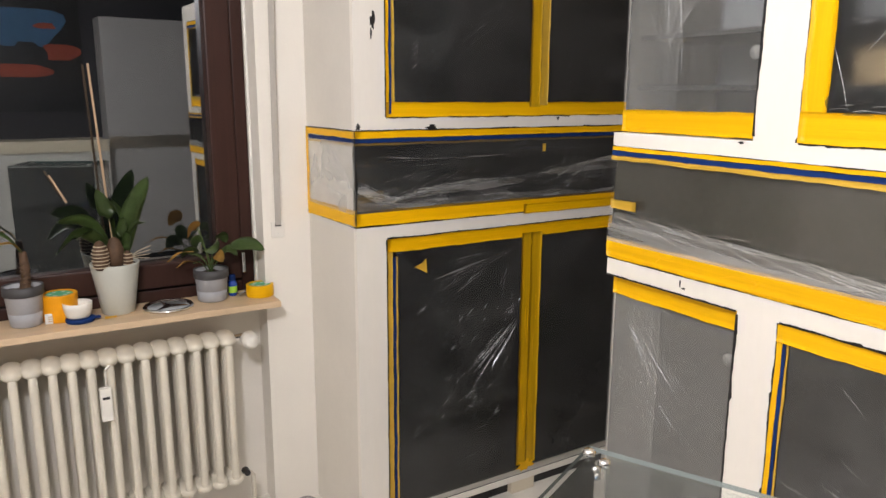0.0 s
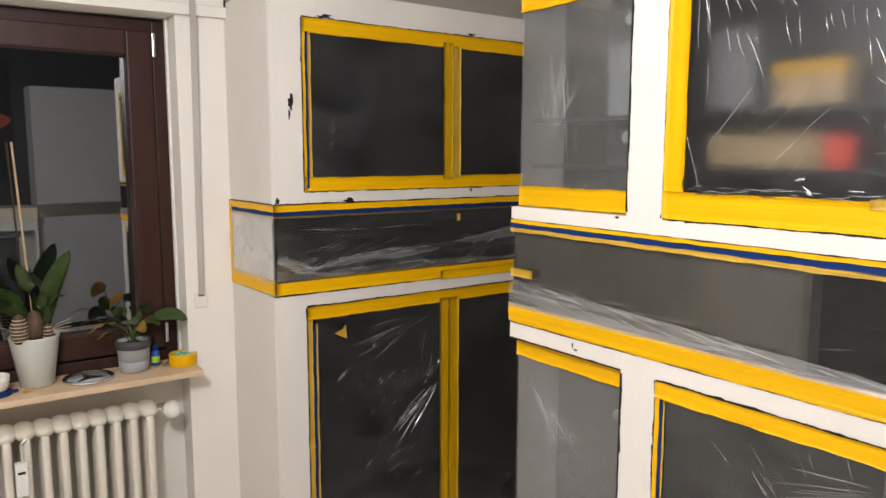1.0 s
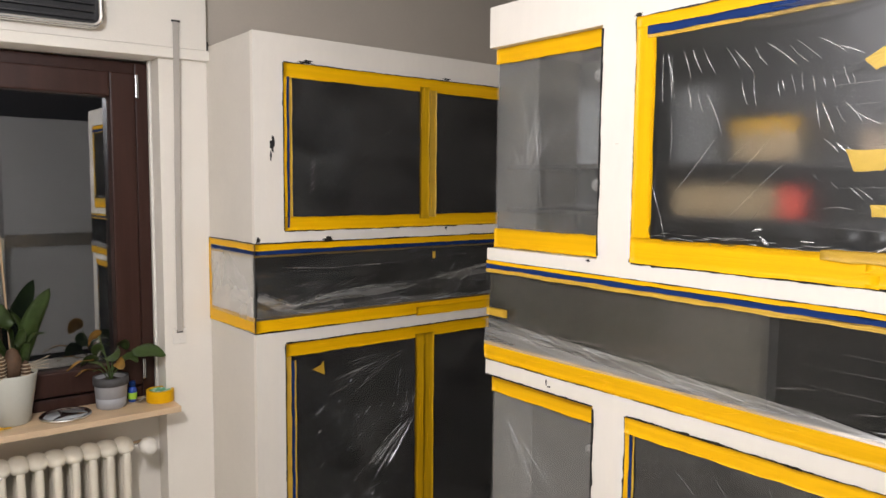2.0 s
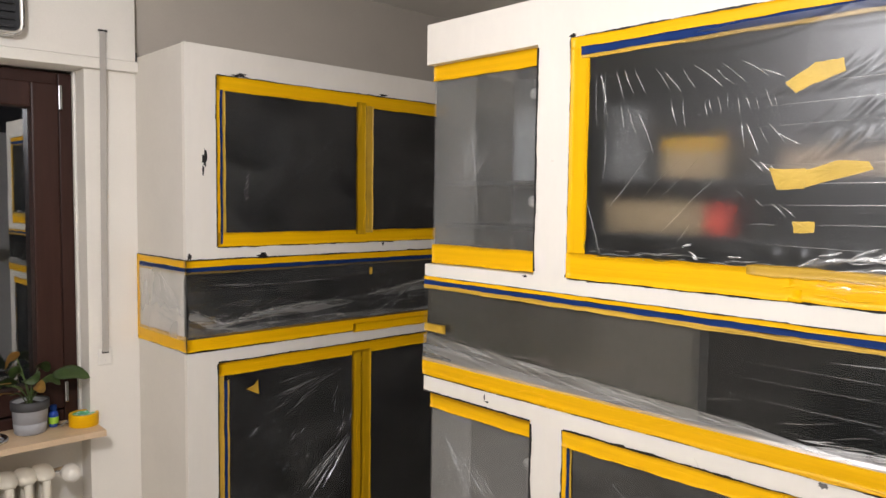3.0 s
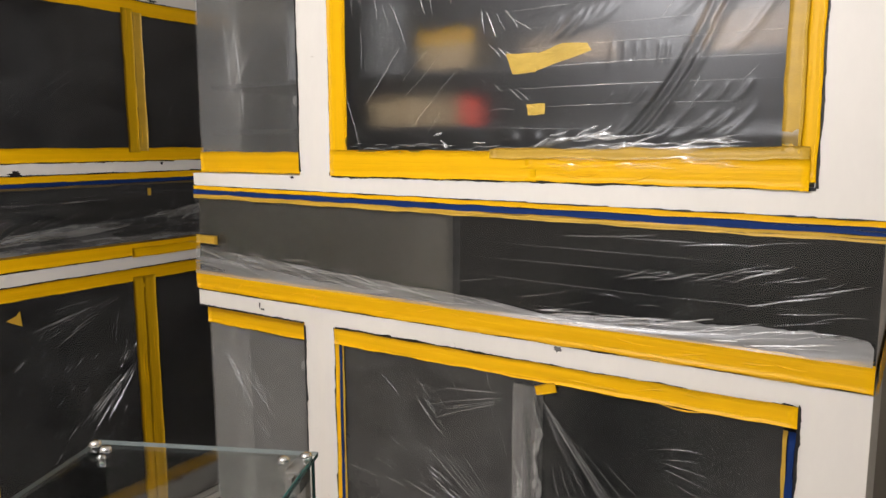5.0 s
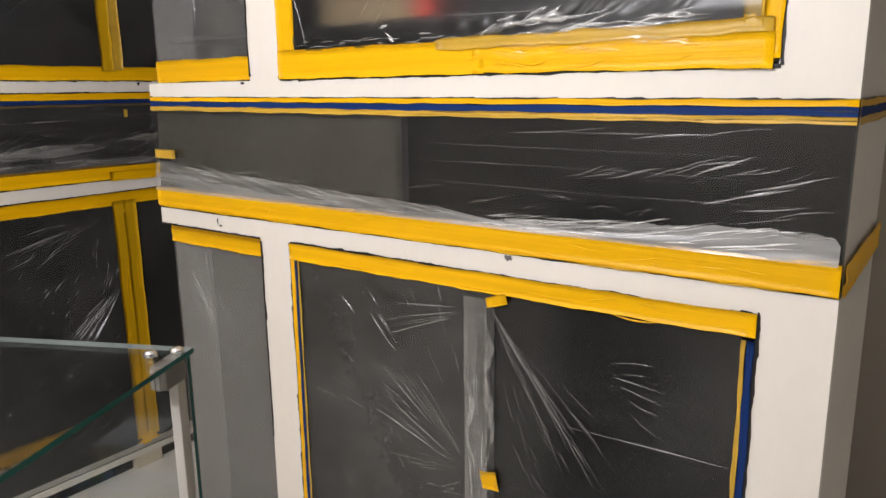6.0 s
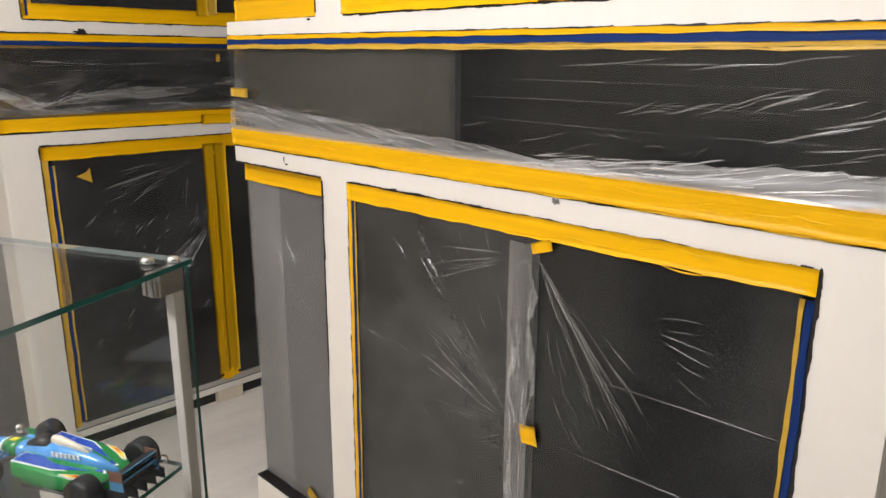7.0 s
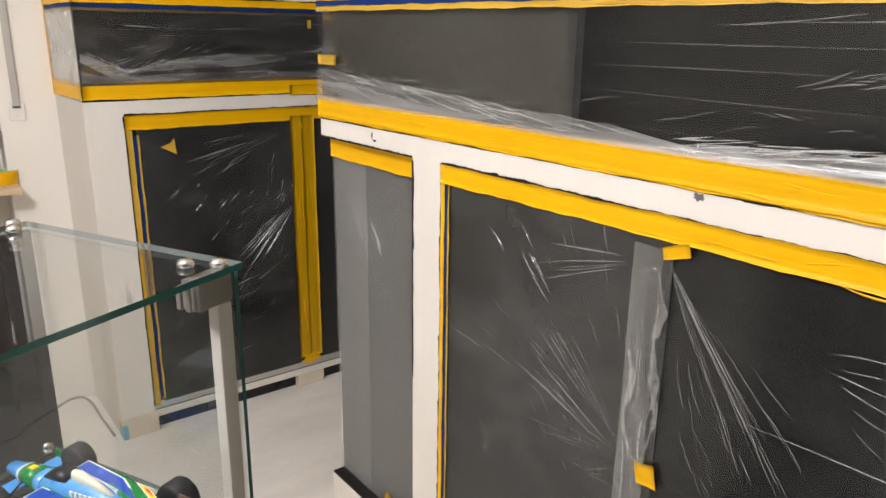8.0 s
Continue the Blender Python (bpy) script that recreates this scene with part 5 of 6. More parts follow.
film("film_overlap", near, 0.772, 0.806, 1.152, 1.360, -0.0046, FILMTHIN, B, waves(72, 4, 0.002, 0.3, 0.1), 0.012, 1.0, (), 131, label="doubled edge of clear film")
film("plastic_film", near, 0.8085, WIDE, 1.15, 1.372, -0.001, FILMTHIN, B, waves(41, 4, 0.002, 0.3, 0.8), 0.010, 1.0, cs, 130, folds=CREASESOFT)


def bunched(ua, ub, mat, seed, creases=()):
    """Film gathered along the lower tape, leaning outwards at its foot."""
    r = random.Random(seed)
    verts, faces = [], []
    n, m = int((ub - ua) / 0.006), 12
    for i in range(n + 1):
        u = ua + (ub - ua) * i / n
        rise = float(np.interp(u, (0.0, 0.10, 0.25, 0.43, 0.61, 0.84, 1.2, 1.6), (0.040, 0.044, 0.034, 0.023, 0.026, 0.034, 0.052, 0.074)))
        rise += 0.0030 * math.sin(u * 23 + 3 * math.sin(u * 8)) * max(0.15, 1 - 1.6 * u)
        if ua < 0.1:
            rise *= min(1.0, max(0.05, (ub - u) / 0.22)) * min(1.0, 0.7 + u / 0.10)
        else:
            rise *= min(1.0, max(0.05, (u - ua) / 0.30))
        jag = (r.uniform(-0.0022, 0.0022) + 0.005 * max(0, math.sin(u * 41 + 4 * math.sin(u * 17))) ** 3) * max(0.12, 1 - 1.5 * u)
        for j in range(m):
            k = j / (m - 1)
            out = 0.0064 + 0.006 * (1 - k) ** 1.4 + 0.0006 * math.sin(u * 7 + 3 * math.sin(u * 3.3) + 11 * k) * (1 - k * k)
            verts.append(near(u, -out, 1.154 + rise * k + jag * k ** 6))
    for i in range(n):
        for j in range(m - 1):
            faces.append((i * m + j, (i + 1) * m + j, (i + 1) * m + j + 1, i * m + j + 1))
    slots = [0] * len(faces)
    for a, b, w, h in creases:
        crease(verts, faces, near, a, b, w, h, -0.012, r, 0.03, None, lambda p: min(n, max(0, round((p.x - ua) / (ub - ua) * n))) * m + min(m - 1, max(0, round((p.y - 1.15) / 0.036 * (m - 1)))))
    slots += [1] * (len(faces) - len(slots))
    ob = sheet("bunched_film", verts, faces, [mat, CREASE], B, "milky bunched film along the tape", True, slots)
    ob.visible_shadow = False


def wrinkles(name, P, creases, mat, parent, d, seed):
    """Small raised wrinkles in a strip of tape."""
    r = random.Random(seed)
    for a, b, w, h in creases:
        verts, faces = [], []
        crease(verts, faces, P, a, b, w, h, d, r, 0.12)
        sheet(name, verts, faces, mat, parent)


R = random.Random(77)
wrinkles("tape_wrinkle", near, dashes(R, 0.05, 1.6, 1.112, 1.150, 34, 178, 10, 0.02, 0.11, 0.0016, 0.0012) + dashes(R, 1.2, 1.55, 1.115, 1.145, 12, 140, 20, 0.015, 0.04, 0.0018, 0.0016), YELLOW, B, -0.0062, 1)
wrinkles("tape_wrinkle", near, dashes(R, 0.29, 1.1, 1.028, 1.056, 18, 179, 5, 0.05, 0.16, 0.0016, 0.001), YELLOW, B, -0.0045, 2)
wrinkles("tape_wrinkle", near, dashes(R, 0.24, 0.66, 1.436, 1.470, 20, 178, 12, 0.03, 0.10, 0.0018, 0.0014), YELLOW, B, -0.0055, 3)
wrinkles("film_fold", far, row(R, (0.212, 1.686), (0.210, 1.592), 7, 48, 50, 0.030, 0.036, 0.0011, 0.0014), CREASE, A, -0.004, 8)
wrinkles("tape_wrinkle", far, dashes(R, 0.12, 1.1, 1.024, 1.058, 12, 1, 3, 0.06, 0.2, 0.0018, 0.001), YELLOW, A, -0.003, 4)
wrinkles("tape_wrinkle", far, dashes(R, 0.02, 1.2, 1.118, 1.158, 10, 1, 4, 0.06, 0.2, 0.0018, 0.001), YELLOW, A, -0.003, 5)
wrinkles("tape_wrinkle", far, dashes(R, 0.655, 0.740, 0.15, 0.95, 12, 90, 2, 0.08, 0.22, 0.0018, 0.001), YELLOWUP, A, -0.0062, 6)
wrinkles("tape_wrinkle", far, dashes(R, 0.672, 0.742, 1.48, 1.90, 8, 90, 2, 0.06, 0.14, 0.0016, 0.001), YELLOWUP, A, -0.005, 7)
bunched(0.004, 0.70, FOLDLIT, 1, row(R, (0.56, 1.176), (0.09, 1.190), 26, 176, 166, 0.05, 0.14, 0.0015, 0.0020) + row(R, (0.58, 1.163), (0.09, 1.172), 16, 178, 174, 0.05, 0.13, 0.0020, 0.0020))
bunched(0.40, WIDE - 0.005, FOLD, 2, row(R, (1.58, 1.216), (0.74, 1.178), 30, 189, 184, 0.07, 0.20, 0.0009, 0.0012) + row(R, (1.55, 1.196), (0.80, 1.166), 22, 192, 186, 0.05, 0.14, 0.0009, 0.0012))
blot("paint_dab", near, 0.545, 1.099, 0.011, 0.007, B, 14, mat=surface("grey_smear", (0.14, 0.13, 0.12), 0.2))
blot("paint_dab", near, 1.124, 1.434, 0.010, 0.008, B, 15)
blot("paint_dab", near, 1.131, 1.999, 0.014, 0.006, B, 16)
blot("paint_dab", near, 0.125, 1.062, 0.026, 0.008, B, 17)
blot("paint_dab", near, 0.105, 1.050, 0.006, 0.026, B, 18)
blot("paint_dab", near, 1.262, 1.425, 0.010, 0.004, B, 19)
blot("paint_dab", near, 1.395, 1.088, 0.003, 0.010, B, 20)
blot("paint_dab", near, 1.385, 1.078, 0.010, 0.003, B, 21)
for k, (u, z, w) in enumerate(((1.185, 1.71, 0.006), (1.17, 0.62, 0.004))):
    blot("stain", near, u, z, w, 0.0012, B, 30 + k, mat=surface("faint_mark", (0.55, 0.50, 0.42), 0.2))

part("shelf", boxes(((0.03, 0.06, 1.534), (1.62, 0.375, 1.546)), place=near, bevel=0.001), INSIDE, B, "dark shelf")
# things on the shelves of the near cabinet
def carton(name, lo, hi, mat, label, lid=None):
    ob = root(name, ((lo[0] + hi[0]) / 2, (lo[1] + hi[1]) / 2, lo[2]), label, "box")
    h = hi[2] - lo[2]
    part("body", boxes((lo, (hi[0], hi[1], lo[2] + h * 0.72)), bevel=0.002), mat, ob)
    part("lid", boxes(((lo[0] - 0.003, lo[1] - 0.003, lo[2] + h * 0.725), (hi[0] + 0.003, hi[1] + 0.003, hi[2])), bevel=0.002), lid or mat, ob)


carton("cardboard_box", (1.54, 0.565, 1.6675), (1.66, 0.71, 1.755), CARDBOARD, "tan cardboard box with a yellow lid on the shelf", YELLOW)
carton("pale_box", (1.545, 0.755, 1.6675), (1.66, 0.865, 1.84), surface("grey_box", (0.22, 0.22, 0.215), 0.1, 0.6), "grey box standing on the shelf")
carton("pink_box", (1.56, 0.25, 1.6675), (1.70, 0.455, 1.725), PINKBOX, "pinkish tan flat box on the shelf")
carton("pink_box", (1.56, -0.10, 1.6675), (1.70, 0.075, 1.745), PINKBOX, "pinkish tan box on the shelf")
carton("red_box", (1.54, 0.546, 1.5465), (1.60, 0.600, 1.609), REDBOX, "small bright red carton inside the cabinet")
carton("long_box", (1.55, 0.612, 1.5465), (1.68, 0.86, 1.614), CARDBOARD, "long tan cardboard box")

# ---------------------------------------------------------------- glass showcase
SC = Matrix.Translation((0.774, 0.338, 0)) @ Matrix.Rotation(radians(115.4), 4, "Z")
SW, SL, ST = 0.305, 0.46, 1.113


def S(a, b, z):
    """Showcase: a along its narrow side, b along its length, from the corner by the walkway."""
    return SC @ Vector((a, b, z))


case = root("glass_showcase", S(SW / 2, SL / 2, 0), "glass showcase with grey metal posts and a model racing car inside", "showcase")


def glass_plate(name, lo, hi, parent=case):
    """Clear plate; its cut rim is a green-tinted piece."""
    bm = boxes((lo, hi), place=S, bevel=0.0)
    ob = part(name, bm, [VITRINE, GREENEDGE, PALEEDGE], parent)
    thin = min(range(3), key=lambda k: hi[k] - lo[k])
    axis = (SC.to_3x3() @ Vector([1.0 if k == thin else 0.0 for k in range(3)]))
    for f in ob.data.polygons:
        f.material_index = 0 if abs(f.normal.dot(axis)) > 0.9 else 1 if f.normal.dot(SC.to_3x3() @ Vector((-1, 0, 0))) > 0.9 or thin != 2 else 2
    ob.visible_shadow = False
    return ob


glass_plate("top_plate", (0.0, 0.0, ST - 0.006), (SW, SL, ST))
glass_plate("side_plate", (0.004, 0.003, 0.12), (0.0085, SL - 0.003, ST - 0.008))
smoked = glass_plate("side_plate", (SW - 0.010, 0.003, 0.12), (SW - 0.004, SL - 0.003, ST - 0.008))
smoked.data.materials[0] = SMOKED
smoked["label"] = "smoked dark glass side"
for f in smoked.data.polygons:
    f.material_index = 0
endp = glass_plate("end_plate", (0.012, 0.002, 0.12), (SW - 0.012, 0.008, ST - 0.008))
for f in endp.data.polygons:
    f.material_index = 0
for z in (0.853, 0.55):
    glass_plate("glass_shelf", (0.022, 0.020, z - 0.006), (SW - 0.022, SL - 0.02, z))
part("base", boxes(((-0.005, -0.005, 0.0), (SW + 0.005, SL + 0.005, 0.118)), place=S, bevel=0.004), PALEBOX, case, "grey base plinth")
for k, (a, b, side, way) in enumerate(((0.005, 0.003, 1, 1), (SW - 0.005, 0.003, -1, 1), (0.005, SL - 0.003, 1, -1), (SW - 0.005, SL - 0.003, -1, -1))):
    def K(x, y, z, a=a, b=b, side=side, way=way):
        return S(a + side * x, b + way * y, z)
    if k in (0, 2):
        clamp = part("clamp", boxes(((0.004, 0.003, ST - 0.036), (0.024, 0.044, ST - 0.0075)), place=K, bevel=0.002), CLAMP, case, "grey metal clamp")
    else:
        clamp = part("clamp", lathe(bmesh.new(), [(0.0, -0.016), (0.006, -0.015), (0.006, -0.002), (0.0, 0.0)], K(0.016, 0.026, ST - 0.0072), "z", 14), CHROME, case, "small chrome stud under the glass", smooth=True)
    for x, y in ((0.028, 0.033), (0.004, 0.018)):
        part("bolt", lathe(bmesh.new(), [(0.0075, 0.0), (0.0080, 0.002), (0.0072, 0.005), (0.0042, 0.0068), (0.0, 0.0072)], K(x, y, ST + 0.0005), "z", 16), CHROME, clamp, "chrome bolt head", smooth=True)
    if k in (0, 2):
        part("clip", boxes(((0.008, 0.048, ST - 0.034), (0.013, 0.051, ST - 0.0075)), ((0.008, 0.058, ST - 0.028), (0.013, 0.061, ST - 0.0075)), ((0.008, 0.0485, ST - 0.013), (0.013, 0.0605, ST - 0.0072)), place=K, bevel=0.0008), CLAMP, clamp, "small bent metal clip")
        part("post", boxes(((0.004, 0.005, 0.119), (0.016, 0.023, ST - 0.0365)), place=K, bevel=0.0015), ALUPAINT, case, "grey metal post")
for a in (0.03, SW - 0.04):
    part("shelf_stud", lathe(bmesh.new(), [(0.004, 0.0), (0.0065, 0.003), (0.0065, 0.011), (0.0, 0.013)], S(a + 0.012, 0.034, 0.854), "z", 14), CHROME, case, "chrome shelf stud", smooth=True)


# model racing car: nose towards the far end of the narrow side
CARM = SC @ Matrix.Translation((0.032, 0.091, 0.8535)) @ Matrix.Diagonal((1.04, 0.98, 0.98, 1))


def C(x, y, z):
    """Car: x forward from the tail, y across (0 in the middle), z up."""
    return CARM @ Vector((x, y, z))


car = root("model_racing_car", C(0.1, 0, 0), "blue and green single-seater model racing car on the glass shelf", "model car")


def hull(name, sections, mat, parent, label="", smooth=True, n=14, power=2.6):
    """Body through rounded cross-sections (x, half width, low, high, y)."""
    bm = bmesh.new()
    rings = []
    for x, w, lo, hi, yc in sections:
        ring = []
        for k in range(n):
            a = 2 * math.pi * k / n
            c, s = math.cos(a), math.sin(a)
            ring.append(bm.verts.new(C(x, yc + w * math.copysign(abs(c) ** (2 / power), c), (lo + hi) / 2 + (hi - lo) / 2 * math.copysign(abs(s) ** (2 / power), s))))
        rings.append(ring)
    for a, b in zip(rings, rings[1:]):
        for k in range(n):
            bm.faces.new((a[k], a[(k + 1) % n], b[(k + 1) % n], b[k]))
    bm.faces.new(rings[0])
    bm.faces.new(rings[-1])
    return part(name, bm, mat, parent, label, smooth)


def top_at(x):
    """Height of the upper deck along the car."""
    return float(np.interp(x, (0.018, 0.045, 0.09, 0.135), (0.0205, 0.0262, 0.0302, 0.0322)))


def decal(name, outline2, up, mat, parent):
    """A thin coloured field lying on the deck, from its corners (x, y)."""
    verts = [C(x, y, top_at(x) + up) for x, y in outline2] + [C(x, y, top_at(x) - 0.002) for x, y in outline2]
    n = len(outline2)
    faces = [tuple(range(n))] + [(k, (k + 1) % n, n + (k + 1) % n, n + k) for k in range(n)]
    return sheet(name, verts, faces, mat, parent, smooth=False)


hull("floor_tray", [(0.02, 0.040, 0.004, 0.008, 0), (0.12, 0.043, 0.004, 0.008, 0), (0.16, 0.02, 0.004, 0.008, 0)], CARBLACK, car)
hull("nose", [(0.140, 0.0155, 0.010, 0.036, 0), (0.165, 0.0125, 0.014, 0.035, 0), (0.19, 0.0095, 0.018, 0.032, 0), (0.207, 0.0075, 0.020, 0.030, 0)], CARSKY, car, "light blue nose")
band = hull("nose_band", [(0.160, 0.0138, 0.0132, 0.0360, 0), (0.184, 0.0110, 0.0165, 0.0335, 0)], CARGREEN, car, "green nose band")
hull("nose_mark", [(0.168, 0.004, 0.0340, 0.0362, 0), (0.177, 0.004, 0.0335, 0.0353, 0)], CARBLACKY, band)
hull("nose_line", [(0.1845, 0.0112, 0.0164, 0.0336, 0), (0.1870, 0.0108, 0.0170, 0.0331, 0)], CARWHITE, band)
deck = hull("deck", [(0.016, 0.018, 0.006, 0.0203, 0), (0.045, 0.036, 0.006, 0.0262, 0), (0.09, 0.0415, 0.006, 0.0302, 0), (0.135, 0.0415, 0.006, 0.0322, 0), (0.142, 0.038, 0.008, 0.0316, 0)], CARGREEN, car, "green flat-sided bodywork", power=8, n=24)
hull("spine", [(0.022, 0.003, 0.016, 0.0265, 0), (0.05, 0.0075, 0.016, 0.0362, 0), (0.085, 0.0125, 0.016, 0.0432, 0), (0.112, 0.0150, 0.016, 0.0442, 0), (0.15, 0.0150, 0.012, 0.0362, 0)], CARSKY, car, "light blue engine cover", power=2.4)
hull("cockpit", [(0.113, 0.0100, 0.036, 0.0480, 0), (0.128, 0.0110, 0.036, 0.0500, 0), (0.146, 0.0085, 0.034, 0.0400, 0)], CARBLACK, car, "dark cockpit")
hull("airbox", [(0.062, 0.0020, 0.034, 0.0405, 0), (0.082, 0.0040, 0.038, 0.0480, 0), (0.104, 0.0054, 0.039, 0.0525, 0), (0.112, 0.0042, 0.041, 0.0515, 0)], CARCREAM, car, "cream air intake")
for s in (-1, 1):
    decal("field_line", [(0.139, s * 0.0375), (0.139, s * 0.0165), (0.034, s * 0.0062), (0.030, s * 0.0100), (0.085, s * 0.0345)], 0.0005, CARWHITE, deck)
    decal("blue_field", [(0.1375, s * 0.0355), (0.1375, s * 0.0180), (0.037, s * 0.0075), (0.034, s * 0.0096), (0.086, s * 0.0325)], 0.0010, CARBLUE, deck)
    decal("flame", [(0.072, s * 0.0365), (0.058, s * 0.0372), (0.040, s * 0.0312), (0.030, s * 0.0230), (0.036, s * 0.0215), (0.052, s * 0.0285)], 0.0006, CARCREAM, deck)
    decal("flame", [(0.066, s * 0.0352), (0.056, s * 0.0355), (0.041, s * 0.0300), (0.034, s * 0.0235), (0.050, s * 0.0290)], 0.0011, CARBLACKY, deck)
    decal("flame", [(0.060, s * 0.0340), (0.052, s * 0.0338), (0.042, s * 0.0290), (0.050, s * 0.0302)], 0.0015, CARRED, deck)
    for k in range(7):
        x = 0.0660 + 0.0056 * k
        w = 0.96 * float(np.interp(x, (0.05, 0.085, 0.112), (0.0075, 0.0125, 0.0150)))
        part("letter_bar", boxes(((x, s * w - 0.0008, 0.0325), (x + 0.0040, s * w + 0.0008, 0.0382)), place=C), CARWHITE, deck)
    for x, r, w, yy in ((0.028, 0.0195, 0.0110, 0.046), (0.168, 0.0185, 0.0090, 0.047)):
        tyre = part("tyre", lathe(bmesh.new(), [(r * 0.62, -w), (r * 0.93, -w), (r, -w * 0.75), (r, w * 0.75), (r * 0.93, w), (r * 0.62, w)], C(x, s * yy, r), "y", 26,
                                  SC.to_3x3()), RUBBER, car, "black slick tyre", smooth=True)
        part("rim", lathe(bmesh.new(), [(0.0, -w * 0.8), (r * 0.6, -w * 0.7), (r * 0.6, w * 0.7), (0.0, w * 0.8)], C(x, s * yy, r), "y", 18, SC.to_3x3()), CARBLACK, tyre)
        for dx in (-0.010, 0.012):
            part("wishbone", tube(bmesh.new(), [C(x, s * (yy - w), r), C(x + dx, s * 0.010, r + 0.002)], 0.0012, 6), CARBLACK, car)
wing = part("rear_wing", boxes(((-0.006, -0.028, 0.0350), (0.006, 0.028, 0.0362)), place=C, bevel=0.0005), CARBLACK, car, "black rear wing with blue edges")
for x, z in ((-0.0066, 0.0395), (-0.0066, 0.0300)):
    part("flap", boxes(((x - 0.0008, -0.028, z), (x + 0.0040, 0.028, z + 0.0010)), place=C, bevel=0.0004), CARBLACK, wing)
    part("flap_edge", boxes(((x - 0.0022, -0.028, z - 0.0002), (x - 0.0009, 0.028, z + 0.0012)), place=C), CARTEAL, wing)
part("lower_flap", boxes(((-0.008, -0.028, 0.020), (0.000, 0.028, 0.0212)), place=C, bevel=0.0005), CARBLACK, wing)
for s in (-1, 1):
    part("end_plate", boxes(((-0.010, s * 0.0287 - 0.0006, 0.030), (0.008, s * 0.0287 + 0.0006, 0.0425)), place=C, bevel=0.0004), CARBROWN, wing, "brown end plate")
    part("end_plate", boxes(((-0.010, s * 0.0287 - 0.0005, 0.016), (0.008, s * 0.0287 + 0.0005, 0.0298)), place=C, bevel=0.0004), CARTEAL, wing, "blue lower end plate")
for k in range(5):
    y = -0.03 + 0.015 * k
    part("diffuser_fin", boxes(((-0.016, y - 0.0007, 0.005), (0.018, y + 0.0007, 0.019)), place=C), CARBLACK, car)
fw = part("front_wing", boxes(((0.190, -0.050, 0.007), (0.208, 0.050, 0.0090)), place=C, bevel=0.0008), CARSKY, car, "light blue front wing")
for s in (-1, 1):
    part("end_plate", boxes(((0.186, s * 0.050 - 0.0008, 0.005), (0.209, s * 0.050 + 0.0008, 0.018)), place=C), CARGREEN, fw)

# old booklets beside the car
for k in range(4):
    z = 0.8536 + 0.0092 * k
    bk = root("book", S(0.235, 0.23, z), "old booklet with cream page edges lying in a stack", "book", "stack of booklets")
    o = 0.003 * ((k * 7) % 3)
    part("pages", boxes(((0.192 + o, 0.166, z + 0.001), (0.268 + o, 0.262, z + 0.008)), place=S, bevel=0.0008), BOOK, bk)
    part("cover", boxes(((0.190 + o, 0.165, z), (0.269 + o, 0.263, z + 0.0009)), ((0.190 + o, 0.165, z + 0.0081), (0.269 + o, 0.263, z + 0.0090)), place=S), PALEBOX if k % 2 else CARDBOARD, bk)

# ---------------------------------------------------------------- things on the sill
SZ = 0.8088


def pot(name, x, y, r_top, r_base, h, mat, label, rim=None, ridge=None):
    c = W(x, y, SZ)
    ob = root(name, c, label, "plant pot")
    prof = [(r_base * 0.92, 0.0), (r_base, 0.004)]
    if ridge:
        f = r_base + (r_top - r_base) * 0.35
        prof += [(f, h * 0.34), (f - 0.002, h * 0.352), (f, h * 0.364)]
    prof += [(r_top - 0.001, h - 0.006), (r_top, h - 0.002), (r_top - 0.002, h), (r_top - 0.005, h - 0.002), (r_top - 0.006, h - 0.02), (0.0, h - 0.022)]
    part("body", lathe(bmesh.new(), prof, c, "z", 40), mat, ob, smooth=True)
    if rim:
        part("rim", lathe(bmesh.new(), [(r_top + 0.0005, h - 0.026), (r_top + 0.002, h - 0.024), (r_top + 0.002, h + 0.003), (r_top - 0.003, h + 0.004), (r_top - 0.004, h - 0.02)], c, "z", 40), rim, ob, "charcoal inner pot rim", smooth=True)
    bm = bmesh.new()
    r = random.Random(int(1000 * abs(x)))
    ring = [bm.verts.new(c + Vector((0, 0, h - 0.010)))]
    n = 16
    for rr in (0.4, 0.75, 0.97):
        for k in range(n):
            a = 2 * math.pi * k / n
            ring.append(bm.verts.new(c + Vector(((r_top - 0.006) * rr * math.cos(a), (r_top - 0.006) * rr * math.sin(a), h - 0.014 + r.uniform(-0.004, 0.005)))))
    for k in range(n):
        bm.faces.new((ring[0], ring[1 + k], ring[1 + (k + 1) % n]))
        for q in (0, 1):
            bm.faces.new((ring[1 + q * n + k], ring[1 + (q + 1) * n + k], ring[1 + (q + 1) * n + (k + 1) % n], ring[1 + q * n + (k + 1) % n]))
    part("soil", bm, SOIL, ob, smooth=True)
    return ob, c, h


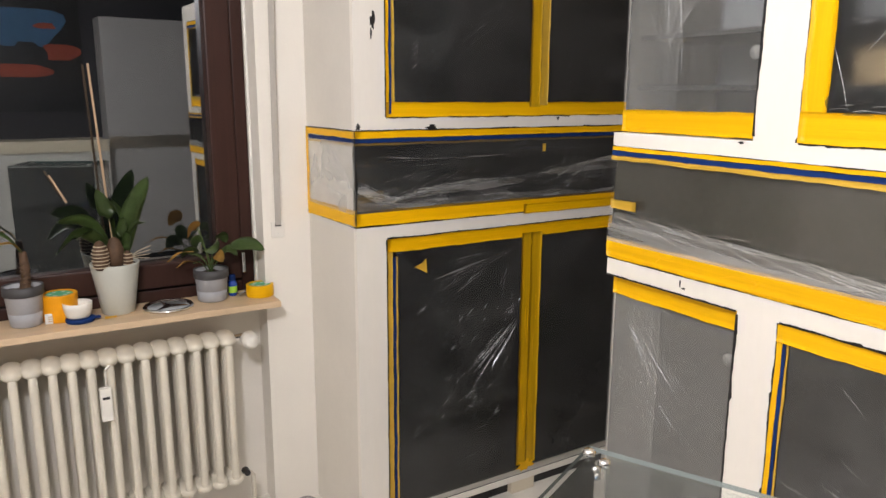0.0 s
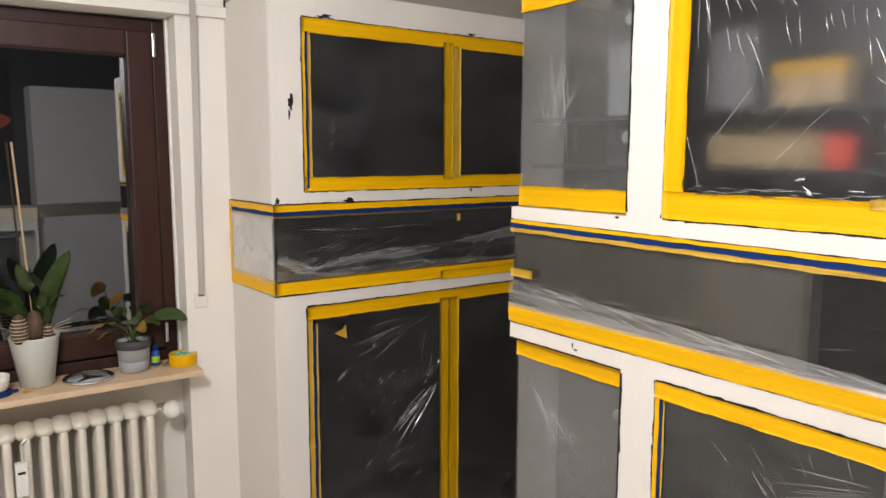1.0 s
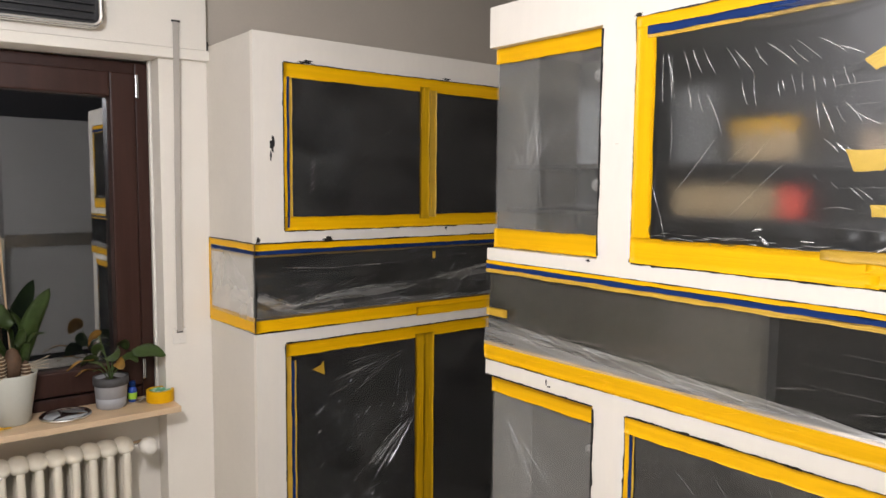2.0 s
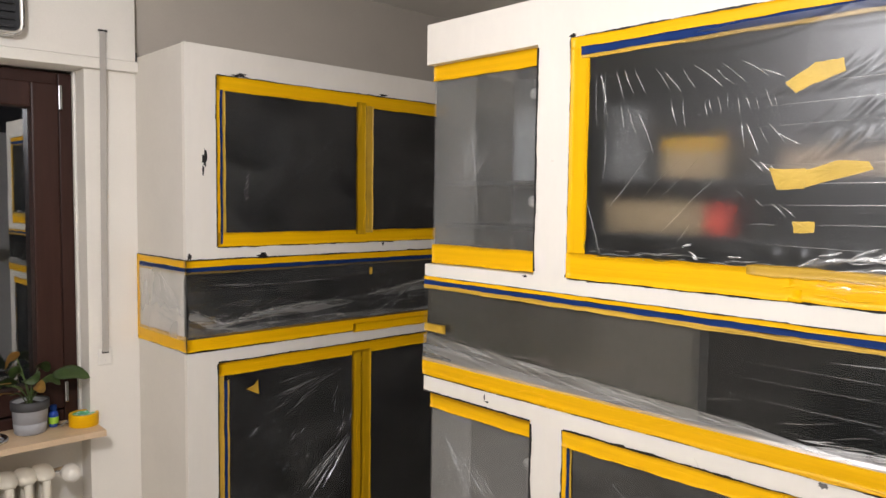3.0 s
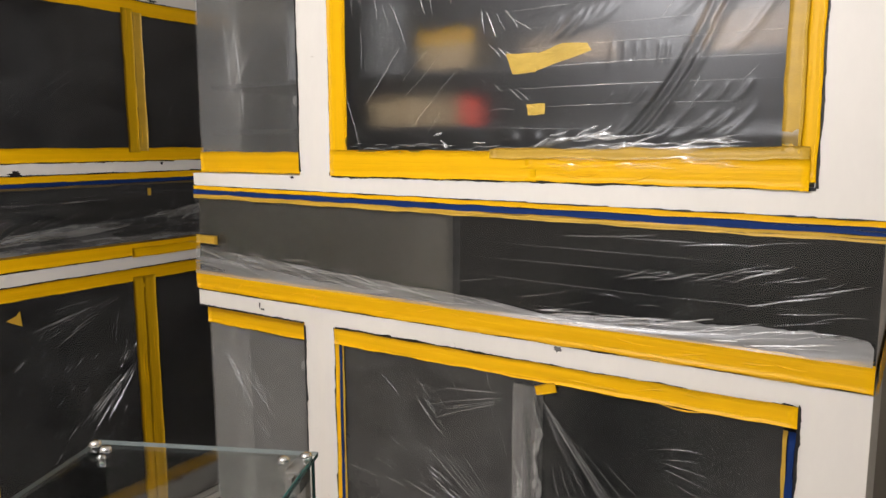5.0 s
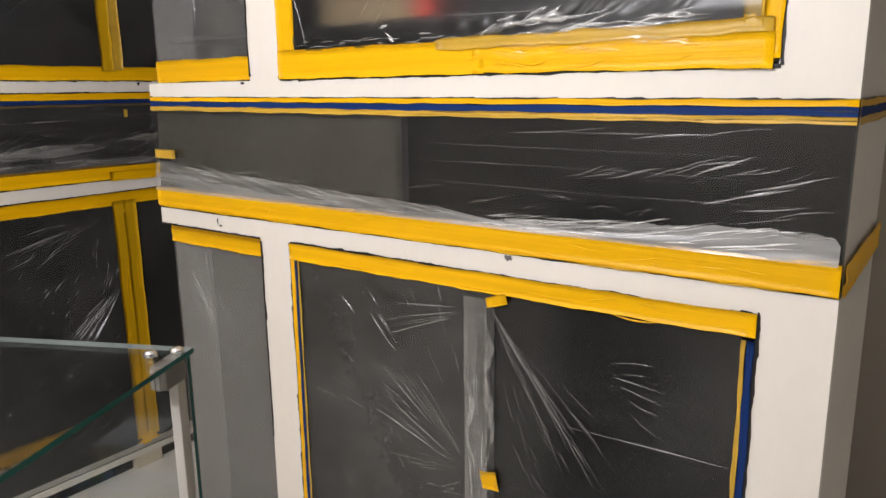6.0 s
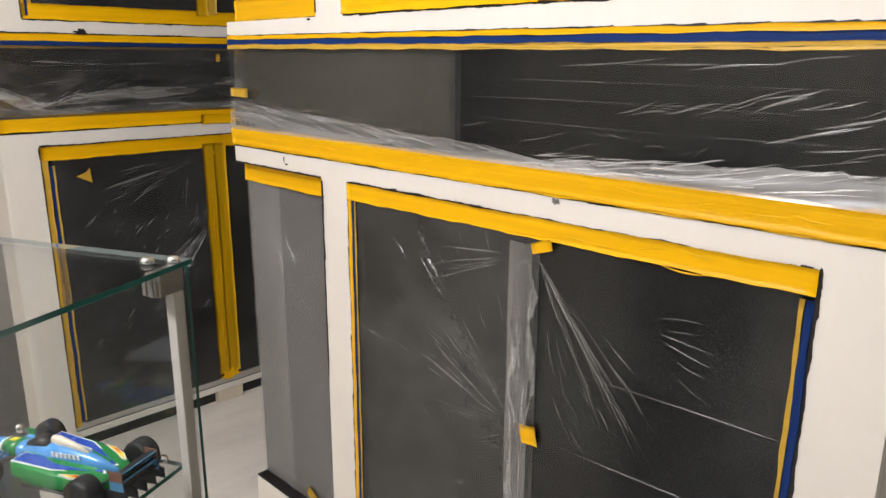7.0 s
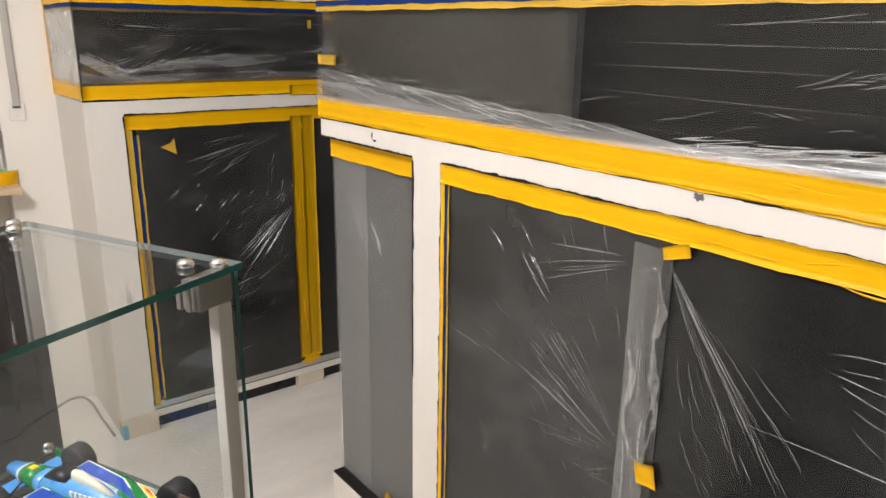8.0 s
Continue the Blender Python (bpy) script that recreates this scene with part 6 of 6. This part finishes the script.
def leaf(name, line, wide, mat, parent, fold=0.3, tip=0.9, turn=0.0):
    """A leaf blade along a line of points, folded along its midrib."""
    pts = smooth_line(line, 6)
    bm = bmesh.new()
    rows = []
    n = len(pts)
    for i, p in enumerate(pts):
        s = i / (n - 1)
        d = (pts[min(i + 1, n - 1)] - pts[max(i - 1, 0)]).normalized()
        side = d.cross(Vector((0, 0, 1)))
        if side.length < 0.2:
            side = Vector((1, 0, 0))
        side = Matrix.Rotation(turn, 3, d) @ side.normalized()
        up = side.cross(d)
        w = wide * (math.sin(math.pi * min(1, s * 0.93 + 0.06)) ** 0.6) * (1 - 0.25 * s * tip)
        if i == n - 1:
            w *= 0.15
        rows.append([bm.verts.new(p + side * (k * w / 2) + up * (fold * abs(k) ** 1.5 * w / 2) + up * 0.002 * math.sin(8 * s + 3 * k)) for k in (-1, -0.6, 0, 0.6, 1)])
    for a, b in zip(rows, rows[1:]):
        for k in range(4):
            bm.faces.new((a[k], a[k + 1], b[k + 1], b[k]))
    bmesh.ops.solidify(bm, geom=bm.faces[:], thickness=0.0012)
    return part(name, bm, mat, parent, smooth=True)


# left small pot with a cut stem
p1, c, h = pot("plant_pot", -0.886, 0.020, 0.055, 0.044, 0.122, POTGREY, "grey matt plant pot with a cut brown stem", POTRIM, True)
st = [c + Vector((0.005, 0, h - 0.02)), c + Vector((0.012, 0, h + 0.04)), c + Vector((0.010, 0.004, h + 0.105))]
part("stem", tube(bmesh.new(), smooth_line(st, 5), [0.017, 0.016, 0.015, 0.014, 0.013, 0.013, 0.014, 0.013, 0.012, 0.011, 0.010], 12), STEM, p1, "ringed brown stem", smooth=True)
for k in range(6):
    z = h + 0.012 * k + 0.01
    part("leaf_scar", lathe(bmesh.new(), [(0.0165 - 0.0006 * k, -0.0012), (0.0178 - 0.0006 * k, 0.0), (0.0165 - 0.0006 * k, 0.0012)], c + Vector((0.010, 0, z)), "z", 14), STEM, p1)
leaf("leaf", [c + Vector((0.01, 0, h + 0.10)), c + Vector((-0.02, -0.01, h + 0.135)), c + Vector((-0.10, -0.02, h + 0.125))], 0.018, LEAFOLD, p1)
leaf("leaf", [c + Vector((0.01, 0, h + 0.10)), c + Vector((-0.05, 0.01, h + 0.16)), c + Vector((-0.15, 0.02, h + 0.155))], 0.05, LEAF, p1)
# orange tape roll, cup, saucer lid behind it


def tape_roll(name, x, y, r, w, label, mat=None):
    c = W(x, y, SZ)
    ob = root(name, c, label, "tape roll")
    part("roll", lathe(bmesh.new(), [(r * 0.78, 0.0005), (r - 0.001, 0.0), (r, 0.002), (r, w - 0.002), (r - 0.001, w), (r * 0.785, w), (r * 0.78, w - 0.006), (0.0, w - 0.006)], c, "z", 40), mat or YELLOW, ob, smooth=False)
    part("core", lathe(bmesh.new(), [(r * 0.775, 0.001), (r * 0.775, w - 0.003), (r * 0.70, w - 0.0015), (r * 0.2, w - 0.004), (0.0, w - 0.004)], c, "z", 40), GREENCORE, ob, "printed green and white core")
    for k in range(6):
        a = 1.05 * k
        q = c + Vector((0.52 * r * math.cos(a), 0.52 * r * math.sin(a), w - 0.0022))
        part("print_bar", boxes(((q.x - 0.005, q.y - 0.003, q.z - 0.0005), (q.x + 0.005, q.y + 0.003, q.z + 0.0006))), CARWHITE, ob)
    return ob


GREENCORE = surface("green_core", (0.10, 0.42, 0.22), 0.3, 0.5, 60.0, 200, 0.1)
tape_roll("tape_roll", -0.790, 0.036, 0.052, 0.084, "orange-yellow masking tape roll standing on the sill", ORANGE)
tape_roll("tape_roll", -0.166, 0.005, 0.047, 0.042, "yellow masking tape roll with a green printed core")
c = W(-0.815, -0.005, SZ)
tag = root("paper_tag", c, "small white printed tag", "tag")
part("card", boxes(((c.x - 0.022, c.y - 0.004, c.z), (c.x + 0.022, c.y + 0.004, c.z + 0.032)), bevel=0.002), CARWHITE, tag)
for k in range(3):
    part("print_bar", boxes(((c.x - 0.014, c.y - 0.0052, c.z + 0.007 + 0.007 * k), (c.x + 0.012 - 0.006 * k, c.y - 0.0041, c.z + 0.010 + 0.007 * k))), PINKBOX, tag)
c = W(-0.745, -0.020, SZ)
lid = root("blue_lid", c, "dark blue plastic lid under a white cup", "lid")
part("disc", lathe(bmesh.new(), [(0.040, 0.0), (0.042, 0.003), (0.042, 0.011), (0.039, 0.014), (0.0, 0.014)], c + Vector((0.004, 0, 0)), "z", 32), BLUE, lid, smooth=True)
part("tab", boxes(((c.x + 0.03, c.y - 0.016, c.z + 0.006), (c.x + 0.062, c.y + 0.004, c.z + 0.011)), bevel=0.002), BLUE, lid)
cup = root("white_cup", c + Vector((0, 0, 0.0145)), "white translucent plastic cup with a label", "cup")
part("bowl", lathe(bmesh.new(), [(0.030, 0.0), (0.036, 0.006), (0.041, 0.030), (0.042, 0.047), (0.040, 0.048), (0.038, 0.03), (0.033, 0.009), (0.0, 0.006)], c + Vector((0, 0, 0.0145)), "z", 36), WHITEPL, cup, smooth=True)
c = W(-0.655, -0.03, SZ)
sheet("tape_crumb", [c + Vector(v) for v in ((-0.018, -0.008, 0.001), (0.0, -0.010, 0.004), (0.016, -0.004, 0.001), (0.018, 0.006, 0.004), (0.0, 0.010, 0.002), (-0.016, 0.006, 0.005))], [(0, 1, 4, 5), (1, 2, 3, 4)], YELLOW)
tagged(bpy.data.objects["tape_crumb"], "crumpled scrap of yellow tape on the sill", "tape scrap")

# orchid in the pale pot
p2, c, h = pot("orchid_pot", -0.624, 0.030, 0.0745, 0.050, 0.166, POTWHITE, "pale tapered ceramic pot with an orchid")
for x0, z0, xm, zm, x, y, z, w, t in ((0.022, 0.040, 0.060, 0.150, 0.114, -0.03, 0.272, 0.066, -1.15), (0.006, 0.060, -0.006, 0.140, -0.036, -0.01, 0.238, 0.056, 1.2), (-0.008, 0.075, -0.070, 0.128, -0.152, 0.0, 0.142, 0.066, 0.75),
                                     (-0.006, 0.080, -0.090, 0.100, -0.166, -0.05, 0.052, 0.074, 0.60), (0.035, 0.080, 0.062, 0.112, 0.094, -0.04, 0.128, 0.026, -0.5), (0.014, 0.050, 0.022, 0.105, 0.034, -0.05, 0.150, 0.036, -1.1),
                                     (-0.020, 0.070, -0.060, 0.104, -0.108, -0.06, 0.094, 0.034, 0.5), (0.026, 0.030, 0.034, 0.070, 0.046, -0.05, 0.100, 0.030, -1.0), (0.030, 0.060, 0.030, 0.130, 0.010, 0.03, 0.200, 0.046, 1.0)):
    leaf("leaf", [c + Vector((x0, -0.01, h + z0 - 0.04)), c + Vector((xm, y * 0.5, h + zm)), c + Vector((x, y, h + z))], w, LEAF, p2, 0.26, 0.1, t)
part("flower_stick", tube(bmesh.new(), [c + Vector((0.005, 0.01, h - 0.02)), c + Vector((-0.022, 0.035, h + 0.618))], 0.0036, 8), STICK, p2, "bamboo support stick")
part("flower_stick", tube(bmesh.new(), [c + Vector((-0.120, 0.0, h + 0.200)), c + Vector((-0.160, 0.01, h + 0.285))], 0.0034, 8), STICK, p2, "bamboo support stick")
for dx, dy, ww, hh in ((-0.045, -0.045, 0.025, 0.095), (0.035, -0.040, 0.015, 0.055)):
    cone = part("bulb", lathe(bmesh.new(), [(ww * 0.6, 0.0), (ww, 0.02), (ww * 0.95, hh * 0.6), (ww * 0.5, hh * 0.92), (0, hh)], c + Vector((dx, dy, h - 0.012)), "z", 16), STEM, p2, "brown bulb with pale rings", smooth=True)
    for k in range(int(hh / 0.012)):
        z = 0.010 + 0.011 * k
        rr = ww * (1.0 if z < hh * 0.6 else 1.0 - 0.55 * (z - hh * 0.6) / (hh * 0.4)) + 0.0008
        part("ring", lathe(bmesh.new(), [(rr, -0.0011), (rr + 0.0010, 0), (rr, 0.0011)], c + Vector((dx, dy, h - 0.012 + z)), "z", 14), STRIPE, cone)
part("bulb", lathe(bmesh.new(), [(0.018, 0.0), (0.026, 0.02), (0.026, 0.06), (0.016, 0.09), (0, 0.10)], c + Vector((0.0, -0.03, h - 0.012)), "z", 16), STEM, p2, "brown bulb", smooth=True)
for k in range(4):
    part("air_root", tube(bmesh.new(), smooth_line([c + Vector((0.03, -0.02, h + 0.002)), c + Vector((0.06, -0.04 + 0.008 * k, h + 0.014 + 0.004 * k)), c + Vector((0.098 + 0.004 * k, -0.05 + 0.012 * k, h + 0.012 + 0.011 * k))], 4), 0.0012, 6), STRIPE, p2, smooth=True)

# small plant with yellowing leaves
p3, c, h = pot("plant_pot", -0.325, 0.030, 0.056, 0.048, 0.107, POTGREY, "grey matt plant pot with a wilting green and orange plant", POTRIM, True)
for k, (x, y, z, w, m, t) in enumerate(((0.125, -0.04, 0.075, 0.062, LEAF, 0.7), (-0.055, -0.02, 0.150, 0.056, LEAFOLD, 0.9), (-0.110, -0.05, 0.070, 0.016, LEAFOLD, 0.0), (-0.085, -0.02, 0.030, 0.018, LEAFOLD, 0.2), (0.015, -0.06, 0.050, 0.044, LEAFOLD, 0.8),
                                        (-0.035, 0.01, 0.095, 0.070, LEAF, 0.6), (0.045, 0.01, 0.105, 0.050, LEAF, -0.6), (-0.070, 0.0, 0.060, 0.056, LEAF, 0.7), (0.0, -0.03, 0.075, 0.066, LEAF, 0.5), (0.06, -0.03, 0.06, 0.05, LEAF, 0.4))):
    a = c + Vector((0.006 * (k % 3 - 1), 0.0, h - 0.012))
    b = c + Vector((x * 0.7, y * 0.7, h + z))
    e = c + Vector((x * 1.25, y * 1.25, h + z * 0.85))
    part("stalk", tube(bmesh.new(), smooth_line([a, a.lerp(b, 0.5) + Vector((0, 0, 0.02)), b], 4), 0.0018, 6), LEAF, p3, smooth=True)
    leaf("leaf", [b - (e - b) * 0.3, b.lerp(e, 0.5) + Vector((0, 0, 0.012)), e + (e - b) * 0.25], w, m, p3, 0.2, 0.6, t)
# chrome ring emblem lying flat
c = W(-0.475, 0.005, SZ)
star = root("chrome_emblem", c, "round chrome emblem lying flat on the sill", "emblem")
part("ring", lathe(bmesh.new(), [(0.066, 0.001), (0.070, 0.008), (0.076, 0.010), (0.080, 0.006), (0.080, 0.001), (0.066, 0.001)], c, "z", 48), CHROME, star, smooth=True)
part("disc", lathe(bmesh.new(), [(0.066, 0.0), (0.066, 0.003), (0.0, 0.004)], c, "z", 40), PALEBOX, star, "dull grey disc", smooth=True)
for k in range(3):
    a = radians(90 + 120 * k + 12)
    v, s = Vector((math.cos(a), math.sin(a), 0)), Vector((-math.sin(a), math.cos(a), 0))
    bm = bmesh.new()
    q = [bm.verts.new(c + p) for p in (s * 0.014 + Vector((0, 0, 0.004)), -s * 0.014 + Vector((0, 0, 0.004)), v * 0.067 + Vector((0, 0, 0.006)), Vector((0, 0, 0.013)))]
    for f in ((0, 1, 3), (1, 2, 3), (2, 0, 3), (0, 2, 1)):
        bm.faces.new([q[i] for i in f])
    part("spoke", bm, CHROME, star)
# small bottle and wire clutter by the plant
c = W(-0.250, 0.048, SZ)
bottle = root("small_bottle", c, "small blue bottle with a green label", "bottle")
part("body", lathe(bmesh.new(), [(0.012, 0), (0.015, 0.003), (0.015, 0.045), (0.010, 0.055)], c, "z", 20), CARBLUE, bottle, smooth=True)
part("label", lathe(bmesh.new(), [(0.0154, 0.012), (0.0158, 0.013), (0.0158, 0.034), (0.0154, 0.035)], c, "z", 20), surface("lime_label", (0.35, 0.62, 0.05), 0.1), bottle, "lime green label")
part("cap", lathe(bmesh.new(), [(0.010, 0.055), (0.011, 0.057), (0.011, 0.073), (0.009, 0.075), (0.0, 0.075)], c, "z", 16), BLUE, bottle, "blue cap")
c = W(-0.222, 0.020, SZ)
wire = root("wire_clutter", c, "tangle of thin brown wire", "wire")
r = random.Random(4)
for k in range(4):
    pts = [c + Vector((r.uniform(-0.022, 0.03), r.uniform(-0.015, 0.025), 0.003 + r.uniform(0, 0.02))) for _ in range(5)]
    part("strand", tube(bmesh.new(), smooth_line(pts, 5), 0.0016, 6), STEM if k % 2 else CABLE, wire, smooth=True)
# bracket under the sill
for x in (-0.42, -0.475):
    part("bracket", boxes(((x, -0.02, 0.770), (x + 0.022, 0.05, 0.7895)), place=W, bevel=0.003), CHROME)
    tagged(bpy.data.objects["bracket" if x == -0.42 else "bracket.001"], "small metal bracket under the sill", "bracket")

# cable on the floor by the cabinet
cable = root("cable", (0.95, 2.38, 0), "grey cable lying on the floor along the wall", "cable")
line = [(1.00, 2.12, 0.005), (0.995, 2.25, 0.006), (0.985, 2.40, 0.022), (0.94, 2.43, 0.03), (0.86, 2.42, 0.006), (0.78, 2.36, 0.005), (0.72, 2.30, 0.005), (0.55, 2.32, 0.005), (0.2, 2.30, 0.005)]
part("lead", tube(bmesh.new(), smooth_line(line, 6), 0.0042, 8), CABLE, cable, smooth=True)

# ---------------------------------------------------------------- behind the camera
lamp = root("ceiling_lamp", (LAMP[0], LAMP[1], H), "round white pendant globe lamp, lit", "ceiling lamp")
part("mount", lathe(bmesh.new(), [(0.05, -0.0005), (0.055, -0.008), (0.05, -0.03), (0.008, -0.034), (0.008, LAMP[2] + 0.130 - H)], (LAMP[0], LAMP[1], H), "z", 30), WHITEPL, lamp, smooth=True)
globe = part("globe", lathe(bmesh.new(), [(0.03, 0.128)] + [(0.132 * math.cos(radians(a)), 0.132 * math.sin(radians(a))) for a in range(75, -90, -15)] + [(0.0, -0.132)], LAMP, "z", 32), LAMPGLASS, lamp, "glowing white globe", smooth=True)
globe.visible_shadow = False
ward = root("wardrobe", (1.62, Y0 + 0.2, 0), "tall grey wardrobe with a level metal strip", "wardrobe")
part("body", boxes(((1.16, Y0 + 0.002, 0.05), (2.40, Y0 + 0.30, 2.16)), bevel=0.004), surface("grey_lacquer", (0.46, 0.46, 0.46), 0.05, 0.5), ward)
part("plinth", boxes(((1.17, Y0 + 0.002, 0.0), (2.39, Y0 + 0.28, 0.05))), BLACK, ward)
part("handle_strip", boxes(((1.16, Y0 + 0.3005, 1.03), (2.40, Y0 + 0.312, 1.14)), bevel=0.002), ALU, ward, "level metal strip")
board = root("sideboard", (0.0, Y0 + 0.25, 0), "low grey sideboard with a pale metal edge", "sideboard")
part("body", boxes(((-1.6, Y0 + 0.002, 0.0), (1.14, Y0 + 0.40, 1.02)), bevel=0.004), surface("pale_grey_front", (0.64, 0.65, 0.62), 0.05, 0.5), board)
part("top_edge", boxes(((-1.6, Y0 + 0.002, 1.021), (1.14, Y0 + 0.42, 1.12)), bevel=0.004), CARCREAM, board, "pale metal top edge")
poster = root("poster", (0.55, Y0 + 0.01, 1.9), "dark poster with an abstract blue and red shape", "poster")
part("sheet", boxes(((-0.25, Y0 + 0.002, 1.35), (1.05, Y0 + 0.012, 2.40)), bevel=0.001), CARBLACK, poster)
for k, (x, z, w, h2, m) in enumerate(((0.60, 2.06, 0.38, 0.26, PRINTBLUE), (0.88, 1.86, 0.17, 0.11, PRINTRED), (0.56, 1.70, 0.26, 0.09, PRINTRED), (0.62, 1.88, 0.14, 0.10, CARBLACK), (0.78, 2.08, 0.10, 0.04, PRINTRED))):
    verts = [(x, Y0 + 0.0126 + 0.0006 * k, z)] + [(x + w * (0.8 + 0.2 * math.sin(3 * a + k)) * math.cos(a), Y0 + 0.0124 + 0.0006 * k, z + h2 * (0.8 + 0.2 * math.cos(2 * a)) * math.sin(a)) for a in [2 * math.pi * i / 24 for i in range(24)]]
    sheet("print", verts, [(0, 1 + i, 1 + (i + 1) % 24) for i in range(24)], m, poster)
